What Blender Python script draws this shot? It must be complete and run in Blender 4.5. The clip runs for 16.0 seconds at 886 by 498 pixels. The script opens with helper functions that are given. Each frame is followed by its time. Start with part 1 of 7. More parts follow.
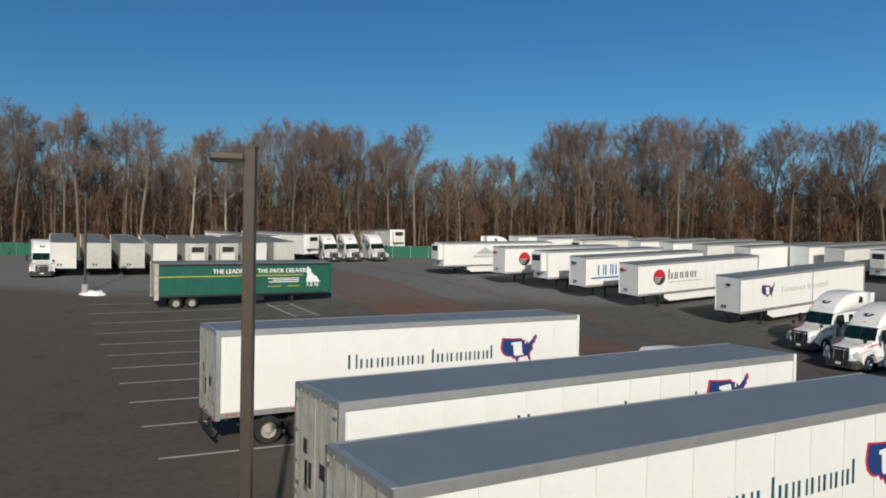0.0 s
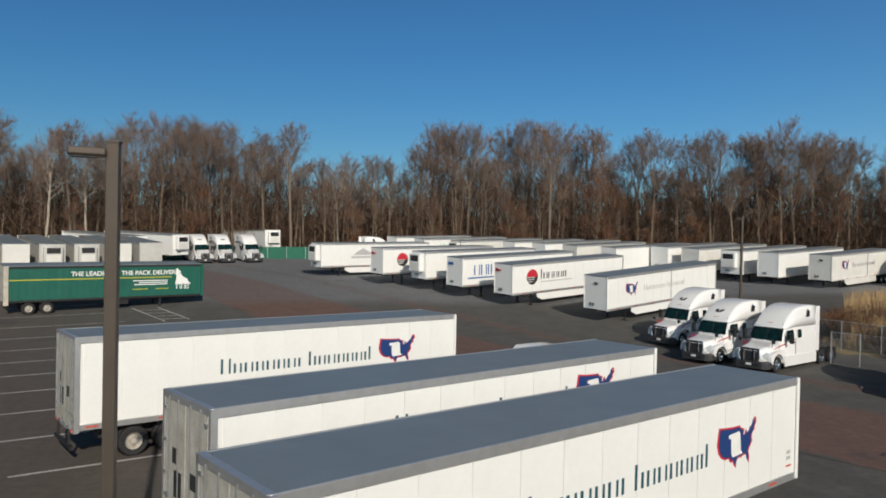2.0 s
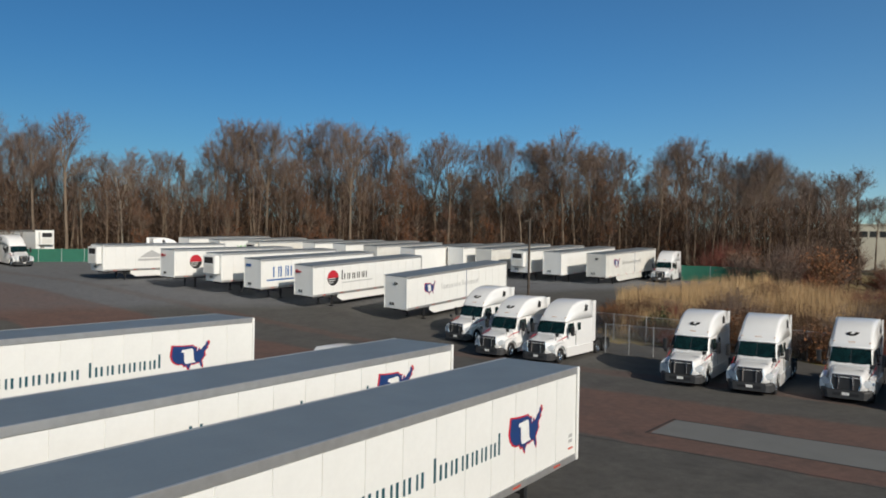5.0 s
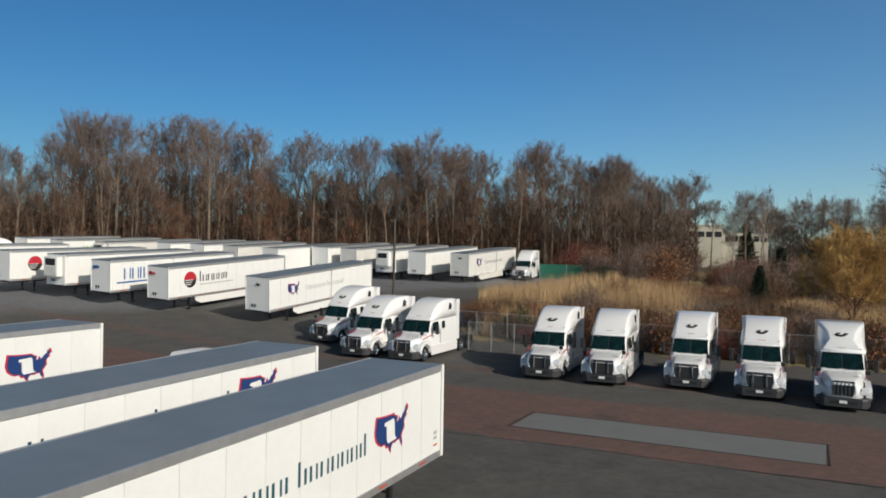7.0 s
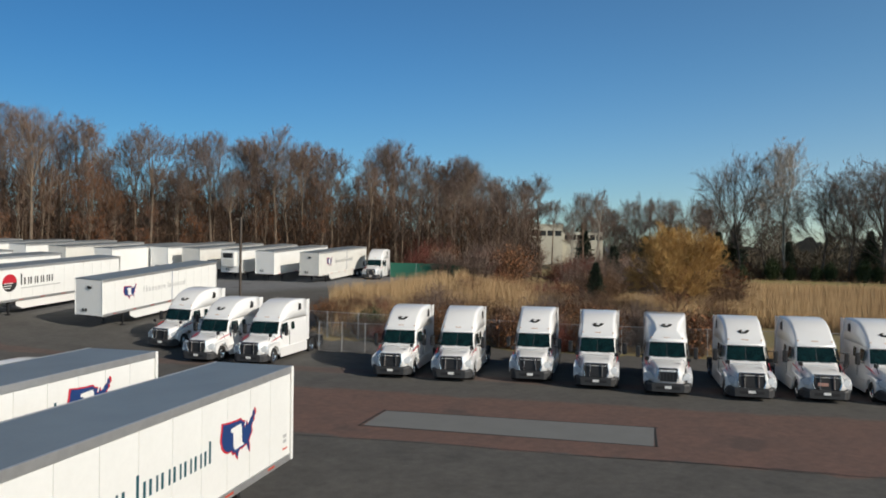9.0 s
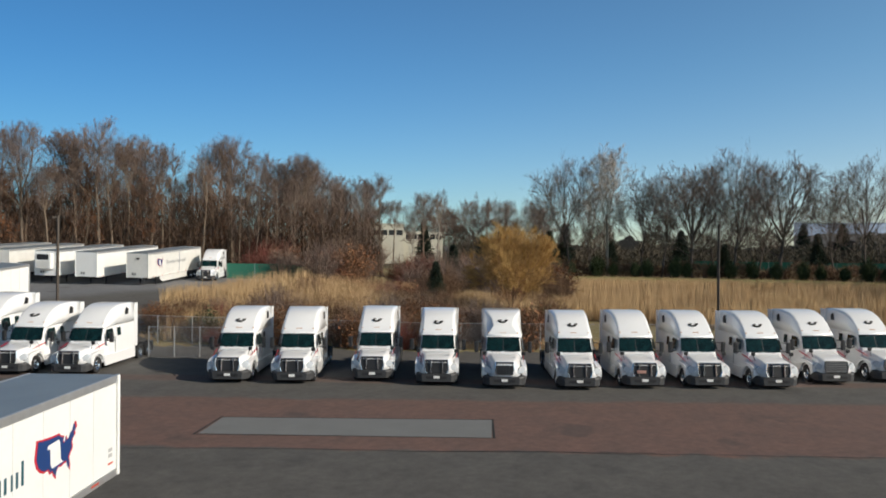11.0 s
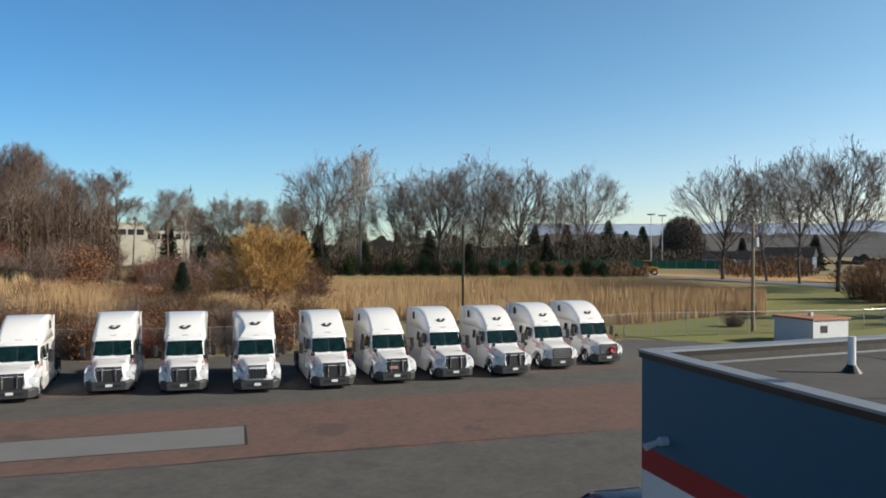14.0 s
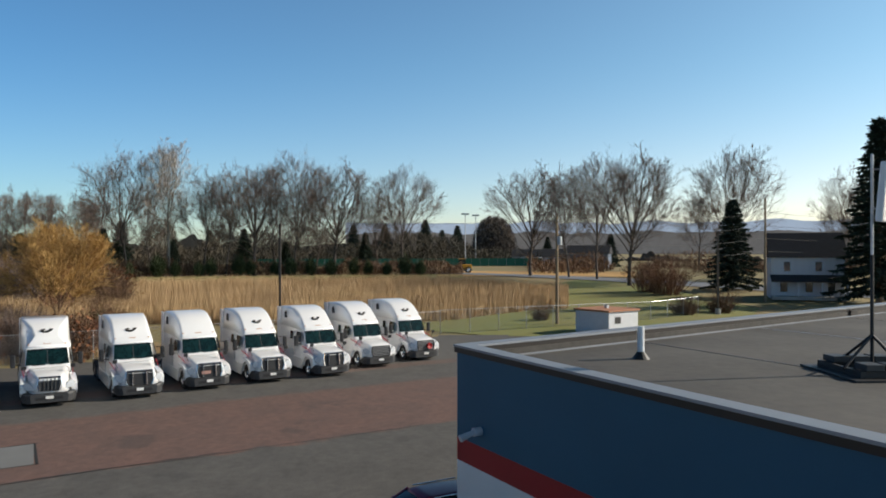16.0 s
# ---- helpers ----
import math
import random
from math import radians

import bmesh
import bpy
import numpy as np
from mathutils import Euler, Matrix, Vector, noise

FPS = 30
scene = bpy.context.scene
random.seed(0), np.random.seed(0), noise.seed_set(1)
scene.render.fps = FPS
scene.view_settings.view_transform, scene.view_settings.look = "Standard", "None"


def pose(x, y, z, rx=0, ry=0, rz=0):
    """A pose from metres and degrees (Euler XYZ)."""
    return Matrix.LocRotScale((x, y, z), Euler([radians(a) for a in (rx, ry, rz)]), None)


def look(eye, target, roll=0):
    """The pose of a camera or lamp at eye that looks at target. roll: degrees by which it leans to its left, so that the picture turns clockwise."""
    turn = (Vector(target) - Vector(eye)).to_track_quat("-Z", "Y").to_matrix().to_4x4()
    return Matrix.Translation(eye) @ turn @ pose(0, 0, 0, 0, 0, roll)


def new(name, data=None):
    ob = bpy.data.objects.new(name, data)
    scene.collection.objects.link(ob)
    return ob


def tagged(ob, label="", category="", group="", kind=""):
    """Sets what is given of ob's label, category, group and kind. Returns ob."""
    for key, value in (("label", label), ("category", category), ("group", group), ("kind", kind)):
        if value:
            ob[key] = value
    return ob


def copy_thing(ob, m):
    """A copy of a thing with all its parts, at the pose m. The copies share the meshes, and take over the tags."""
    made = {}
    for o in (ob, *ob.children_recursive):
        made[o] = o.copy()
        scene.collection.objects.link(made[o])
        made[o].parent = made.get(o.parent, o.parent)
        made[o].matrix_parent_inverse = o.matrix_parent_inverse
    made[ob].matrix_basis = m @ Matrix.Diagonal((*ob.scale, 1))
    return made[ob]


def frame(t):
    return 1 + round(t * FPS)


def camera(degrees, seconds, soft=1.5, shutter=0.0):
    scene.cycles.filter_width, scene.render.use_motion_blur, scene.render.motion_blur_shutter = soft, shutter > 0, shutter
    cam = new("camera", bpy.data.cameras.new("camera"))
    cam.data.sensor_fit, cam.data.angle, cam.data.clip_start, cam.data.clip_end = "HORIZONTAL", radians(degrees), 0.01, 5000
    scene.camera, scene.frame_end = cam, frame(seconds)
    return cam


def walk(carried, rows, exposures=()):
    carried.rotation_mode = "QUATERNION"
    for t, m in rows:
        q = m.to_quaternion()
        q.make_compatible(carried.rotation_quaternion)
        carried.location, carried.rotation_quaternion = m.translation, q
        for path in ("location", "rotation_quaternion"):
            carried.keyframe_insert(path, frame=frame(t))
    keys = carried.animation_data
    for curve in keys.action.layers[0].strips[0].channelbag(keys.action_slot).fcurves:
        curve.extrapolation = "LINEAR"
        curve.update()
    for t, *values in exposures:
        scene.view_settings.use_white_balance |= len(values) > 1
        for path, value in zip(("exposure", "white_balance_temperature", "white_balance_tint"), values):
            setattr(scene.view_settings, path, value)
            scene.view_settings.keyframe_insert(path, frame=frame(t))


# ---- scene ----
cam = camera(61.64, 16.0, 1.8, 0.0)
EYE = (0.0, 0.0, 7.75)
# seconds, yaw, pitch, roll of the hovering camera
TURN = [
    (0.0, -0.00, -1.00, -1.10),
    (0.5, -2.32, -0.96, -1.17),
    (1.0, -4.63, -0.89, -1.22),
    (1.5, -6.97, -0.83, -1.15),
    (2.0, -9.39, -0.76, -1.20),
    (2.5, -11.84, -0.70, -1.18),
    (3.0, -14.31, -0.66, -1.24),
    (3.5, -17.17, -0.57, -1.16),
    (4.0, -19.75, -0.50, -1.09),
    (6.5, -32.38, -0.25, -1.04),
    (7.0, -35.06, -0.22, -0.96),
    (7.5, -37.66, -0.19, -0.94),
    (8.0, -40.54, -0.17, -0.89),
    (10.5, -55.68, -0.07, -0.52),
    (11.0, -58.73, -0.05, -0.47),
    (11.5, -61.88, -0.02, -0.41),
    (12.0, -65.04, -0.00, -0.40),
    (12.5, -68.18, 0.03, -0.42),
    (13.0, -71.29, 0.04, -0.33),
    (13.5, -74.39, 0.04, -0.21),
    (14.0, -77.55, 0.04, -0.16),
    (14.5, -80.78, 0.05, -0.11),
    (15.0, -84.24, 0.06, -0.06),
    (15.5, -87.95, 0.09, -0.00),
    (16.0, -91.48, -0.04, 0.05),
]
walk(cam, [(t, pose(*EYE, 90 + p, r, y)) for t, y, p, r in TURN],
     [(0.0, -0.07, 6600, 9), (4.0, -0.10, 6600, 9), (8.0, 0.03, 6600, 9), (11.0, 0.27, 6650, 9), (13, 0.54, 6700, 9), (14.5, 0.52, 6700, 9), (16.0, 0.46, 6700, 9)])

# ---------------------------------------------------------------- light
world = bpy.data.worlds.new("world")
scene.world = world
world.use_nodes = True
wn = world.node_tree.nodes
sky = wn.new("ShaderNodeTexSky")
sky.sky_type, sky.sun_disc = "NISHITA", False
SUN = Vector((0.16, -0.985, 0.52)).normalized()
sky.sun_elevation = math.asin(SUN.z)
sky.sun_rotation = -math.atan2(SUN.x, SUN.y)
sky.air_density, sky.dust_density, sky.ozone_density, sky.altitude = 1.0, 0.7, 2.0, 900
bg = wn["Background"]
bg.inputs["Strength"].default_value = 0.052
# clear winter sky, cleaner blue away from the sun and brighter with haze towards its side
wl = world.node_tree.links
co_ = wn.new("ShaderNodeTexCoord")
dot = wn.new("ShaderNodeVectorMath")
dot.operation = "DOT_PRODUCT"
wl.new(co_.outputs["Generated"], dot.inputs[0])
dot.inputs[1].default_value = Vector((SUN.x, SUN.y, 0)).normalized()
cap = wn.new("ShaderNodeMath")
cap.operation, cap.inputs[1].default_value = "MINIMUM", 0.66
wl.new(dot.outputs["Value"], cap.inputs[0])
stops = wn.new("ShaderNodeMath")
stops.operation = "MULTIPLY_ADD"
wl.new(cap.outputs[0], stops.inputs[0])
stops.inputs[1].default_value, stops.inputs[2].default_value = 0.72, 0.92
gain = wn.new("ShaderNodeMath")
gain.operation, gain.inputs[0].default_value = "POWER", 2.0
wl.new(stops.outputs[0], gain.inputs[1])
warm = wn.new("ShaderNodeMapRange")
warm.inputs["From Min"].default_value, warm.inputs["From Max"].default_value = -0.8, 0.7
wl.new(cap.outputs[0], warm.inputs["Value"])
rise = wn.new("ShaderNodeSeparateXYZ")
wl.new(co_.outputs["Generated"], rise.inputs[0])
high = wn.new("ShaderNodeMapRange")
high.interpolation_type = "SMOOTHSTEP"
high.inputs["From Min"].default_value, high.inputs["From Max"].default_value = 0.0, 0.26
wl.new(rise.outputs["Z"], high.inputs["Value"])


def sky_mix(fac, a, b):
    n = wn.new("ShaderNodeMix")
    n.data_type = "RGBA"
    wl.new(fac, n.inputs["Factor"])
    for i, q in ((6, a), (7, b)):
        if isinstance(q, tuple):
            n.inputs[i].default_value = (*q, 1)
        else:
            wl.new(q, n.inputs[i])
    return n.outputs[2]


hue = sky_mix(high.outputs["Result"], sky_mix(warm.outputs["Result"], (0.52, 0.90, 1.10), (1.21, 1.02, 0.97)), sky_mix(warm.outputs["Result"], (0.38, 0.89, 1.25), (0.90, 1.04, 0.97)))
tone = wn.new("ShaderNodeVectorMath")
tone.operation = "MULTIPLY"
wl.new(sky.outputs["Color"], tone.inputs[0])
wl.new(hue, tone.inputs[1])
glow = wn.new("ShaderNodeVectorMath")
glow.operation = "SCALE"
wl.new(tone.outputs["Vector"], glow.inputs[0])
zenith = wn.new("ShaderNodeMapRange")
zenith.interpolation_type = "SMOOTHSTEP"
zenith.inputs["From Min"].default_value, zenith.inputs["From Max"].default_value = 0.30, 0.85
zenith.inputs["To Min"].default_value, zenith.inputs["To Max"].default_value = 1.0, 0.15
wl.new(rise.outputs["Z"], zenith.inputs["Value"])
deep = wn.new("ShaderNodeMath")
deep.operation = "MULTIPLY"
wl.new(gain.outputs[0], deep.inputs[0])
wl.new(zenith.outputs["Result"], deep.inputs[1])
wl.new(deep.outputs[0], glow.inputs["Scale"])
wl.new(glow.outputs["Vector"], bg.inputs["Color"])
lamp = bpy.data.lights.new("sun", "SUN")
lamp.energy, lamp.angle, lamp.color = 4.1, radians(0.6), (1.0, 0.91, 0.79)
sun = new("sun", lamp)
sun.matrix_world = look(SUN * 100, (0, 0, 0))
scene.view_settings.exposure = 0.0


# ---------------------------------------------------------------- materials
def mat(name, colour, rough=0.6, metal=0.0, vary=0.12, scale=3.0, fine=60.0, bump=0.0, coat=0.0, tint=None, by_object=0.0):
    """A surface with two scales of mottling, from its colour towards tint, and a fine relief."""
    m = bpy.data.materials.new(name)
    m.use_nodes = True
    nt = m.node_tree
    b = nt.nodes["Principled BSDF"]
    b.inputs["Roughness"].default_value, b.inputs["Metallic"].default_value = rough, metal
    b.inputs["Coat Weight"].default_value = coat
    co = nt.nodes.new("ShaderNodeTexCoord")
    n1, n2 = nt.nodes.new("ShaderNodeTexNoise"), nt.nodes.new("ShaderNodeTexNoise")
    n1.inputs["Scale"].default_value, n1.inputs["Detail"].default_value = scale, 5
    n2.inputs["Scale"].default_value, n2.inputs["Detail"].default_value = fine, 3
    for n in (n1, n2):
        nt.links.new(co.outputs["Object"], n.inputs["Vector"])
    add = nt.nodes.new("ShaderNodeMath")
    add.operation = "MULTIPLY_ADD"
    nt.links.new(n2.outputs["Fac"], add.inputs[0])
    add.inputs[1].default_value = 0.5
    nt.links.new(n1.outputs["Fac"], add.inputs[2])
    last = add.outputs[0]
    if by_object:
        info = nt.nodes.new("ShaderNodeObjectInfo")
        more = nt.nodes.new("ShaderNodeMath")
        more.operation = "MULTIPLY_ADD"
        nt.links.new(info.outputs["Random"], more.inputs[0])
        more.inputs[1].default_value = by_object
        nt.links.new(last, more.inputs[2])
        last = more.outputs[0]
    ramp = nt.nodes.new("ShaderNodeMapRange")
    ramp.inputs["From Min"].default_value, ramp.inputs["From Max"].default_value = 0.45, 1.05 + by_object
    nt.links.new(last, ramp.inputs["Value"])
    mix = nt.nodes.new("ShaderNodeMix")
    mix.data_type = "RGBA"
    t = tint or tuple(c * (1 - 2.2 * vary) for c in colour)
    mix.inputs[6].default_value, mix.inputs[7].default_value = (*t, 1), (*colour, 1)
    nt.links.new(ramp.outputs["Result"], mix.inputs["Factor"])
    nt.links.new(mix.outputs[2], b.inputs["Base Color"])
    if bump:
        bm_ = nt.nodes.new("ShaderNodeBump")
        bm_.inputs["Strength"].default_value, bm_.inputs["Distance"].default_value = bump, 0.02
        nt.links.new(n2.outputs["Fac"], bm_.inputs["Height"])
        nt.links.new(bm_.outputs["Normal"], b.inputs["Normal"])
    return m


WHITE = mat("trailer_white", (0.80, 0.80, 0.78), 0.42, vary=0.035, scale=0.7, fine=9)
OLDWHITE = mat("aged_white", (0.70, 0.69, 0.65), 0.5, vary=0.07, scale=0.9, fine=12)
PAINT = mat("truck_white", (0.82, 0.82, 0.82), 0.28, vary=0.02, scale=1.0, fine=8, coat=0.6)
ROOF = mat("roof_sheet", (0.19, 0.225, 0.25), 0.38, 0.0, vary=0.10, scale=0.8, fine=14)
DULLWHITE = mat("dull_white", (0.55, 0.55, 0.53), 0.5, vary=0.09, scale=0.8, fine=10, tint=(0.40, 0.39, 0.36))
RAIL = mat("aluminium_rail", (0.62, 0.62, 0.62), 0.38, 0.7, vary=0.08, scale=4)
DOORGREY = mat("dirty_door", (0.56, 0.55, 0.50), 0.6, vary=0.16, scale=1.6, fine=16, tint=(0.33, 0.29, 0.22))
STEEL = mat("galvanised_steel", (0.48, 0.49, 0.50), 0.45, 0.8, vary=0.1)
CHROME = mat("chrome", (0.75, 0.76, 0.78), 0.15, 1.0, vary=0.03)
BLACK = mat("black_steel", (0.02, 0.02, 0.022), 0.55, vary=0.2, scale=6)
RUBBER = mat("tyre_rubber", (0.025, 0.025, 0.026), 0.85, vary=0.2, scale=8, bump=0.3)
DARKPLASTIC = mat("bumper_plastic", (0.042, 0.043, 0.046), 0.55, vary=0.1, scale=5)
GLASS = mat("cab_glass", (0.008, 0.034, 0.035), 0.10, vary=0.3, scale=3.0, tint=(0.002, 0.005, 0.006))
LENS = mat("headlight_lens", (0.62, 0.66, 0.70), 0.12, vary=0.1, scale=12, coat=0.8)
SIGNPINK = mat("faded_sign", (0.55, 0.30, 0.24), 0.6, vary=0.2, scale=6)
TAR = mat("tar_seam", (0.022, 0.021, 0.02), 0.8, vary=0.2, scale=2)
AMBER = mat("amber_lens", (0.55, 0.22, 0.03), 0.3)
REDTAPE = mat("red_tape", (0.62, 0.10, 0.06), 0.5)
NAVY = mat("navy_print", (0.012, 0.045, 0.17), 0.5, vary=0.04)
TEAL = mat("teal_print", (0.006, 0.075, 0.105), 0.5, vary=0.04)
PRINTRED = mat("red_print", (0.50, 0.02, 0.035), 0.5, vary=0.04)
PRINTBLUE = mat("blue_print", (0.01, 0.11, 0.36), 0.5, vary=0.04)
PRINTBLACK = mat("black_print", (0.025, 0.025, 0.025), 0.5, vary=0.04)
PRINTGREY = mat("grey_print", (0.45, 0.45, 0.45), 0.5, vary=0.04)
PRINTGREEN = mat("green_print", (0.10, 0.42, 0.06), 0.5, vary=0.04)
PRINTWHITE = mat("white_print", (0.8, 0.8, 0.78), 0.5, vary=0.04)
PRINTYELLOW = mat("yellow_print", (0.42, 0.42, 0.05), 0.5, vary=0.06)
CURTAIN = mat("green_curtain", (0.005, 0.105, 0.075), 0.6, vary=0.10, scale=1.2, fine=8, bump=0.2)
BRONZE = mat("bronze_pole", (0.075, 0.058, 0.045), 0.5, 0.2, vary=0.1)
WOODPOLE = mat("weathered_pole", (0.33, 0.24, 0.15), 0.85, vary=0.2, scale=5, bump=0.3)
CONCRETE = mat("concrete", (0.42, 0.40, 0.37), 0.85, vary=0.12, scale=1.3, fine=30, bump=0.2)
LINEPAINT = mat("line_paint", (0.60, 0.58, 0.54), 0.7, vary=0.25, scale=1.5, fine=18)
PATCH = mat("patch_asphalt", (0.165, 0.170, 0.168), 0.88, vary=0.07, scale=0.8, fine=25, bump=0.2)
SNOW = mat("old_snow", (0.82, 0.83, 0.85), 0.7, vary=0.08, bump=0.3)
BARK = mat("bark", (0.240, 0.180, 0.128), 0.9, vary=0.25, scale=1.5, fine=14, bump=0.4, tint=(0.075, 0.055, 0.042), by_object=0.6)
PALEBARK = mat("pale_bark", (0.44, 0.39, 0.32), 0.9, vary=0.25, scale=1.2, fine=9, tint=(0.20, 0.17, 0.14))
TWIG = mat("twig", (0.215, 0.150, 0.118), 0.9, vary=0.2, scale=0.6, fine=9, tint=(0.10, 0.072, 0.060), by_object=0.5)
DARKBARK = mat("dark_bark", (0.125, 0.100, 0.082), 0.9, vary=0.25, scale=1.5, fine=14, bump=0.4, tint=(0.05, 0.04, 0.033))
DARKTWIG = mat("dark_twig", (0.23, 0.172, 0.142), 0.9, vary=0.2, scale=0.6, tint=(0.12, 0.092, 0.078))
PALETWIG = mat("pale_twig", (0.52, 0.46, 0.40), 0.9, vary=0.2, scale=0.6, tint=(0.22, 0.18, 0.145))
OAKLEAF = mat("dry_leaf", (0.25, 0.095, 0.03), 0.85, vary=0.2, scale=2, tint=(0.12, 0.045, 0.018))
WILLOW = mat("willow_twig", (0.50, 0.31, 0.10), 0.85, vary=0.2, scale=1.0, tint=(0.32, 0.185, 0.065))
BRUSH = mat("brush_twig", (0.20, 0.110, 0.056), 0.9, vary=0.2, scale=0.12, fine=2.5, tint=(0.085, 0.052, 0.033))
REED = mat("dry_reed", (0.55, 0.385, 0.20), 0.9, vary=0.2, scale=0.12, fine=1.5, tint=(0.34, 0.22, 0.115))
NEEDLE = mat("needles", (0.022, 0.042, 0.020), 0.85, vary=0.2, scale=1.0, tint=(0.009, 0.017, 0.010))
# darker copy of BRUSH: shade inside the wood is put into the colour
SHADEBRUSH = mat("deep_undergrowth", (0.115, 0.062, 0.034), 0.95, vary=0.2, scale=0.10, fine=1.2, tint=(0.028, 0.019, 0.014))
HEDGE = mat("hedge_leaf", (0.060, 0.082, 0.024), 0.85, vary=0.2, scale=1.0, tint=(0.016, 0.028, 0.01))
BLUEWALL = mat("blue_wall", (0.014, 0.092, 0.165), 0.65, vary=0.06, scale=0.6, fine=40, bump=0.1)
REDWALL = mat("red_wall", (0.33, 0.012, 0.012), 0.65, vary=0.06, scale=0.6, fine=40, bump=0.1)
WHITEWALL = mat("white_wall", (0.70, 0.70, 0.70), 0.7, vary=0.05, scale=0.6, fine=40, bump=0.1)
MEMBRANE = mat("roof_membrane", (0.092, 0.084, 0.074), 0.85, vary=0.16, scale=0.3, fine=5, bump=0.15, tint=(0.034, 0.031, 0.028))
COPING = mat("coping", (0.25, 0.27, 0.30), 0.5, 0.3, vary=0.05, scale=2)
FASCIA = mat("dark_fascia", (0.018, 0.014, 0.012), 0.5, 0.2)
RUST = mat("rusty_roof", (0.42, 0.115, 0.035), 0.8, vary=0.3, scale=1.5, fine=12, tint=(0.30, 0.22, 0.15))
SIDING = mat("white_siding", (0.62, 0.63, 0.66), 0.7, vary=0.05, scale=2)
SHINGLE = mat("dark_shingle", (0.03, 0.03, 0.034), 0.85, vary=0.15, scale=2, fine=18)
WINDOW = mat("window_glass", (0.03, 0.035, 0.04), 0.1, vary=0.1)
YELLOW = mat("machine_yellow", (0.55, 0.30, 0.02), 0.5, vary=0.12)
GREENSCREEN = mat("green_screen", (0.015, 0.13, 0.085), 0.8, vary=0.12, scale=0.5)
CREAM = mat("cream_wall", (0.60, 0.57, 0.46), 0.8, vary=0.08, scale=0.3)
MAROON = mat("maroon_paint", (0.17, 0.010, 0.050), 0.45, 0.0, vary=0.05, coat=0.25)


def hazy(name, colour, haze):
    """A far surface with the haze before it put in as its own glow."""
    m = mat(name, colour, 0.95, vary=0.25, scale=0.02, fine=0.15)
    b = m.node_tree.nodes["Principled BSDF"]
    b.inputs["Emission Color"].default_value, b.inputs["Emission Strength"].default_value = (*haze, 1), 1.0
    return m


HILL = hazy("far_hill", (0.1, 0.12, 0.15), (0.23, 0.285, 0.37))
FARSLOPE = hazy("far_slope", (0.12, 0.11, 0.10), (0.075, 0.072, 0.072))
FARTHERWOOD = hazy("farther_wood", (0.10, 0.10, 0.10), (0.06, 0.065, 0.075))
LEAFRED = mat("red_brush", (0.20, 0.055, 0.038), 0.9, vary=0.2, scale=0.4, tint=(0.09, 0.03, 0.022))


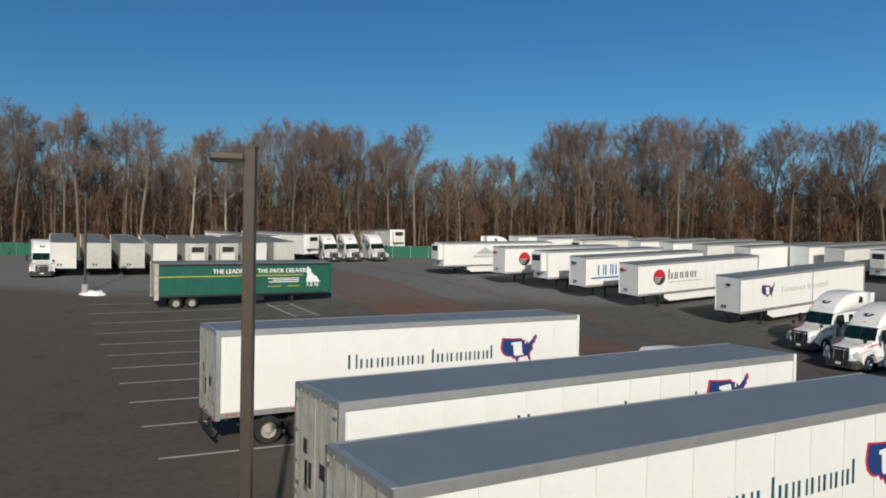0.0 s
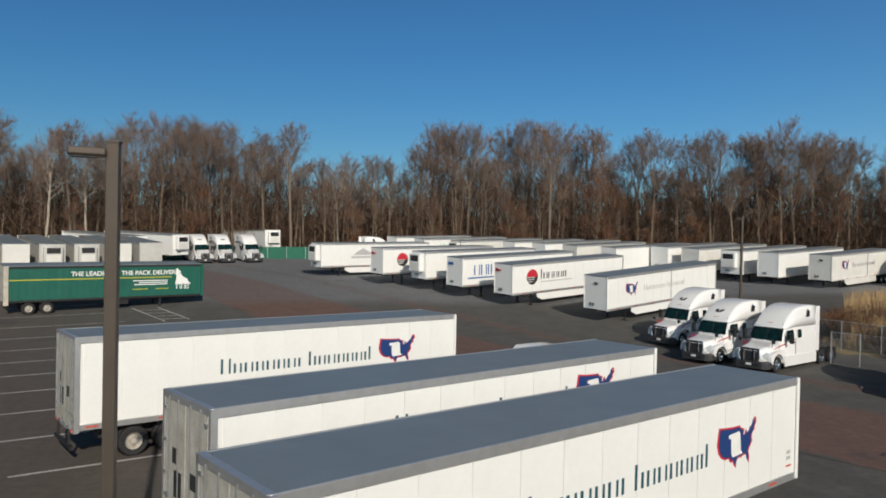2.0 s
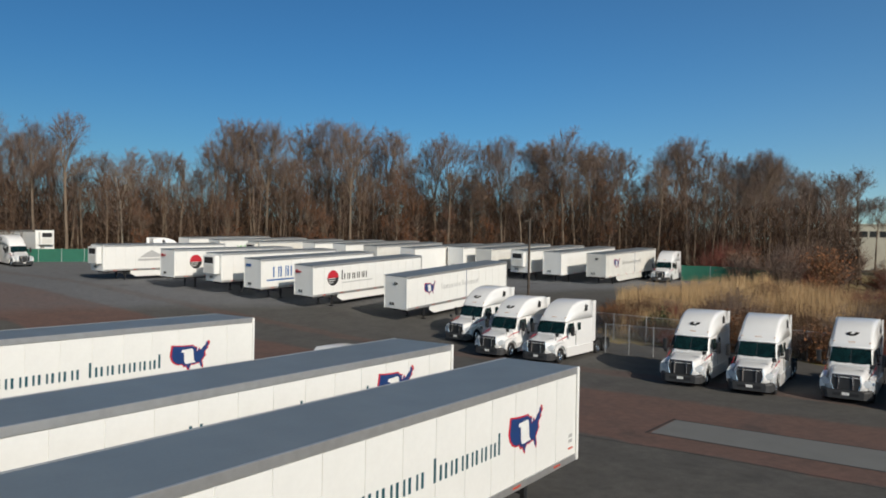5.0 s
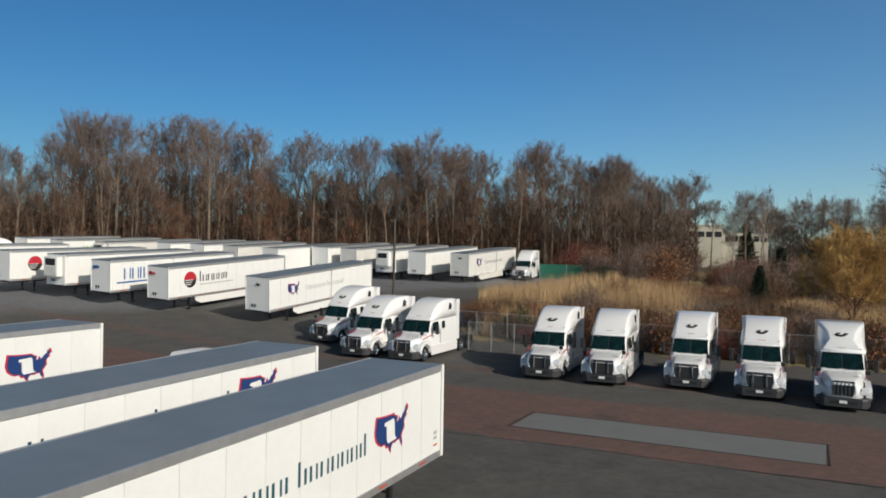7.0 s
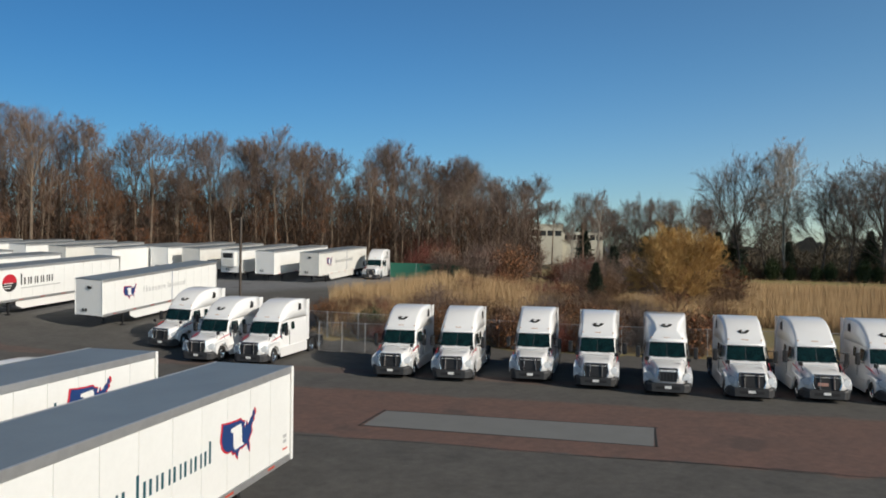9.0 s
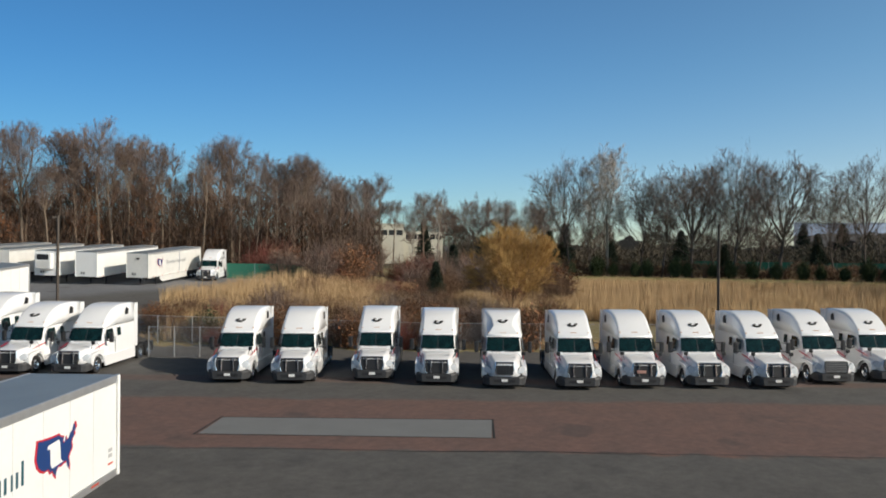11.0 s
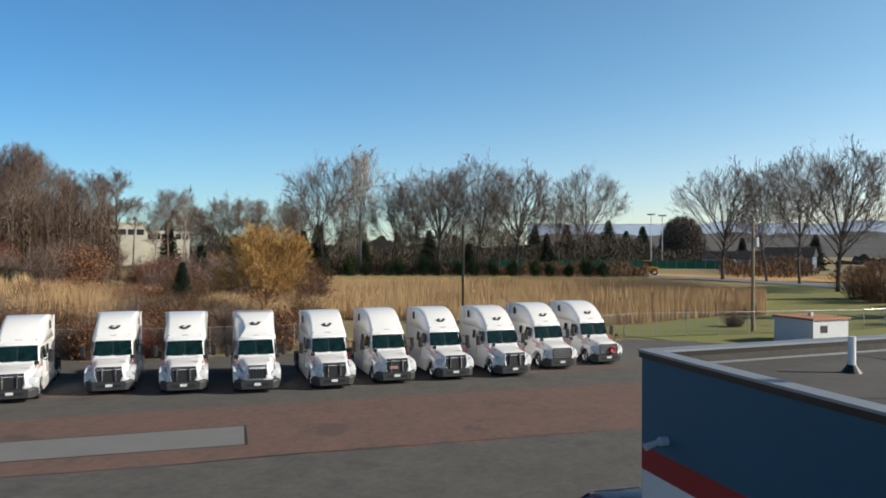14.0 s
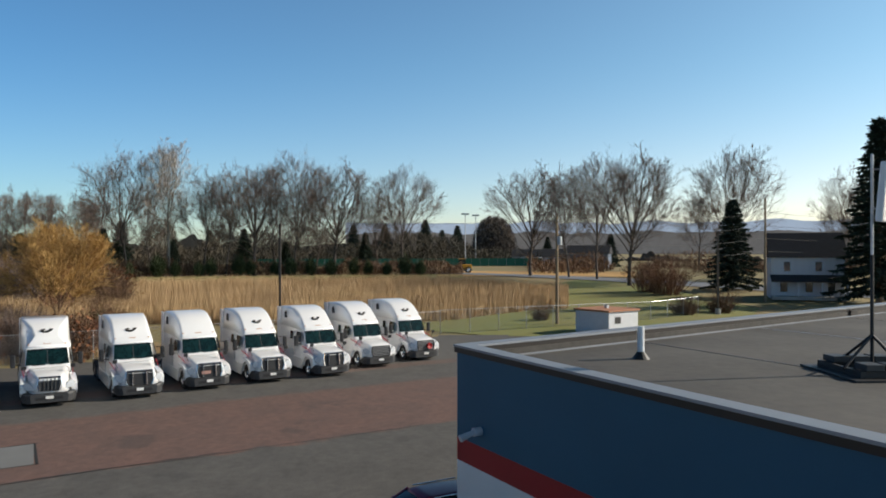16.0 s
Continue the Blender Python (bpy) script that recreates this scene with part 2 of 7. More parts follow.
def asphalt(name):
    """Lot surface: grey asphalt, with an older reddish lane along the line of the rows and dark oil stains."""
    m = bpy.data.materials.new(name)
    m.use_nodes = True
    nt = m.node_tree
    N, L = nt.nodes, nt.links
    b = N["Principled BSDF"]
    b.inputs["Roughness"].default_value = 0.9
    co = N.new("ShaderNodeTexCoord")

    def noise_tex(scale, detail=4):
        n = N.new("ShaderNodeTexNoise")
        n.inputs["Scale"].default_value, n.inputs["Detail"].default_value = scale, detail
        L.new(co.outputs["Object"], n.inputs["Vector"])
        return n.outputs["Fac"]

    def calc(op, a, c, d=None):
        n = N.new("ShaderNodeMath")
        n.operation = op
        for i, q in enumerate((a, c, d)):
            if q is None:
                continue
            if isinstance(q, (int, float)):
                n.inputs[i].default_value = q
            else:
                L.new(q, n.inputs[i])
        return n.outputs[0]

    def ramp(v, lo, hi):
        n = N.new("ShaderNodeMapRange")
        n.interpolation_type = "SMOOTHSTEP"
        n.inputs["From Min"].default_value, n.inputs["From Max"].default_value = lo, hi
        L.new(v, n.inputs["Value"])
        return n.outputs["Result"]

    def blend(f, a, c):
        n = N.new("ShaderNodeMix")
        n.data_type = "RGBA"
        L.new(f, n.inputs["Factor"])
        for i, q in ((6, a), (7, c)):
            if isinstance(q, tuple):
                n.inputs[i].default_value = (*q, 1)
            else:
                L.new(q, n.inputs[i])
        return n.outputs[2]

    sep = N.new("ShaderNodeSeparateXYZ")
    L.new(co.outputs["Object"], sep.inputs[0])
    # across: metres across the lanes, measured from the near edge of the reddish lane
    across = calc("ADD", calc("MULTIPLY", sep.outputs["X"], LANE_N[0]), calc("MULTIPLY", sep.outputs["Y"], LANE_N[1]))
    broad, mid, fine = noise_tex(0.06, 5), noise_tex(0.6, 6), noise_tex(22, 3)
    wob = calc("MULTIPLY_ADD", mid, 1.4, calc("MULTIPLY_ADD", broad, 2.0, calc("SUBTRACT", across, 1.7)))
    lane = calc("MULTIPLY", ramp(wob, LANE_A - 0.25, LANE_A + 0.25), calc("SUBTRACT", 1.0, ramp(wob, LANE_B - 0.5, LANE_B + 0.5)))
    nose = calc("MULTIPLY", ramp(wob, LANE_C - 0.3, LANE_C + 0.3), calc("SUBTRACT", 1.0, ramp(wob, LANE_C + 1.2, LANE_C + 2.0)))
    red = calc("MULTIPLY", calc("MAXIMUM", lane, calc("MULTIPLY", nose, 0.6)), calc("MULTIPLY_ADD", mid, 0.6, 0.62))
    left = ramp(calc("MULTIPLY_ADD", broad, 6.0, across), 24.0, 8.0)
    base = blend(ramp(mid, 0.2, 0.8), (0.068, 0.064, 0.059), (0.092, 0.087, 0.080))
    base = blend(left, base, blend(mid, (0.072, 0.058, 0.049), (0.096, 0.079, 0.067)))
    base = blend(red, base, blend(mid, (0.105, 0.058, 0.046), (0.150, 0.086, 0.068)))
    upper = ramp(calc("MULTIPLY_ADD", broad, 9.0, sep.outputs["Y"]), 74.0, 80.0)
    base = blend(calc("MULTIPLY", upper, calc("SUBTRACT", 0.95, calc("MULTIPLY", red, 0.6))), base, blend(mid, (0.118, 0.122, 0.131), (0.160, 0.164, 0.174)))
    stain = calc("MULTIPLY", ramp(noise_tex(0.28, 9), 0.61, 0.70), 0.45)
    base = blend(stain, base, (0.035, 0.034, 0.033))
    grain = calc("MULTIPLY", calc("MULTIPLY_ADD", fine, 0.7, 0.65), calc("MULTIPLY_ADD", noise_tex(2.6, 7), 0.7, 0.65))
    hsv = N.new("ShaderNodeHueSaturation")
    L.new(base, hsv.inputs["Color"])
    L.new(grain, hsv.inputs["Value"])
    L.new(hsv.outputs["Color"], b.inputs["Base Color"])
    bump = N.new("ShaderNodeBump")
    bump.inputs["Strength"].default_value, bump.inputs["Distance"].default_value = 0.35, 0.01
    L.new(fine, bump.inputs["Height"])
    L.new(bump.outputs["Normal"], b.inputs["Normal"])
    return m


# lanes run along this direction; LANE_N points across them, away from the near trailers
LANE_D = Vector((-0.50, 0.866))
LANE_N = Vector((0.866, 0.50))
LANE_A, LANE_B, LANE_C = 28.2, 37.8, 42.6
ASPHALT = asphalt("asphalt")


def field_material():
    m = mat("field_grass", (0.17, 0.155, 0.05), 0.95, vary=0.2, scale=0.05, fine=1.2, bump=0.3, tint=(0.26, 0.185, 0.09))
    return m


FIELD = field_material()
LAWN = mat("lawn", (0.135, 0.175, 0.035), 0.95, vary=0.2, scale=0.08, fine=2.0, bump=0.3, tint=(0.20, 0.165, 0.050))
GOLDGRASS = mat("gold_grass", (0.62, 0.37, 0.11), 0.95, vary=0.2, scale=0.1, fine=1.5, bump=0.3, tint=(0.27, 0.16, 0.06))
LITTER = mat("leaf_litter", (0.125, 0.082, 0.05), 0.95, vary=0.2, scale=0.3, fine=4, bump=0.4, tint=(0.07, 0.046, 0.03))


# ---------------------------------------------------------------- building helpers
def sm(a, b, x):
    x = min(1.0, max(0.0, (x - a) / (b - a)))
    return x * x * (3 - 2 * x)


def ground_z(x, y):
    """The lot is level round the camera and climbs to a terrace some 95 m away; the field beyond the fence rises slowly."""
    r, turn = math.hypot(x, y), math.degrees(math.atan2(x, y))
    side = sm(46, 60, turn) if turn > 0 else 0.0
    dip = 0.62 * sm(0, -20, turn) * sm(50, 92, r)
    return (3.0 * sm(50, 98, r) + 1.6 * sm(92, 135, r) - dip) * (1 - side) + 2.0 * sm(80, 170, r) * side


def empty(name, m):
    e = new(name)
    e.matrix_world = m
    return e


def part(name, bm, material, parent=None, label="", smooth=False):
    me = bpy.data.meshes.new(name)
    bm.to_mesh(me)
    bm.free()
    me.materials.append(material)
    if smooth:
        for p in me.polygons:
            p.use_smooth = True
    ob = new(name, me)
    if parent is not None:
        ob.parent = parent
    if label:
        ob["label"] = label
    return ob


def share(ob, m, parent=None):
    """Another object on the same mesh, at m within its parent."""
    o = new(ob.name.split(".")[0], ob.data)
    o.parent = parent if parent is not None else ob.parent
    o.matrix_basis = m
    if "label" in ob:
        o["label"] = ob["label"]
    return o


def box(bm, x0, x1, y0, y1, z0, z1, bevel=0.0):
    vs = [bm.verts.new((x, y, z)) for x in (x0, x1) for y in (y0, y1) for z in (z0, z1)]
    fs = [bm.faces.new([vs[i] for i in q]) for q in ((0, 1, 3, 2), (4, 6, 7, 5), (0, 4, 5, 1), (2, 3, 7, 6), (0, 2, 6, 4), (1, 5, 7, 3))]
    if bevel:
        es = list({e for f in fs for e in f.edges})
        bmesh.ops.bevel(bm, geom=es, offset=bevel, segments=2, affect="EDGES", profile=0.5)
    return vs


def bbox(*a, bevel=0.0):
    bm = bmesh.new()
    box(bm, *a, bevel=bevel)
    return bm


def tube(bm, a, b, r0, r1=None, n=8, cap=True):
    """A tapered round bar from a to b."""
    a, b = Vector(a), Vector(b)
    r1 = r0 if r1 is None else r1
    q = (b - a).to_track_quat("Z", "Y")
    rings = []
    for p, r in ((a, r0), (b, r1)):
        rings.append([bm.verts.new(p + q @ Vector((r * math.cos(t), r * math.sin(t), 0))) for t in (2 * math.pi * i / n for i in range(n))])
    for i in range(n):
        bm.faces.new((rings[0][i], rings[0][(i + 1) % n], rings[1][(i + 1) % n], rings[1][i]))
    if cap:
        bm.faces.new(rings[0][::-1])
        bm.faces.new(rings[1])


def prism(bm, pts, thick, put):
    """A flat outline pts (u, v) given a thickness; put maps (u, v, depth) to 3D."""
    lo = [bm.verts.new(put(u, v, 0)) for u, v in pts]
    hi = [bm.verts.new(put(u, v, thick)) for u, v in pts]
    n = len(pts)
    bm.faces.new(lo[::-1])
    bm.faces.new(hi)
    for i in range(n):
        bm.faces.new((lo[i], lo[(i + 1) % n], hi[(i + 1) % n], hi[i]))


def loft(bm, rings, caps=True):
    vs = [[bm.verts.new(p) for p in ring] for ring in rings]
    n = len(vs[0])
    for a, b in zip(vs, vs[1:]):
        for i in range(n):
            bm.faces.new((a[i], a[(i + 1) % n], b[(i + 1) % n], b[i]))
    if caps:
        bm.faces.new(vs[0][::-1])
        bm.faces.new(vs[-1])
    bmesh.ops.recalc_face_normals(bm, faces=bm.faces)


def section(x, wb, wt, zb, zt, r=0.25, n=4):
    """A body section at x: half widths below and above, bottom and top heights, rounded upper edges."""
    pts = [(x, -wb, zb), (x, -(wb * 0.45 + wt * 0.55), zb + (zt - zb) * 0.5)]
    for i in range(n + 1):
        t = math.pi / 2 * i / n
        pts.append((x, -(wt - r) - r * math.cos(t), zt - r + r * math.sin(t)))
    return pts + [(px, -py, pz) for px, py, pz in reversed(pts)]


def wheel_mesh(r=0.51, w=0.28):
    """Tyre and rim, axis along y, with tread shoulders and a dished rim."""
    t = bmesh.new()
    prof = [(0.58 * r, -w / 2 + 0.02), (0.9 * r, -w / 2), (r, -w / 2 + 0.05), (r, w / 2 - 0.05), (0.9 * r, w / 2), (0.58 * r, w / 2 - 0.02)]
    n = 20
    rings = [[(q * math.cos(a), y, q * math.sin(a)) for q, y in prof] for a in (2 * math.pi * i / n for i in range(n))]
    vs = [[t.verts.new(p) for p in ring] for ring in rings]
    for i in range(n):
        for j in range(len(prof)):
            t.faces.new((vs[i][j], vs[i][(j + 1) % 6], vs[(i + 1) % n][(j + 1) % 6], vs[(i + 1) % n][j]))
    bmesh.ops.recalc_face_normals(t, faces=t.faces)
    k = bmesh.new()
    prof = [(0.585 * r, -w / 2 + 0.03), (0.52 * r, -w / 2 + 0.05), (0.42 * r, -0.02), (0.26 * r, -0.05), (0.2 * r, -w / 2 + 0.03), (0.0001, -w / 2 + 0.02)]
    prof2 = [(q, -y) for q, y in reversed(prof)]
    allp = prof + prof2
    vs = [[k.verts.new((q * math.cos(a), y, q * math.sin(a))) for q, y in allp] for a in (2 * math.pi * i / 16 for i in range(16))]
    for i in range(16):
        for j in range(len(allp) - 1):
            k.faces.new((vs[i][j], vs[i][j + 1], vs[(i + 1) % 16][j + 1], vs[(i + 1) % 16][j]))
    for i in range(10):
        a = 2 * math.pi * i / 10
        for s in (-1, 1):
            tube(k, (0.33 * r * math.cos(a), s * (w / 2 - 0.13), 0.33 * r * math.sin(a)), (0.33 * r * math.cos(a), s * (w / 2 - 0.08), 0.33 * r * math.sin(a)), 0.018, n=5)
    bmesh.ops.recalc_face_normals(k, faces=k.faces)
    return t, k


_t, _k = wheel_mesh()
TYRE, RIM = bpy.data.meshes.new("tyre"), bpy.data.meshes.new("rim")
_t.to_mesh(TYRE), _k.to_mesh(RIM)
TYRE.materials.append(RUBBER)
RIM.materials.append(CHROME)
RIMWHITE = RIM.copy()
RIMWHITE.materials[0] = mat("painted_rim", (0.50, 0.48, 0.43), 0.6, vary=0.2, scale=5, tint=(0.22, 0.19, 0.15))


def wheel(parent, x, y, z=0.51, r=0.51, rim=None):
    t = new("wheel", TYRE)
    t.parent = parent
    t.matrix_basis = Matrix.Translation((x, y, z)) @ Matrix.Scale(r / 0.51, 4)
    k = new("rim", rim or RIM)
    k.parent = t
    return t


def on_ground(x, y, heading, lift=0.0):
    """A pose on the lot: origin at (x, y), x axis along the heading, leaning with the slope."""
    e = 2.0
    gx = (ground_z(x + e, y) - ground_z(x - e, y)) / (2 * e)
    gy = (ground_z(x, y + e) - ground_z(x, y - e)) / (2 * e)
    up = Vector((-gx, -gy, 1)).normalized()
    f = Vector((math.cos(radians(heading)), math.sin(radians(heading)), 0))
    s = up.cross(f).normalized()
    f = s.cross(up)
    m = Matrix((f, s, up)).transposed().to_4x4()
    m.translation = (x, y, ground_z(x, y) + 0.02 + lift)
    return m


# ---------------------------------------------------------------- ground
def sheet(name, inside, z_of, step, x0, x1, y0, y1, material, lift):
    bm = bmesh.new()
    grid = {}

    def corner(i, j):
        if (i, j) not in grid:
            x, y = x0 + i * step, y0 + j * step
            grid[i, j] = bm.verts.new((x, y, z_of(x, y) + lift))
        return grid[i, j]

    for i in range(int((x1 - x0) / step)):
        for j in range(int((y1 - y0) / step)):
            if inside(x0 + (i + 0.5) * step, y0 + (j + 0.5) * step):
                bm.faces.new((corner(i, j), corner(i + 1, j), corner(i + 1, j + 1), corner(i, j + 1)))
    return part(name, bm, material, smooth=True)


LOT = [(-140, -60), (-20, -70), (60, -24), (67, -4), (36, 48), (46, 60), (70, 64), (84, 84), (72, 112), (30, 124), (-12, 121), (-60, 112), (-140, 92)]


def in_poly(poly, x, y):
    c = False
    for (ax, ay), (bx, by) in zip(poly, poly[1:] + poly[:1]):
        if (ay > y) != (by > y) and x < ax + (y - ay) * (bx - ax) / (by - ay):
            c = not c
    return c


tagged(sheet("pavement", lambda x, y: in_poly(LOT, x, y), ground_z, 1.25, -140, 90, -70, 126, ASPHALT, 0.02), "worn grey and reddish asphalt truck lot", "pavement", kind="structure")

bm = bmesh.new()
radii = [0, 6, 14, 24, 36, 44, 50, 56, 62, 68, 74, 80, 86, 92, 98, 106, 116, 130, 150, 180, 230, 300, 420, 650, 1000, 1700, 2900, 4600]
SECT = 120
rows_ = []
for r in radii:
    rows_.append([bm.verts.new((r * math.sin(2 * math.pi * k / SECT), r * math.cos(2 * math.pi * k / SECT),
                                ground_z(r * math.sin(2 * math.pi * k / SECT), r * math.cos(2 * math.pi * k / SECT)) - 0.12)) for k in range(SECT)] if r else [bm.verts.new((0, 0, -0.12))])
for a, b in zip(rows_, rows_[1:]):
    for k in range(SECT):
        q = [a[k % len(a)], b[k], b[(k + 1) % SECT], a[(k + 1) % len(a)]]
        bm.faces.new(list(dict.fromkeys(q)))
bmesh.ops.recalc_face_normals(bm, faces=bm.faces)
tagged(part("ground", bm, FIELD, smooth=True), "dry tan and green winter field", "ground", kind="structure")


def strip(name, pts, material, label, category, lift=0.006, kind="structure", step=2.0):
    """A flat area of the ground with the outline pts."""
    bm = bmesh.new()
    vs = [bm.verts.new((x, y, ground_z(x, y) + 0.02 + lift)) for x, y in pts]
    bm.faces.new(vs)
    bmesh.ops.recalc_face_normals(bm, faces=bm.faces)
    for f in bm.faces:
        if f.normal.z < 0:
            f.normal_flip()
    return tagged(part(name, bm, material), label, category, kind=kind)


strip("pavement_patch", [(23.6, 25.9), (29.8, 15.45), (27.0, 14.0), (21.0, 24.5)], PATCH, "long pale grey asphalt repair patch", "patch")
for a, b in (((23.75, 26.1), (20.8, 24.55)), ((29.95, 15.5), (27.0, 13.85)), ((20.85, 24.6), (27.1, 13.85)), ((23.55, 26.1), (29.95, 15.35))):
    u_ = (Vector(b) - Vector(a)).normalized() * 0.05
    strip("tar_seam", [(a[0] - u_.y, a[1] + u_.x), (b[0] - u_.y * 0.5, b[1] + u_.x * 0.5), (b[0] + u_.y * 1.6, b[1] - u_.x * 1.6), (a[0] + u_.y, a[1] - u_.x)], TAR, "dark tar seam along the asphalt patch", "seam", 0.003)
rngc = random.Random(77)
for start, n_, wide in (((14.6, 31.0), 46, 0.05), ((32.6, 0.0), 30, 0.045)):
    # ragged crack along the near edge of the reddish lane
    bm = bmesh.new()
    prev = None
    p_ = Vector(start)
    for k in range(n_):
        q = [bm.verts.new((p_.x + s_ * wide * rngc.uniform(0.3, 1.3), p_.y, ground_z(p_.x, p_.y) + 0.025)) for s_ in (-1, 1)]
        if prev:
            bm.faces.new((prev[0], prev[1], q[1], q[0]))
        prev = q
        p_ += (Vector((0.5, -0.866)) if start[0] < 20 else Vector((-0.5, 0.866))) * 0.6 + Vector((rngc.uniform(-0.07, 0.07), rngc.uniform(-0.07, 0.07)))
    bmesh.ops.recalc_face_normals(bm, faces=bm.faces)
    tagged(part("tar_seam", bm, TAR), "ragged dark crack along the reddish lane", "seam", kind="structure")
strip("lawn", [(66.5, -6), (75, 6), (112, -6), (150, -34), (122, -40), (92, -42), (62, -26)], LAWN, "short green and yellow lawn beyond the fence", "lawn", -0.08)

# stall lines beside the near trailers, painted along the trailers' direction
STALL = radians(26)
for i in range(11):
    bx, by = -9.5 - 2.2 * i, 25.0 + 4.055 * i
    u, n = Vector((math.cos(STALL), math.sin(STALL))), Vector((-math.sin(STALL), math.cos(STALL))) * 0.085
    a, b = Vector((bx, by)), Vector((bx, by)) + u * 13
    bm = bmesh.new()
    cut = [a.lerp(b, k / 8) for k in range(9)]
    lo = [bm.verts.new((p.x - n.x, p.y - n.y, ground_z(p.x, p.y) + 0.026)) for p in cut]
    hi = [bm.verts.new((p.x + n.x, p.y + n.y, ground_z(p.x, p.y) + 0.026)) for p in cut]
    for k in range(8):
        bm.faces.new((lo[k], lo[k + 1], hi[k + 1], hi[k]))
    tagged(part("stall_line", bm, LINEPAINT), "worn white painted stall line on asphalt", "road marking", "stall lines", "structure")


strip("meadow", [(137 * math.sin(radians(a)), 137 * math.cos(radians(a))) for a in range(60, 94, 3)] + [(163 * math.sin(radians(a)), 163 * math.cos(radians(a))) for a in range(93, 59, -3)], LAWN, "short green grass between the reeds and the hedge", "lawn", -0.03)
strip("dry_grass", [(158 * math.sin(radians(a)), 158 * math.cos(radians(a))) for a in range(91, 107, 3)] + [(190 * math.sin(radians(a)), 190 * math.cos(radians(a))) for a in range(106, 90, -3)], GOLDGRASS, "golden dry grass beyond the road", "grass", -0.05)

# hatched island near the curtain-sided trailer
for a, b in (((-16.4, 69.5), (-12.3, 63.2)), ((-14.3, 70.0), (-10.6, 64.3)), ((-15.6, 68.3), (-13.6, 68.9)), ((-14.7, 66.9), (-12.7, 67.5)), ((-13.8, 65.5), (-11.8, 66.1)), ((-12.9, 64.2), (-10.9, 64.8))):
    n_ = (Vector(b) - Vector(a)).orthogonal().normalized() * 0.07
    strip("hatch_line", [(a[0] - n_.x, a[1] - n_.y), (b[0] - n_.x, b[1] - n_.y), (b[0] + n_.x, b[1] + n_.y), (a[0] + n_.x, a[1] + n_.y)], LINEPAINT, "worn white painted hatch line on asphalt", "road marking", 0.012)


# ---------------------------------------------------------------- trailers
US_MAP = [(0.04, 0.97), (0.20, 0.94), (0.40, 0.92), (0.56, 0.92), (0.60, 0.86), (0.68, 0.83), (0.66, 0.72), (0.70, 0.70), (0.73, 0.82), (0.76, 0.72), (0.82, 0.78),
          (0.86, 0.86), (0.92, 0.90), (0.94, 1.03), (0.985, 1.0), (1.0, 0.90), (0.95, 0.83), (0.96, 0.76), (0.90, 0.70), (0.88, 0.62), (0.90, 0.52), (0.84, 0.42),
          (0.80, 0.34), (0.83, 0.20), (0.82, 0.08), (0.78, 0.14), (0.75, 0.28), (0.66, 0.27), (0.60, 0.24), (0.54, 0.26), (0.49, 0.18), (0.48, 0.06), (0.43, 0.12),
          (0.39, 0.22), (0.34, 0.20), (0.29, 0.30), (0.20, 0.29), (0.11, 0.35), (0.04, 0.45), (0.0, 0.62), (0.02, 0.80)]


def side_put(x0, z0, sx, sz, y, out):
    """Maps an outline on the trailer's side at y, facing out (-1: right side), reading from the rear to the front."""
    return lambda u, v, d: (x0 + u * sx, y + out * d, z0 + v * sz)


def map_logo(parent, x0, z0, w, h, y=-1.3, out=-1, mono=False):
    for nm, grow, mt, lift in (("logo_outline", 0.06, PRINTRED, 0.006), ("logo_map", 0.0, NAVY if not mono else NAVY, 0.010)):
        bm = bmesh.new()
        cx, cy = 0.5, 0.58
        pts = [(cx + (u - cx) * (1 + grow * 1.6), cy + (v - cy) * (1 + grow * 2.0)) for u, v in US_MAP]
        prism(bm, pts, lift, side_put(x0, z0, w, h, y, out))
        bmesh.ops.recalc_face_normals(bm, faces=bm.faces)
        part(nm, bm, mt, parent)
    bm = bmesh.new()
    prism(bm, [(0.27, 0.80), (0.55, 0.83), (0.58, 0.76), (0.60, 0.38), (0.66, 0.30), (0.38, 0.27), (0.34, 0.36), (0.33, 0.70), (0.26, 0.72)], 0.014, side_put(x0, z0, w, h, y, out))
    bmesh.ops.recalc_face_normals(bm, faces=bm.faces)
    part("logo_scroll", bm, PRINTWHITE, parent)


def name_bars(parent, glyphs, x0, z0, h, mt, y=-1.3, out=-1, name="logo_bar", step=1.0):
    """A brand's lettering as plain upright bars of its colour: r, n: a pair, i: a single one, with capitals tall."""
    x = x0
    d0, d1 = min(y, y + out * 0.008), max(y, y + out * 0.008)
    for g in glyphs:
        if g == " ":
            x += 0.42 * h * step
            continue
        t = h if g.isupper() else 0.64 * h
        w = {"r": 0.46, "n": 0.5, "i": 0.17}[g.lower()] * (1.25 * h if g.islower() else 1.5 * h)
        bw = 0.16 * h
        part(name, bbox(x, x + bw, d0, d1, z0, z0 + t), mt, parent)
        if g in "nNrR":
            part(name, bbox(x + w - bw * 0.8, x + w, d0, d1, z0, z0 + t), mt, parent)
        x += (w + 0.13 * h) * step


COMPANY = "Rrnrnrni IirnrrriI"


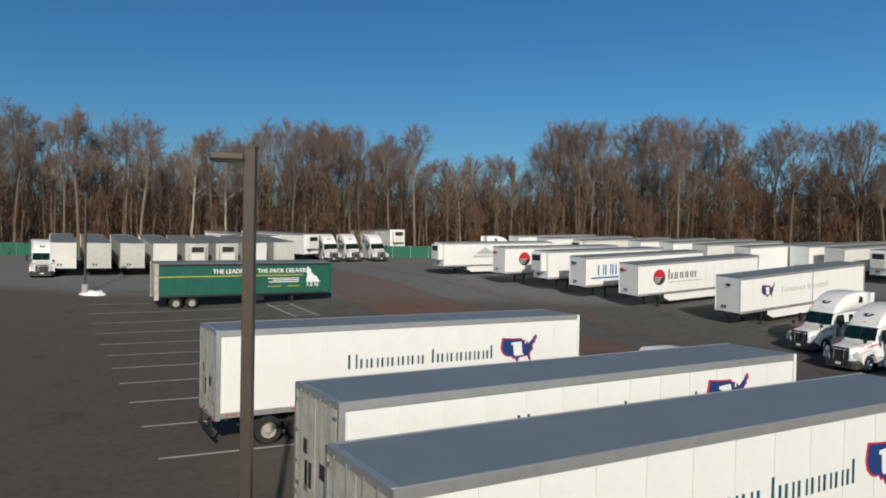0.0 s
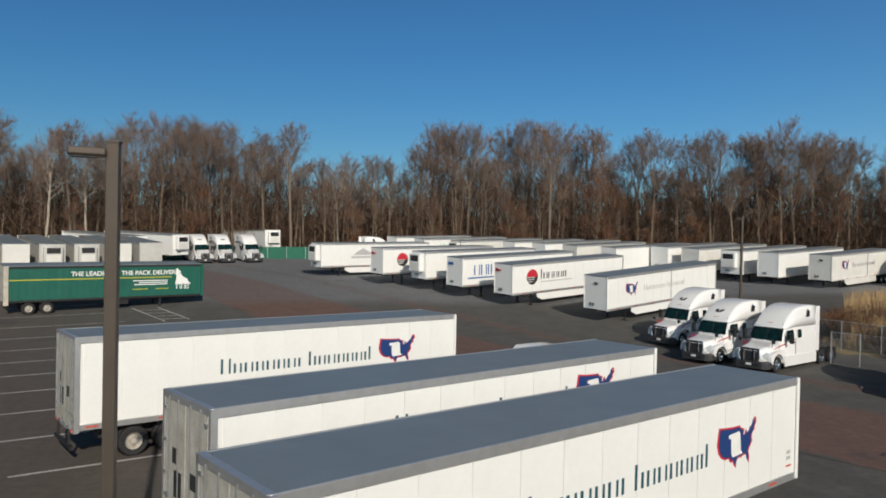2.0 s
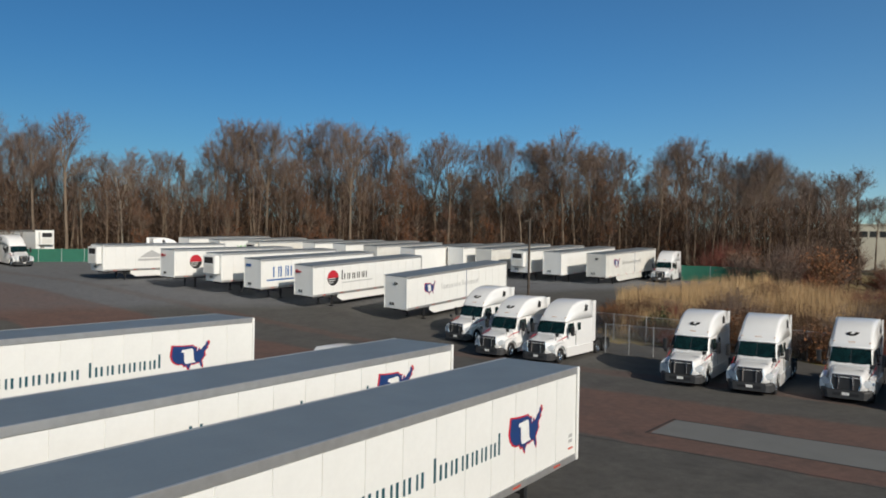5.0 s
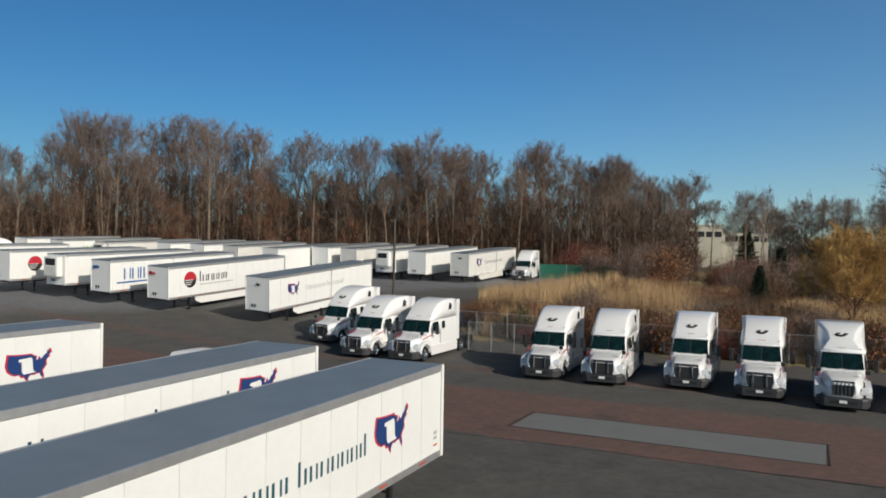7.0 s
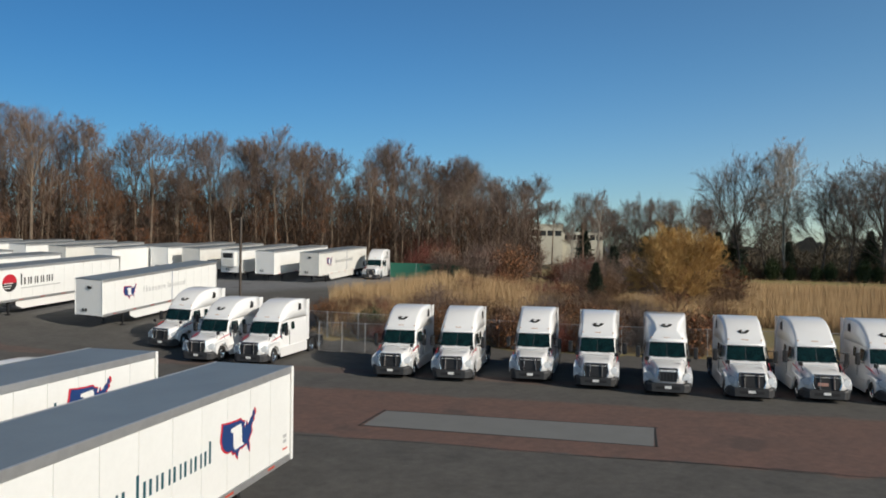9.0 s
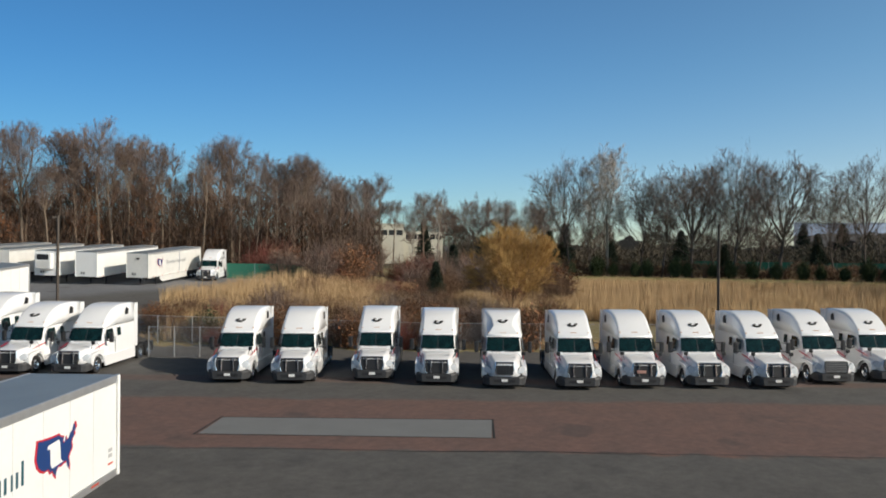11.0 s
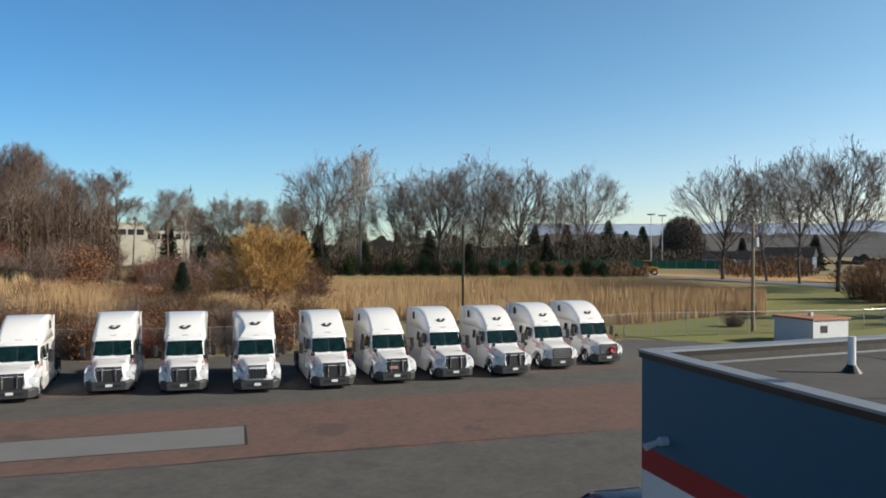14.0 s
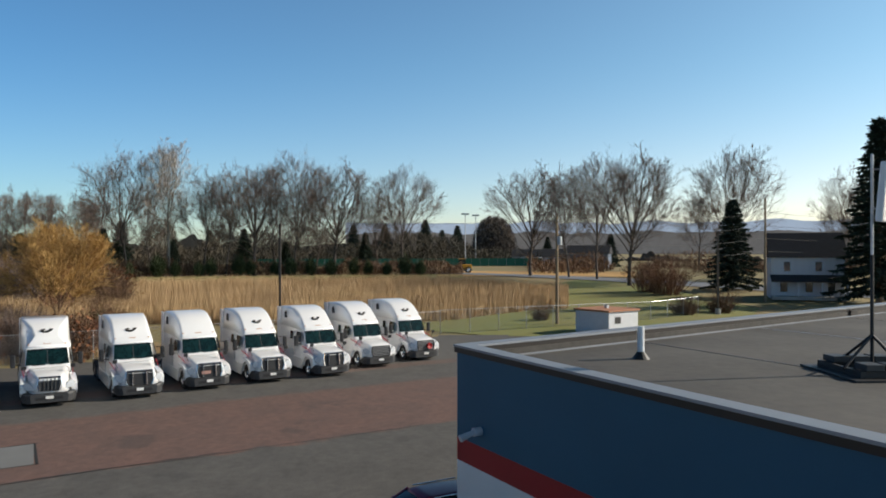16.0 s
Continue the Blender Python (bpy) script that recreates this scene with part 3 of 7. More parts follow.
def trailer(m, label, length=16.15, style="van", skirt=False, unit=False, logo="", rear=DOORGREY, side=WHITE, top=4.11, rim=None, group="semi-trailers", plain=False, nose=False, raise_=0.0):
    """A box trailer on its legs: x runs from the rear doors to the front wall."""
    e = tagged(empty("semi_trailer", m), label, "trailer", group)
    L, w, zb = length, 1.3, 1.12
    bm = bmesh.new()
    box(bm, 0.06, L - 0.02, -w + 0.02, w - 0.02, zb + 0.05, top - 0.04)
    part("body", bm, side, e)
    # plates of the side walls, with narrow joints between
    if not plain:
        n = int(L / 1.22)
        d = (L - 0.5) / n
        p = part("side_panel", bbox(0.012, d - 0.012, -w - 0.002, -w + 0.03, zb + 0.22, top - 0.22), side, e)
        p.matrix_basis = Matrix.Translation((0.25, 0, 0))
        for k in range(1, n):
            share(p, Matrix.Translation((0.25 + d * k, 0, 0)), e)
        for k in range(n):
            share(p, Matrix.Translation((0.25 + d * k, 2 * w - 0.028, 0)), e)
    bm = bmesh.new()
    box(bm, 0.02, L, -w + 0.05, w - 0.05, top - 0.05, top)
    part("roof", bm, ROOF, e, "grey-blue sheet roof")
    for s in (-1, 1):
        part("top_rail", bbox(0.0, L, s * w - 0.03, s * w + 0.03, top - 0.2, top + 0.012, bevel=0.012), RAIL, e)
        part("bottom_rail", bbox(0.0, L, s * w - 0.025, s * w + 0.025, zb, zb + 0.2, bevel=0.01), RAIL if not plain else side, e)
        part("front_post", bbox(L - 0.1, L + 0.02, s * w - 0.06, s * w + 0.012, zb, top, bevel=0.03), side, e)
        # red tape pieces along the lower rail
        tape = None
        for k in range(7):
            x = 0.3 + k * (L - 1.2) / 6.3
            if tape is None:
                tape = part("reflector", bbox(0, 0.42, s * w - 0.032, s * w + 0.032, zb + 0.08, zb + 0.14), REDTAPE, e)
                tape.matrix_basis = Matrix.Translation((x, 0, 0))
            else:
                share(tape, Matrix.Translation((x, 0, 0)), e)
    # rear frame and doors
    bm = bmesh.new()
    for s in (-1, 1):
        box(bm, -0.06, 0.10, s * w - 0.09, s * w + 0.02, zb - 0.05, top)
    box(bm, -0.06, 0.10, -w, w, top - 0.14, top + 0.01)
    box(bm, -0.06, 0.10, -w, w, zb - 0.08, zb + 0.1)
    part("rear_frame", bm, RAIL if not plain else side, e)
    for s in (-1, 1):
        y0, y1 = (0.012, w - 0.1) if s > 0 else (-w + 0.1, -0.012)
        door = part("door", bbox(-0.04, 0.03, y0, y1, zb + 0.1, top - 0.14, bevel=0.008), rear, e, "dirty pale rear door")
        for f in (0.28, 0.74):
            y = s * f * (w - 0.1)
            bm = bmesh.new()
            tube(bm, (-0.075, y, zb + 0.02), (-0.075, y, top - 0.08), 0.017, n=6)
            box(bm, -0.09, -0.04, y - 0.02, y + 0.22 * s if s > 0 else y + 0.02, zb + 0.55, zb + 0.62) if s > 0 else box(bm, -0.09, -0.04, y - 0.22, y + 0.02, zb + 0.55, zb + 0.62)
            part("lock_rod", bm, STEEL, door)
        for k in range(4):
            z = zb + 0.3 + k * 0.75
            part("hinge", bbox(-0.075, -0.03, s * (w - 0.16) - 0.07, s * (w - 0.16) + 0.07, z, z + 0.07), STEEL, door)
        part("tail_lamp", bbox(-0.085, -0.055, s * 1.05 - 0.1, s * 1.05 + 0.1, zb - 0.06, zb + 0.02), REDTAPE, e)
    bm = bmesh.new()
    box(bm, -0.12, -0.02, -1.15, 1.15, 0.48, 0.60)
    for s in (-0.75, 0.75):
        box(bm, -0.1, -0.03, s - 0.05, s + 0.05, 0.58, zb)
    part("rear_bumper", bm, BLACK, e)
    # floor beams, bogie, wheels, flaps
    bm = bmesh.new()
    for s in (-0.5, 0.5):
        box(bm, 0.3, L - 0.4, s - 0.07, s + 0.07, zb - 0.2, zb)
        box(bm, 0.9, 4.4, s - 0.1, s + 0.1, 0.62, zb - 0.2)
    for k in range(int(L / 0.6)):
        box(bm, 0.3 + 0.6 * k, 0.36 + 0.6 * k, -1.2, 1.2, zb - 0.1, zb + 0.02)
    part("chassis", bm, BLACK, e)
    for x in (1.9, 3.15):
        bm = bmesh.new()
        tube(bm, (x, -1.0, 0.51), (x, 1.0, 0.51), 0.07, n=8)
        part("axle", bm, BLACK, e)
        for s in (-1, 1):
            wheel(e, x, s * 1.12, rim=rim)
            wheel(e, x, s * 0.79, rim=rim)
    for s in (-1, 1):
        part("mud_flap", bbox(1.18, 1.2, s * 0.95 - 0.3, s * 0.95 + 0.3, 0.25, 0.98), BLACK, e)
        bm = bmesh.new()
        box(bm, L - 2.85, L - 2.69, s * 0.95 - 0.07, s * 0.95 + 0.07, 0.35, zb)
        box(bm, L - 2.81, L - 2.73, s * 0.95 - 0.05, s * 0.95 + 0.05, 0.1, 0.4)
        box(bm, L - 2.92, L - 2.62, s * 0.95 - 0.14, s * 0.95 + 0.14, 0.0, 0.08)
        part("landing_leg", bm, BLACK, e)
    bm = bmesh.new()
    tube(bm, (L - 2.77, -0.95, 0.7), (L - 2.77, 0.95, 0.7), 0.03, n=6)
    part("leg_brace", bm, BLACK, e)
    if skirt:
        for s in (-1, 1):
            bm = bmesh.new()
            prism(bm, [(4.6, 0.42), (L - 4.0, 0.42), (L - 3.3, 0.75), (L - 3.3, zb), (4.6, zb)], 0.02, lambda u, v, d, s=s: (u, s * 1.22 + d, v))
            bmesh.ops.recalc_face_normals(bm, faces=bm.faces)
            part("side_skirt", bm, side, e)
    if unit:
        u = part("cooling_unit", bbox(L, L + 0.62, -0.98, 0.98, top - 2.15, top - 0.25, bevel=0.1), side, e)
        part("cooling_grille", bbox(L + 0.6, L + 0.64, -0.7, 0.7, top - 1.05, top - 0.42, bevel=0.015), BLACK, u)
        part("cooling_panel", bbox(L + 0.61, L + 0.63, -0.75, 0.75, top - 2.0, top - 1.2, bevel=0.008), OLDWHITE, u)
    before = set(e.children)
    if logo == "map":
        map_logo(e, L - 4.22, top - 1.98 + raise_, 1.78, 1.12)
        name_bars(e, COMPANY, L - 11.35, top - 1.70 + raise_, 0.56, TEAL, step=1.1)
        part("number_plate", bbox(L - 0.62, L - 0.32, -w - 0.012, -w + 0.01, zb + 0.42, zb + 0.47), REDTAPE, e)
        bm = bmesh.new()
        for k in range(2):
            box(bm, L - 0.6, L - 0.38, -w - 0.01, -w + 0.01, zb + 0.62 + 0.16 * k, zb + 0.72 + 0.16 * k)
        part("marking_bar", bm, PRINTGREY, e)
        for y0, y1, z0, z1 in ((-0.62, -0.3, 2.15, 2.5), (0.2, 0.62, 1.75, 2.35), (0.5, 0.72, 2.5, 2.85)):
            part("door_notice", bbox(-0.052, -0.03, y0, y1, z0, z1), PRINTBLACK, e)
    elif logo == "map_grey":
        map_logo(e, 2.5, top - 1.95, 1.5, 1.15)
        name_bars(e, COMPANY, 5.0, top - 1.62, 0.55, PRINTGREY)
        bm = bmesh.new()
        box(bm, 8.9, 8.98, -w - 0.008, -w, zb + 0.2, top - 0.2)
        part("logo_stripe", bm, NAVY, e)
        bm = bmesh.new()
        prism(bm, [(u * 0.5, v * 0.3) for u, v in US_MAP], 0.012, lambda u, v, d: (-0.042 - d, 0.15 - u, top - 0.85 + v))
        bmesh.ops.recalc_face_normals(bm, faces=bm.faces)
        part("door_logo", bm, PRINTBLACK, e)
    elif logo == "disc":
        for nm, mt, lo, hi in (("logo_disc_top", PRINTRED, 0, math.pi), ("logo_disc_base", PRINTBLACK, math.pi, 2 * math.pi)):
            bm = bmesh.new()
            pts = [(0.75 * math.cos(lo + (hi - lo) * k / 14), 0.75 * math.sin(lo + (hi - lo) * k / 14)) for k in range(15)]
            prism(bm, pts, 0.008, side_put(2.6, top - 1.35, 1, 1, -w, -1))
            bmesh.ops.recalc_face_normals(bm, faces=bm.faces)
            part(nm, bm, mt, e)
        bm = bmesh.new()
        for k in range(3):
            box(bm, 2.0, 2.95 - 0.15 * k, -w - 0.012, -w, top - 1.42 - 0.2 * k, top - 1.36 - 0.2 * k)
        part("logo_lines", bm, PRINTWHITE, e)
        name_bars(e, "Irnrrii", 3.75, top - 1.62, 0.95, PRINTBLACK)
        bm = bmesh.new()
        box(bm, 3.8, 8.2, -w - 0.008, -w, top - 1.95, top - 1.86)
        part("logo_subline", bm, PRINTGREY, e)
        bm = bmesh.new()
        box(bm, -0.052, -0.03, 0.3, 1.0, top - 0.75, top - 0.6)
        box(bm, -0.052, -0.03, 0.75, 1.1, top - 0.8, top - 0.5)
        part("door_logo", bm, PRINTRED, e)
    elif logo == "blue":
        name_bars(e, "NNINNII", 1.5, top - 1.85, 1.05, PRINTBLUE)
        part("logo_stripe", bbox(0.7, 8.0, -w - 0.008, -w, top - 2.2, top - 2.05), PRINTBLUE, e)
        part("door_logo", bbox(-0.052, -0.03, 0.2, 1.0, top - 0.8, top - 0.55), PRINTBLUE, e)
    elif logo == "far_grey":
        bm = bmesh.new()
        prism(bm, [(0, 0), (0.9, 0.55), (1.5, 0.85), (2.2, 0.5), (3.2, 0.0)], 0.008, side_put(4.4, top - 1.5, 1, 1, -w, -1))
        bmesh.ops.recalc_face_normals(bm, faces=bm.faces)
        box(bm, 4.2, 7.8, -w - 0.008, -w, top - 1.9, top - 1.65)
        part("logo_ridge", bm, PRINTGREY, e)
    elif logo == "green":
        name_bars(e, "NNN", 3.0, top - 1.6, 0.75, PRINTGREEN)
    if nose:
        # lettering reads from the nose on the other flank
        for o in set(e.children) - before:
            o.matrix_basis = Matrix.Translation((L, 0, 0)) @ pose(0, 0, 0, 0, 0, 180)
        for y in (-0.55, -0.25):
            part("air_coupling", bbox(L + 0.01, L + 0.05, y - 0.07, y + 0.07, zb + 0.35, zb + 0.6, bevel=0.01), BLACK, e)
    return e


def corner_pose(x, y, heading, lift=0.0, flip=0.0):
    """Pose from the near rear corner; flip: the length of a trailer whose front stands there."""
    a = radians(heading)
    u, s = Vector((math.cos(a), math.sin(a))), Vector((-math.sin(a), math.cos(a)))
    p = Vector((x, y)) + s * 1.3
    if flip:
        p += u * flip
        return on_ground(p.x, p.y, heading + 180, lift)
    return on_ground(p.x, p.y, heading, lift)


NEAR = "white trailers parked side by side"
trailer(corner_pose(-7.86, 26.04, 29.6), "white box trailer with dark lettering and map logo, dirty rear doors", 16.3, logo="map", top=4.23, group=NEAR, rim=RIMWHITE)
trailer(corner_pose(-2.16, 16.0, 31.2), "white box trailer with weathered grey rear doors and map logo", logo="map", raise_=0.34, top=4.08, group=NEAR, rim=RIMWHITE)
trailer(corner_pose(-0.64, 10.87, 30.4), "white box trailer with grey roof and blue map logo", 16.42, logo="map", top=4.0, group=NEAR, rim=RIMWHITE)

MIDROW = "trailers in the middle row"


def nosed(x, y, label, length=16.15, **kw):
    """A trailer whose nose stands at the near corner (x, y)."""
    return trailer(corner_pose(x, y, 28, flip=length), label, length, rear=WHITE, nose=True, **kw)


nosed(24.4, 60.4, "white box trailer with faded grey lettering on its legs", logo="map_grey", skirt=True, group=MIDROW)
nosed(18.2, 68.7, "white box trailer with red and black disc logo", logo="disc", skirt=True, group=MIDROW)
nosed(14.3, 73.7, "white box trailer with large blue lettering and stripe", logo="blue", group=MIDROW)
nosed(11.2, 78.5, "white refrigerated trailer with dark cooling unit", unit=True, group=MIDROW)
nosed(7.0, 82.8, "white box trailer with red and black disc logo", logo="disc", group=MIDROW)
nosed(0.2, 91.5, "white refrigerated trailer with grey ridge logo", unit=True, skirt=True, logo="far_grey", group=MIDROW)

BACKROW = "trailers in the terrace row"
for i, (x, y, kind, length) in enumerate(((57.0, 75.4, "map_grey", 16.15), (53.6, 80.2, "", 16.15), (51.2, 84.4, "unit", 16.15), (48.0, 88.6, "", 16.15), (45.6, 92.4, "", 16.15), (38.2, 92.0, "", 16.15),
                                          (34.4, 96.4, "", 14.6), (31.2, 100.5, "", 16.15), (27.6, 103.5, "", 14.6), (20.0, 104.5, "unit", 16.15), (15.2, 108.5, "green", 16.15), (11.5, 112.5, "", 14.6))):
    nosed(x, y, "white refrigerated trailer parked at the back of the lot" if kind == "unit" else "white box trailer parked at the back of the lot", length, unit=kind == "unit", logo=kind if kind in ("map_grey", "green") else "",
          side=WHITE if i % 3 else OLDWHITE, group=BACKROW, plain=True, skirt=i == 0)

FARROW = "trailers facing the lane at the wood's edge"
for i in range(8):
    x, y = -42.6 + 0.88 * 3.62 * i, 83.4 + 0.47 * 3.62 * i
    unit = i in (4, 5)
    a = radians(118)
    trailer(on_ground(x + math.cos(a) * 16.15, y + math.sin(a) * 16.15, 298), "white refrigerated trailer with dark grille" if unit else "white box trailer standing on its legs", 16.15, unit=unit, side=DULLWHITE if i % 3 else OLDWHITE, group=FARROW, plain=True, nose=True)
for x, y, h in ((-27.5, 106.0, 318), (-22.6, 109.5, 318), (-6.5, 124, 300)):
    trailer(on_ground(x - 9, y + 12, h), "white refrigerated trailer at the wood's edge", 16.15, unit=True, group=FARROW, plain=True, nose=True)


def curtain_trailer(m):
    e = tagged(empty("curtain_trailer", m), "green curtain-sided trailer with white slogan and rusty rear", "trailer")
    L, w, zb, top = 16.15, 1.28, 1.15, 4.05
    bm = bmesh.new()
    # curtain with shallow vertical folds
    n = 96
    for s in (-1, 1):
        prev = None
        for k in range(n + 1):
            x = 0.25 + (L - 0.5) * k / n
            y = s * (w + 0.012 * math.sin(k * 1.9) + 0.01 * math.sin(k * 0.53))
            q = [bm.verts.new((x, y, zb + 0.05 + 0.05 * (k % 6 == 0))), bm.verts.new((x, y, top - 0.18))]
            if prev:
                bm.faces.new((prev[0], q[0], q[1], prev[1]) if s < 0 else (q[0], prev[0], prev[1], q[1]))
            prev = q
    part("curtain", bm, CURTAIN, e, smooth=True)
    part("load_box", bbox(0.1, L - 0.05, -w + 0.06, w - 0.06, zb, top - 0.1), CURTAIN, e)
    part("roof", bbox(0, L, -w, w, top - 0.06, top, bevel=0.02), ROOF, e)
    for s in (-1, 1):
        part("top_rail", bbox(0, L, s * w - 0.05, s * w + 0.03, top - 0.22, top - 0.05, bevel=0.01), BLACK, e)
        part("bottom_rail", bbox(0, L, s * w - 0.04, s * w + 0.03, zb - 0.1, zb + 0.06, bevel=0.01), BLACK, e)
        part("rear_post", bbox(-0.08, 0.28, s * w - 0.08, s * w + 0.035, zb - 0.3, top, bevel=0.02), DOORGREY, e)
        part("front_post", bbox(L - 0.18, L + 0.05, s * w - 0.1, s * w + 0.035, zb - 0.1, top, bevel=0.02), CURTAIN, e)
        part("rust_patch", bbox(-0.09, 0.3, s * w - 0.07, s * w + 0.04, zb - 0.32, zb + 0.7), RUST, e)
        buckle = part("buckle", bbox(0, 0.05, s * w - 0.02, s * w + 0.05, zb - 0.16, zb + 0.16), BLACK, e)
        for k in range(1, 22):
            share(buckle, Matrix.Translation((0.5 + 0.7 * k, 0, 0)), e)
        buckle.matrix_basis = Matrix.Translation((0.5, 0, 0))
    part("rear_door", bbox(-0.06, 0.05, -w + 0.1, w - 0.1, zb, top - 0.12, bevel=0.02), DOORGREY, e)
    bm = bmesh.new()
    for s in (-0.5, 0.5):
        box(bm, 0.2, L - 0.4, s - 0.07, s + 0.07, zb - 0.35, zb - 0.02)
    for k in range(24):
        box(bm, 0.3 + 0.65 * k, 0.36 + 0.65 * k, -1.2, 1.2, zb - 0.12, zb)
    part("chassis", bm, BLACK, e)
    for x in (1.75, 3.1):
        bm = bmesh.new()
        tube(bm, (x, -1, 0.51), (x, 1, 0.51), 0.07)
        part("axle", bm, BLACK, e)
        for s in (-1, 1):
            wheel(e, x, s * 1.12, rim=RIMWHITE)
            wheel(e, x, s * 0.79, rim=RIMWHITE)
    for s in (-1, 1):
        bm = bmesh.new()
        box(bm, L - 3.9, L - 3.7, s * 0.95 - 0.08, s * 0.95 + 0.08, 0.06, zb)
        box(bm, L - 3.95, L - 3.65, s * 0.95 - 0.14, s * 0.95 + 0.14, 0, 0.07)
        part("landing_leg", bm, BLACK, e)
    part("tool_box", bbox(8.2, 9.6, -1.15, -0.6, 0.55, zb - 0.05, bevel=0.02), BLACK, e)
    part("reflector", bbox(6.0, 10.4, -w - 0.035, -w, zb - 0.06, zb - 0.0), REDTAPE, e)
    for s, txt in ((-1, "THE LEADER OF THE PACK DELIVERS"),):
        cu = bpy.data.curves.new("slogan", "FONT")
        cu.body, cu.size, cu.extrude, cu.align_x = txt, 0.54, 0.004, "CENTER"
        cu.offset = 0.012
        tx = new("slogan", cu)
        dg = bpy.context.evaluated_depsgraph_get()
        me = bpy.data.meshes.new_from_object(tx.evaluated_get(dg))
        bpy.data.objects.remove(tx)
        me.materials.clear()
        me.materials.append(PRINTWHITE)
        o = new("slogan", me)
        o.parent = e
        o.matrix_basis = pose(9.35, -w - 0.035, top - 0.92, 90, 0, 0)
    part("stripe", bbox(0.3, L - 2.9, -w - 0.03, -w - 0.02, top - 1.22, top - 1.12), PRINTYELLOW, e)
    bm = bmesh.new()
    for k, (a, b) in enumerate(((9.9, 12.9), (10.4, 12.9), (10.0, 12.9))):
        box(bm, a, b, -w - 0.03, -w - 0.02, top - 1.5 - 0.17 * k, top - 1.42 - 0.17 * k)
    part("text_bar", bm, PRINTWHITE, e)
    part("text_bar", bbox(9.9, 11.2, -w - 0.03, -w - 0.02, top - 2.25, top - 2.17), PRINTYELLOW, e)
    part("text_bar", bbox(11.8, 13.0, -w - 0.03, -w - 0.02, top - 2.25, top - 2.17), PRINTYELLOW, e)
    bm = bmesh.new()
    prism(bm, [(0, 0), (0.1, 0.75), (0.0, 1.25), (0.15, 1.5), (0.25, 1.35), (0.5, 1.15), (0.42, 1.0), (0.75, 0.65), (1.05, 0.5), (1.3, 0.1), (1.5, 0)], 0.01, side_put(13.6, top - 1.85, 1, 1, -w - 0.022, -1))
    bmesh.ops.recalc_face_normals(bm, faces=bm.faces)
    part("logo_shape", bm, PRINTWHITE, e)
    name_bars(e, "NRII", 13.7, top - 2.3, 0.5, PRINTWHITE, y=-w - 0.022)
    return e


curtain_trailer(on_ground(-25.6, 65.7, 29.0))


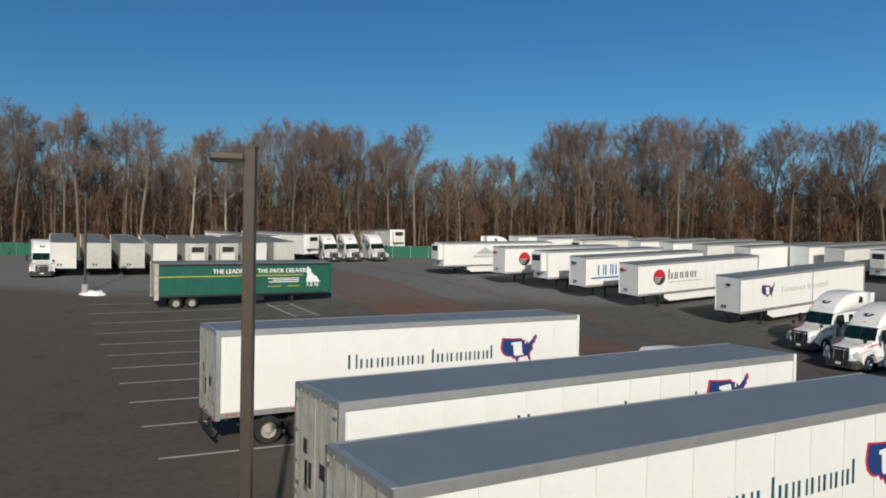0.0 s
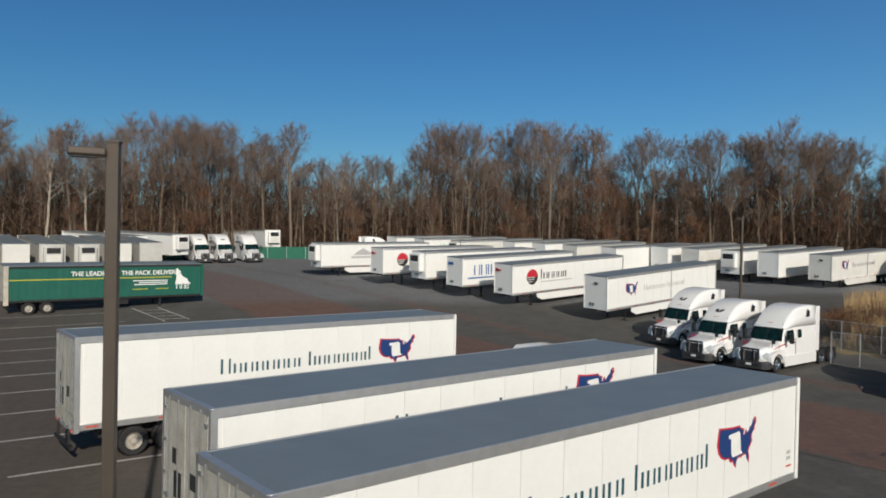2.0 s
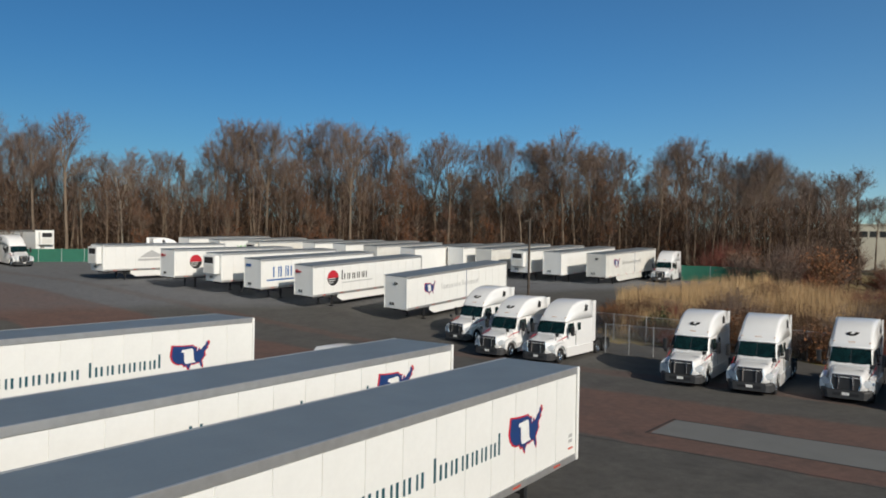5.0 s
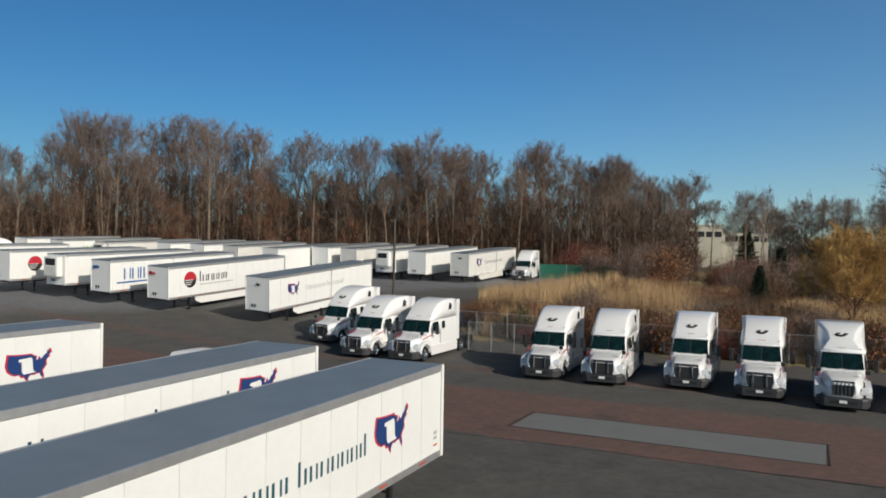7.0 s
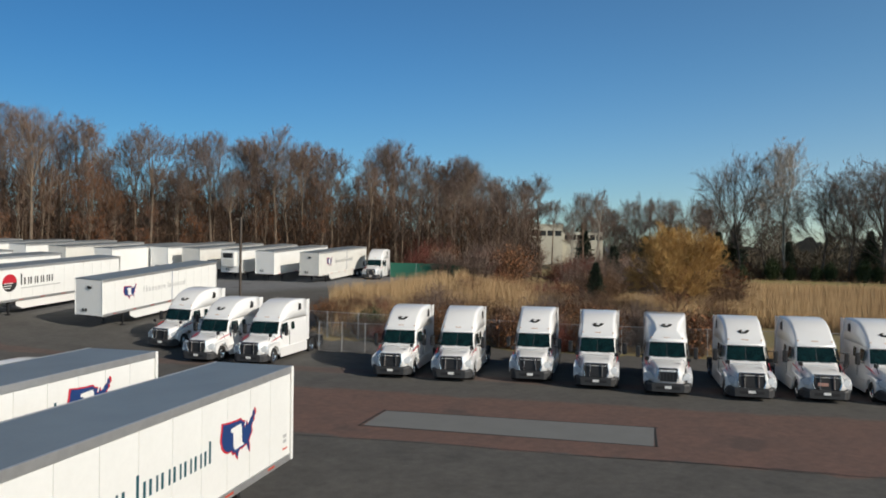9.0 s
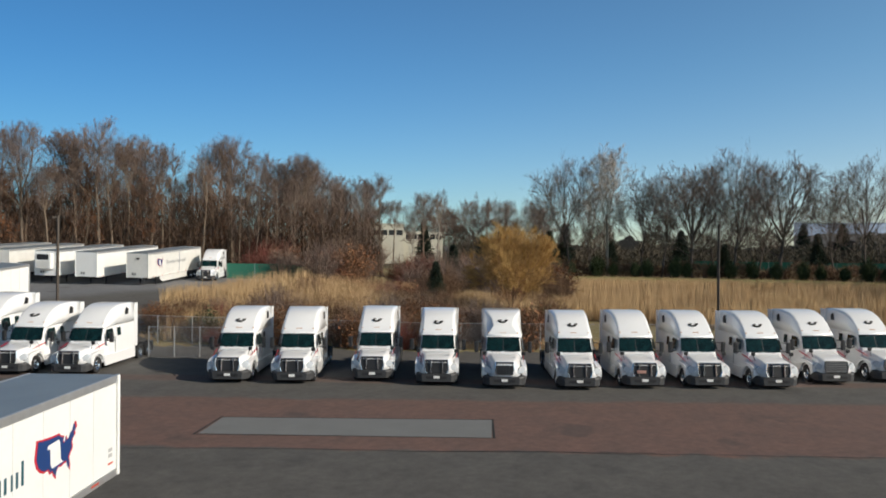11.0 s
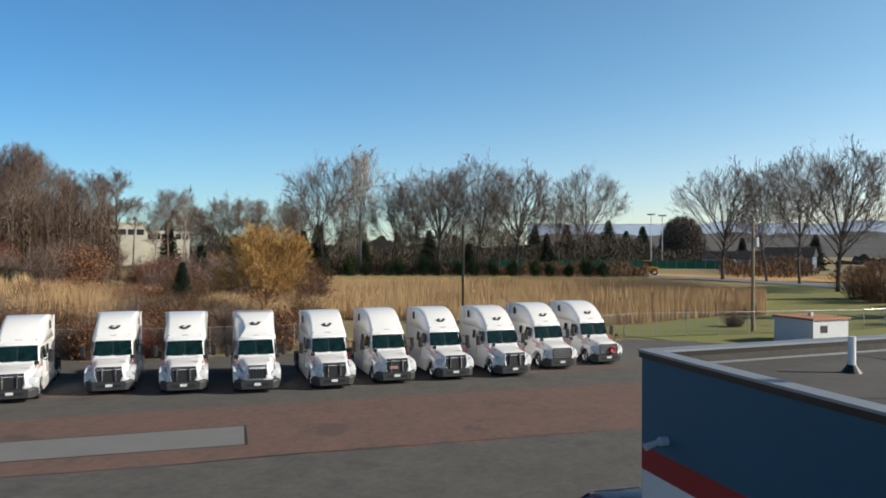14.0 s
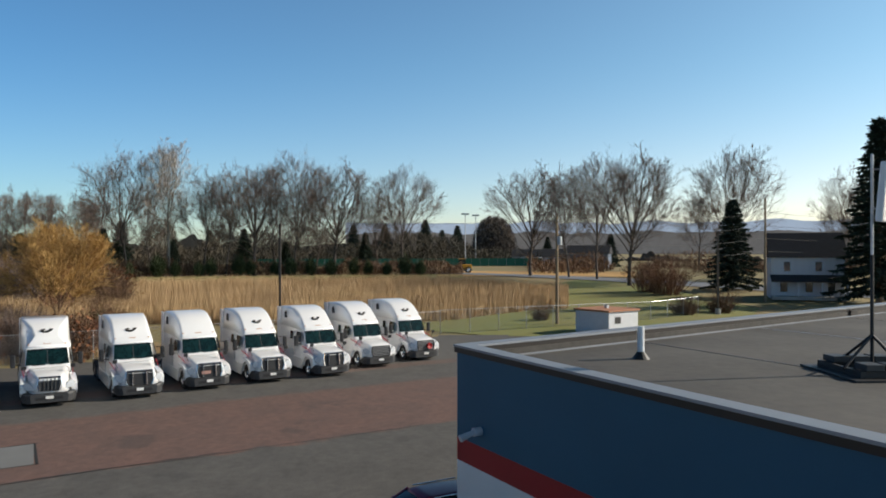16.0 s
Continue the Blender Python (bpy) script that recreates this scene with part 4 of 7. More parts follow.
# ---------------------------------------------------------------- tractor units
def tractor(style="standard", emblem=True, label="white sleeper-cab truck tractor with chrome-edged dark grille", bow=False, flag=False):
    """A sleeper tractor: the origin is on the ground under the front bumper, the body runs back along -x."""
    e = tagged(empty("truck_tractor", Matrix.Identity(4)), label, "truck", "row of parked tractors")
    new_model, other = style == "new", style == "other"
    # hood
    bm = bmesh.new()
    hs = [(-0.10, 0.80, 0.68, 0.70, 1.34, 0.16), (-0.25, 0.96, 0.78, 0.68, 1.46, 0.2), (-0.7, 1.04, 0.84, 0.68, 1.54, 0.24), (-1.3, 1.10, 0.90, 0.70, 1.63, 0.26), (-1.85, 1.15, 0.97, 0.7, 1.73, 0.26)]
    if other:
        hs = [(-0.02, 0.62, 0.52, 0.72, 1.42, 0.16), (-0.2, 0.82, 0.62, 0.70, 1.50, 0.2), (-0.7, 1.02, 0.74, 0.70, 1.58, 0.22), (-1.3, 1.12, 0.84, 0.70, 1.66, 0.24), (-1.85, 1.16, 0.94, 0.7, 1.74, 0.26)]
    loft(bm, [section(*h) for h in hs])
    hood = part("hood", bm, PAINT, e, smooth=True)
    # fenders over the front wheels
    for s in (-1, 1):
        bm = bmesh.new()
        arch = [(math.cos(t) * 0.64 - 1.25, math.sin(t) * 0.62 + 0.53) for t in (math.pi * k / 10 for k in range(11))]
        outer = [(-0.36, 0.72), (-0.36, 1.02), (-0.55, 1.20), (-1.0, 1.29), (-1.9, 1.36), (-1.98, 0.62), (-1.9, 0.53)]
        prism(bm, outer + arch[::-1], 0.26, lambda u, v, d, s=s: (u, s * (0.98 + d), v))
        bmesh.ops.recalc_face_normals(bm, faces=bm.faces)
        part("fender", bm, PAINT, e)
    # cab and sleeper body
    bm = bmesh.new()
    loft(bm, [section(-1.8, 1.14, 1.02, 0.62, 1.74, 0.2), section(-2.0, 1.2, 1.02, 0.62, 1.86, 0.2), section(-2.42, 1.22, 0.98, 0.62, 2.64, 0.18), section(-2.6, 1.23, 1.0, 0.62, 2.76, 0.16),
              section(-3.8, 1.24, 1.08, 0.62, 2.95, 0.14), section(-6.05, 1.24, 1.16, 0.62, 2.95, 0.14)])
    cab = part("cab", bm, PAINT, e, smooth=False)
    # raised roof
    bm = bmesh.new()
    if other:
        rs = [(-2.45, 1.08, 0.9, 2.58, 2.80, 0.1), (-2.9, 1.14, 0.62, 2.72, 3.25, 0.14), (-3.4, 1.17, 0.74, 2.72, 3.62, 0.16), (-4.0, 1.18, 0.98, 2.72, 3.88, 0.16), (-4.6, 1.19, 1.12, 2.72, 3.98, 0.14), (-6.05, 1.19, 1.16, 2.72, 4.0, 0.12)]
    else:
        rs = [(-2.34, 1.02, 0.94, 2.58, 2.72, 0.08), (-2.62, 1.12, 0.96, 2.62, 3.03, 0.14), (-3.0, 1.16, 0.98, 2.68, 3.36, 0.18), (-3.5, 1.18, 1.0, 2.72, 3.67, 0.2), (-4.1, 1.19, 1.03, 2.72, 3.88, 0.2),
              (-4.8, 1.2, 1.07, 2.72, 3.97, 0.18), (-5.6, 1.2, 1.1, 2.72, 3.98, 0.16), (-6.15, 1.2, 1.12, 2.72, 3.94, 0.12)]
    loft(bm, [section(*r) for r in rs])
    roof = part("roof_fairing", bm, PAINT, e, smooth=True)
    # windscreen: two panes and a centre bar
    for s in (-1, 1):
        bm = bmesh.new()
        quad = [(s * 0.012, 1.85), (s * 0.99, 1.85), (s * 0.91, 2.59), (s * 0.012, 2.59)]
        lo = [bm.verts.new((-2.0 - (z - 1.86) * 0.538 + 0.035, y, z)) for y, z in quad]
        hi = [bm.verts.new((p.co.x - 0.09, p.co.y, p.co.z)) for p in lo]
        bm.faces.new(lo), bm.faces.new(hi[::-1])
        for k in range(4):
            bm.faces.new((lo[k], lo[(k + 1) % 4], hi[(k + 1) % 4], hi[k]))
        bmesh.ops.recalc_face_normals(bm, faces=bm.faces)
        part("windscreen", bm, GLASS, cab, "dark tinted windscreen pane")
        part("wiper", bbox(-1.93, -1.91, min(s * 0.1, s * 0.7), max(s * 0.1, s * 0.7), 1.83, 1.85), BLACK, cab)
        # door window, door seam, handle
        bm = bmesh.new()
        prism(bm, [(-2.32, 1.93), (-2.52, 2.50), (-3.2, 2.52), (-3.2, 1.88)], 0.03, lambda u, v, d, s=s: (u, s * (1.235 - 0.065 * (v - 2) / 0.6 * 1.6 - 0.045) + s * d, v))
        bmesh.ops.recalc_face_normals(bm, faces=bm.faces)
        part("side_window", bm, GLASS, cab)
        bm = bmesh.new()
        prism(bm, [(-3.75, 2.0), (-3.75, 2.5), (-4.15, 2.5), (-4.15, 2.0)], 0.02, lambda u, v, d, s=s: (u, s * 1.19 - s * (v - 2.1) * 0.07 + s * d, v))
        bmesh.ops.recalc_face_normals(bm, faces=bm.faces)
        part("sleeper_window", bm, GLASS, cab)
        bm = bmesh.new()
        prism(bm, [(-4.75, 3.25), (-4.95, 3.72), (-5.25, 3.60), (-5.15, 3.25)], 0.02, lambda u, v, d, s=s: (u, s * 1.185 - s * (v - 3.2) * 0.08 + s * d, v))
        bmesh.ops.recalc_face_normals(bm, faces=bm.faces)
        part("roof_vent", bm, BLACK, roof)
        part("door_handle", bbox(-3.3, -3.15, min(s * 1.2, s * 1.26), max(s * 1.2, s * 1.26), 1.72, 1.78), BLACK, cab)
        bm = bmesh.new()
        box(bm, -3.40, -3.38, min(s * 1.19, s * 1.245), max(s * 1.19, s * 1.245), 1.0, 2.0)
        part("door_seam", bm, PRINTGREY, cab)
        # side fairing and step
        bm = bmesh.new()
        prism(bm, [(-2.05, 0.32), (-2.0, 0.62), (-2.0, 0.95), (-6.1, 0.95), (-6.1, 0.32)], 0.06, lambda u, v, d, s=s: (u, s * (1.19 + d), v))
        bmesh.ops.recalc_face_normals(bm, faces=bm.faces)
        part("side_fairing", bm, PAINT, e)
        part("side_extender", bbox(-6.55, -6.05, min(s * 1.14, s * 1.2), max(s * 1.14, s * 1.2), 1.0, 3.9, bevel=0.02), PAINT, e)
        # headlights
        bm = bmesh.new()
        pts = [(0.66, 0.86), (1.06, 0.90), (1.14, 1.12), (0.98, 1.28), (0.78, 1.12)]
        prism(bm, pts, 0.2, lambda u, v, d, s=s: (-0.32 + d - 0.42 * max(0, u - 0.7), s * u, v))
        bmesh.ops.recalc_face_normals(bm, faces=bm.faces)
        part("headlight", bm, LENS, e, "clear headlight lens")
        # mirrors
        bm = bmesh.new()
        box(bm, -2.35, -2.15, min(s * 1.42, s * 1.66), max(s * 1.42, s * 1.64), 1.74, 2.38, bevel=0.05)
        tube(bm, (-2.3, s * 1.15, 2.36), (-2.28, s * 1.5, 2.32), 0.025, n=6)
        tube(bm, (-2.3, s * 1.18, 1.84), (-2.28, s * 1.5, 1.86), 0.025, n=6)
        part("mirror", bm, BLACK, e)
        bm = bmesh.new()
        tube(bm, (-0.95, s * 0.93, 1.5), (-0.85, s * 1.08, 1.82), 0.018, n=6)
        box(bm, -0.93, -0.83, s * 1.08 - 0.11, s * 1.08 + 0.11, 1.78, 1.98, bevel=0.03)
        part("hood_mirror", bm, BLACK, e)
        # red and blue sweep on the hood's flank
        bm = bmesh.new()
        prism(bm, [(-0.9, 1.42), (-1.6, 1.62), (-2.2, 1.72), (-2.2, 1.67), (-1.6, 1.56)], 0.02, lambda u, v, d, s=s: (u, s * (1.03 + 0.10 * (-u - 0.9) / 1.3 + 0.03) + s * d, v))
        bmesh.ops.recalc_face_normals(bm, faces=bm.faces)
        part("flank_stripe", bm, PRINTRED, e)
        bm = bmesh.new()
        tube(bm, (-2.6, s * 0.92, 0.68), (-4.3, s * 0.92, 0.68), 0.3, n=14)
        part("fuel_tank", bm, CHROME, e)
    bm = bmesh.new()
    prism(bm, [(-1.96, 1.85), (-2.35, 2.59), (-2.37, 2.59), (-1.98, 1.85)], 0.03, lambda u, v, d: (u, -0.015 + d, v))
    bmesh.ops.recalc_face_normals(bm, faces=bm.faces)
    part("centre_bar", bm, DARKPLASTIC, cab)
    part("visor", bbox(-2.46, -2.27, -0.98, 0.98, 2.61, 2.66, bevel=0.02), PAINT, cab)
    # grille
    gw, z0, z1 = (0.68, 0.72, 1.42) if not other else (0.52, 0.82, 1.46)
    if new_model:
        gw, z0, z1 = 0.68, 0.72, 1.34
    xg = -0.07 if not other else 0.0
    bm = bmesh.new()
    prism(bm, [(-gw * 0.86, z0), (gw * 0.86, z0), (gw, z0 + 0.3), (gw * 0.92, z1), (-gw * 0.92, z1), (-gw, z0 + 0.3)], 0.09, lambda u, v, d: (xg - 0.06 + d - 0.10 * (v - z0), u, v))
    bmesh.ops.recalc_face_normals(bm, faces=bm.faces)
    gr = part("grille", bm, BLACK, e, "dark mesh grille")
    bm = bmesh.new()
    tube(bm, (xg - 0.04, -gw * 0.92, z1 + 0.02), (xg - 0.04, gw * 0.92, z1 + 0.02), 0.045, n=6)
    for s in (-1, 1):
        tube(bm, (xg + 0.02, s * gw, z0 + 0.3), (xg - 0.04, s * gw * 0.92, z1 + 0.02), 0.035, n=6)
        tube(bm, (xg + 0.04, s * gw * 0.86, z0), (xg + 0.02, s * gw, z0 + 0.3), 0.035, n=6)
    part("grille_surround", bm, CHROME if not new_model else DARKPLASTIC, gr)
    if new_model or other:
        for k in range(6):
            z = z0 + 0.08 + (z1 - z0 - 0.12) * k / 5
            bm = bmesh.new()
            if other:
                y = -gw * 0.8 + gw * 1.6 * k / 5
                tube(bm, (xg + 0.05, y, z0 + 0.05), (xg - 0.01, y, z1 - 0.03), 0.016, n=5)
            else:
                tube(bm, (xg + 0.045 - 0.1 * (z - z0), -gw * 0.88, z), (xg + 0.045 - 0.1 * (z - z0), gw * 0.88, z), 0.018, n=5)
            part("grille_bar", bm, DARKPLASTIC if other else STEEL, gr)
    else:
        for y in (-0.34, 0.34):
            bm = bmesh.new()
            tube(bm, (xg + 0.05, y, z0 + 0.02), (xg + 0.01, y * 0.96, z1), 0.042, n=6)
            part("grille_bar", bm, CHROME, gr)
    if bow:
        bm = bmesh.new()
        for k in range(7):
            a = 2 * math.pi * k / 7
            tube(bm, (xg + 0.06, 0.25, 1.0), (xg + 0.10, 0.25 + 0.2 * math.cos(a), 1.0 + 0.2 * math.sin(a)), 0.05, 0.09, n=6)
        part("bow", bm, BOWRED, gr, "bright red bow on the grille")
    if flag:
        part("grille_sign", bbox(xg + 0.05, xg + 0.07, -0.45, 0.05, 0.9, 1.06), SIGNPINK, gr)
    # bumper
    bm = bmesh.new()
    loft(bm, [[(x, -1.2, z), (x + 0.02, -1.18, z)] for x, z in ()] or [section(0.0, 0.80, 0.84, 0.26, 0.68, 0.10), section(-0.12, 1.0, 1.04, 0.25, 0.72, 0.12), section(-0.32, 1.14, 1.16, 0.27, 0.75, 0.10), section(-0.66, 1.21, 1.23, 0.36, 0.78, 0.06)])
    bmp = part("bumper", bm, DARKPLASTIC, e)
    part("bumper_intake", bbox(-0.05, 0.012, -0.6, 0.6, 0.40, 0.55, bevel=0.01), BLACK, bmp)
    part("number_plate", bbox(0.008, 0.025, -0.17, 0.17, 0.44, 0.58), PRINTWHITE, bmp)
    # emblem and marker lamps on the roof
    if emblem:
        bm = bmesh.new()
        pts = [(-0.38, 0.14), (-0.22, 0.32), (-0.06, 0.30), (-0.19, 0.14), (-0.12, 0.02), (0.06, 0.02), (0.12, 0.12), (0.16, 0.30), (0.40, 0.28), (0.27, 0.02), (0.1, -0.17), (-0.14, -0.19), (-0.32, -0.06)]
        pts = [(u * 0.78, v * 0.52) for u, v in pts]
        prism(bm, pts, 0.05, lambda u, v, d: (-2.88 - 0.77 * v + d * 0.64, u, 3.255 + 0.65 * v + d * 0.77) if not other else (-3.12 - 0.8 * v + d * 0.6, u, 3.415 + 0.6 * v + d * 0.8))
        bmesh.ops.recalc_face_normals(bm, faces=bm.faces)
        part("emblem", bm, PRINTBLACK, roof)
    for y in (-0.12, 0, 0.12, -0.85, 0.85):
        part("marker_lamp", bbox(-2.56, -2.48, y - 0.035, y + 0.035, 2.86 if not other else 2.80, 2.92 if not other else 2.86), AMBER, roof)
    # chassis and rear wheels
    bm = bmesh.new()
    for s in (-0.42, 0.42):
        box(bm, -8.6, -0.4, s - 0.05, s + 0.05, 0.72, 1.0)
    box(bm, -7.9, -6.9, -0.45, 0.45, 1.0, 1.14)
    box(bm, -6.2, -1.0, -0.9, 0.9, 0.5, 0.68)
    part("chassis", bm, BLACK, e)
    bm = bmesh.new()
    prism(bm, [(-6.9, -0.45), (-7.3, -0.5), (-7.9, -0.42), (-7.9, -0.1), (-7.4, -0.06), (-7.4, 0.06), (-7.9, 0.1), (-7.9, 0.42), (-7.3, 0.5), (-6.9, 0.45)], 0.08, lambda u, v, d: (u, v, 1.15 + d))
    bmesh.ops.recalc_face_normals(bm, faces=bm.faces)
    part("fifth_wheel", bm, BLACK, e)
    for s in (-1, 1):
        wheel(e, -1.25, s * 1.05)
        for x in (-6.95, -8.25):
            wheel(e, x, s * 1.1)
            wheel(e, x, s * 0.77)
        part("mud_flap", bbox(-8.92, -8.9, s * 0.95 - 0.3, s * 0.95 + 0.3, 0.3, 1.0), BLACK, e)
    return e


BOWRED = mat("bow_red", (0.55, 0.01, 0.015), 0.5)
FACE = 210
std = tractor()
plain_one = tractor(emblem=False, label="white sleeper-cab truck tractor with faint lettering on its roof")
other = tractor("other", label="white sleeper-cab tractor of another make with narrow grille")
newer = tractor("new", label="white newer sleeper-cab tractor with horizontal grille bars")
bowed = tractor("new", label="white sleeper-cab tractor with a red bow on its grille", bow=True)
dusty = tractor(emblem=False, flag=True, label="white sleeper-cab tractor with tan bumper and red grille sign")
FRONTS = [("std", 24.8, 51.4, 208), ("std", 24.1, 44.9, 208), ("plain_one", 26.0, 41.67, 209),
          ("std", 29.5, 32.1, 212), ("plain_one", 31.3, 28.9, 213), ("std", 34.4, 25.6, 211), ("std", 35.4, 21.85, 210), ("other", 36.6, 18.2, 209), ("std", 38.6, 14.6, 210), ("dusty", 40.95, 11.7, 211),
          ("std", 43.0, 8.67, 211), ("std", 44.9, 5.4, 211), ("newer", 48.4, 2.75, 211), ("bowed", 51.2, -0.17, 211)]
KINDS = {"std": std, "plain_one": plain_one, "other": other, "newer": newer, "bowed": bowed, "dusty": dusty}
used = set()
FRONTS += [("std", -43.9, 81.4, 298), ("std", -16.2, 111.0, 294), ("std", -13.0, 111.6, 294), ("plain_one", -9.2, 112.2, 294), ("plain_one", 66.5, 76.5, 215),
           ("plain_one", 12.5, 117.5, 20), ("plain_one", 26.5, 119.5, 20)]
for k, x, y, h in FRONTS:
    m = on_ground(x, y, h)
    if k in used:
        copy_thing(KINDS[k], m)
    else:
        KINDS[k].matrix_world = m
        used.add(k)


# ---------------------------------------------------------------- blue building with flat roof
def polar(turn, r):
    """Ground point at a bearing, in degrees to the right of straight ahead, and a distance."""
    return r * math.sin(radians(turn)), r * math.cos(radians(turn))


BH = 5.6
BC = Vector((16.5, -0.74))
BW = Vector((math.cos(radians(207.2)), math.sin(radians(207.2))))
BE = Vector((math.cos(radians(-55.0)), math.sin(radians(-55.0))))
LEN_W, LEN_E = 34.0, 40.0
bld = tagged(empty("warehouse", Matrix.Translation((BC.x, BC.y, 0.02))), "low blue warehouse with red and white bands and flat roof", "building")


def quad_prism(corners, z0, z1):
    bm = bmesh.new()
    prism(bm, corners, z1 - z0, lambda u, v, d: (u, v, z0 + d))
    bmesh.ops.recalc_face_normals(bm, faces=bm.faces)
    return bm


def rect(a0, a1, b0, b1):
    """Corners of a strip of the plan, a along the long wall, b along the end wall."""
    return [tuple(BW * a + BE * b) for a, b in ((a0, b0), (a1, b0), (a1, b1), (a0, b1))]


ZR = 3.05
for nm, z0, z1, mt, lb in (("white_base", 0.0, ZR, WHITEWALL, "white painted lower wall"), ("red_band", ZR, ZR + 0.5, REDWALL, "dark red painted band"), ("blue_wall", ZR + 0.5, BH - 0.17, BLUEWALL, "dark blue painted wall")):
    part(nm, quad_prism(rect(0, LEN_W, 0, 0.3), z0, z1), mt, bld, lb)
    part(nm, quad_prism(rect(0, 0.3, 0.3, LEN_E), z0, z1), mt, bld, lb)
    part(nm, quad_prism(rect(LEN_W - 0.3, LEN_W, 0.3, LEN_E), z0, z1), mt, bld, lb)
    part(nm, quad_prism(rect(0.3, LEN_W - 0.3, LEN_E - 0.3, LEN_E), z0, z1), mt, bld, lb)
part("roof_deck", quad_prism(rect(0.3, LEN_W - 0.3, 0.3, LEN_E - 0.3), BH - 0.63, BH - 0.30), MEMBRANE, bld, "dark weathered roof membrane")
for a in ((-0.05, LEN_W, -0.05, 0.32), (-0.05, 0.32, 0.32, LEN_E), (LEN_W - 0.3, LEN_W + 0.05, 0.32, LEN_E), (0.32, LEN_W - 0.3, LEN_E - 0.3, LEN_E + 0.05)):
    part("fascia", quad_prism(rect(*a), BH - 0.17, BH - 0.05), FASCIA, bld, "dark metal fascia")
    a2 = (a[0] - 0.02, a[1] + 0.02, a[2] - 0.02, a[3]) if a[2] < 0.3 else (a[0] - 0.02, a[1] + 0.02, a[2], a[3] + 0.02)
    part("coping", quad_prism(rect(*a2), BH - 0.05, BH), COPING, bld, "pale metal coping")
# membrane joints and the turned-up edge strip
for k in range(1, 7):
    part("membrane_seam", quad_prism(rect(0.7, LEN_W - 0.7, 5.6 * k, 5.6 * k + 0.06), BH - 0.30, BH - 0.294), COPING if k == 2 else FASCIA, bld)
part("edge_strip", quad_prism(rect(0.32, 0.36, 0.6, LEN_E - 0.5), BH - 0.30, BH - 0.16), MEMBRANE, bld)
part("edge_strip", quad_prism(rect(0.5, 0.58, 0.6, LEN_E - 0.5), BH - 0.30, BH - 0.27), COPING, bld)
for b in (17.5, 28.0):
    part("scupper", quad_prism(rect(0.36, 0.42, b, b + 0.5), BH - 0.29, BH - 0.1), FASCIA, bld)


def roof_thing(turn, dist):
    x, y = polar(turn, dist)
    return x, y, 0.02 + BH - 0.30


x, y, z = roof_thing(106.4, 16.9)
v = tagged(empty("vent_pipe", Matrix.Translation((x, y, z))), "white plastic vent pipe on the flat roof", "pipe")
bm = bmesh.new()
tube(bm, (0, 0, 0), (0, 0, 0.72), 0.075, n=14)
part("pipe", bm, PAINT, v)
bm = bmesh.new()
tube(bm, (0, 0, 0), (0, 0, 0.16), 0.2, 0.085, n=14)
part("boot", bm, BLACK, v)

# wall lamp near the corner
p = BW * 1.0
wl = tagged(empty("wall_lamp", Matrix.Translation((BC.x + p.x, BC.y + p.y, 3.9))), "small silver floodlight on the blue wall", "lamp")
wn_ = Vector((BW.y, -BW.x)) * -1
wn_ = wn_ if wn_.dot(-BC) > 0 else -wn_
bm = bmesh.new()
tube(bm, (0, 0, 0), (wn_.x * 0.18, wn_.y * 0.18, 0), 0.09, n=12)
part("mount", bm, SIDING, wl)
bm = bmesh.new()
tube(bm, (wn_.x * 0.16, wn_.y * 0.16, 0), (wn_.x * 0.5, wn_.y * 0.5, -0.1), 0.05, 0.075, n=12)
part("head", bm, SIDING, wl)

# antenna mast on a ballasted frame
x, y, z = roof_thing(121.5, 16.6)
an = tagged(empty("antenna_mast", Matrix.Translation((x, y, z))), "thin antenna mast with a white panel on a ballasted roof frame", "antenna")
bm = bmesh.new()
tube(bm, (0, 0, 0), (0, 0, 2.3), 0.035, n=10)
part("mast", bm, BLACK, an)
bm = bmesh.new()
tube(bm, (0, 0, 2.3), (0, 0, 4.25), 0.028, n=10)
part("upper_mast", bm, STEEL, an)
for a in (20, 110, 200, 290):
    bm = bmesh.new()
    tube(bm, (0, 0, 0.75), (0.75 * math.cos(radians(a)), 0.75 * math.sin(radians(a)), 0.14), 0.028, n=6)
    part("brace", bm, BLACK, an)
part("base_mat", bbox(-1.0, 1.0, -0.9, 0.9, 0.0, 0.04), BLACK, an)
bm = bmesh.new()
for s in (-0.62, 0.62):
    box(bm, -0.75, 0.75, s - 0.05, s + 0.05, 0.04, 0.16)
    box(bm, s - 0.05, s + 0.05, -0.57, 0.57, 0.04, 0.16)
part("base_frame", bm, BLACK, an)
blk = None
for sx in (-0.55, 0.55):
    for k in range(3):
        if blk is None:
            blk = part("ballast_block", bbox(-0.2, 0.2, -0.17, 0.17, 0.0, 0.12, bevel=0.01), DARKPLASTIC, an)
            blk.matrix_basis = Matrix.Translation((sx, -0.45 + 0.42 * k, 0.165))
        else:
            share(blk, Matrix.Translation((sx, -0.45 + 0.42 * k, 0.165)), an)
pn = part("panel_antenna", bbox(-0.28, -0.14, -0.16, 0.16, 2.95, 4.1, bevel=0.03), PAINT, an, "white panel antenna tilted on the mast")
pn.matrix_basis = pose(0, 0, 0, 0, 0, 40) @ Matrix.Translation((0, 0, 3.5)) @ pose(0, 0, 0, 0, -5, 0) @ Matrix.Translation((0, 0, -3.5))
bm = bmesh.new()
tube(bm, (0, 0, 3.95), (-0.16, -0.14, 3.95), 0.02, n=6)
tube(bm, (0, 0, 3.2), (-0.16, -0.14, 3.2), 0.02, n=6)
part("bracket", bm, STEEL, an)


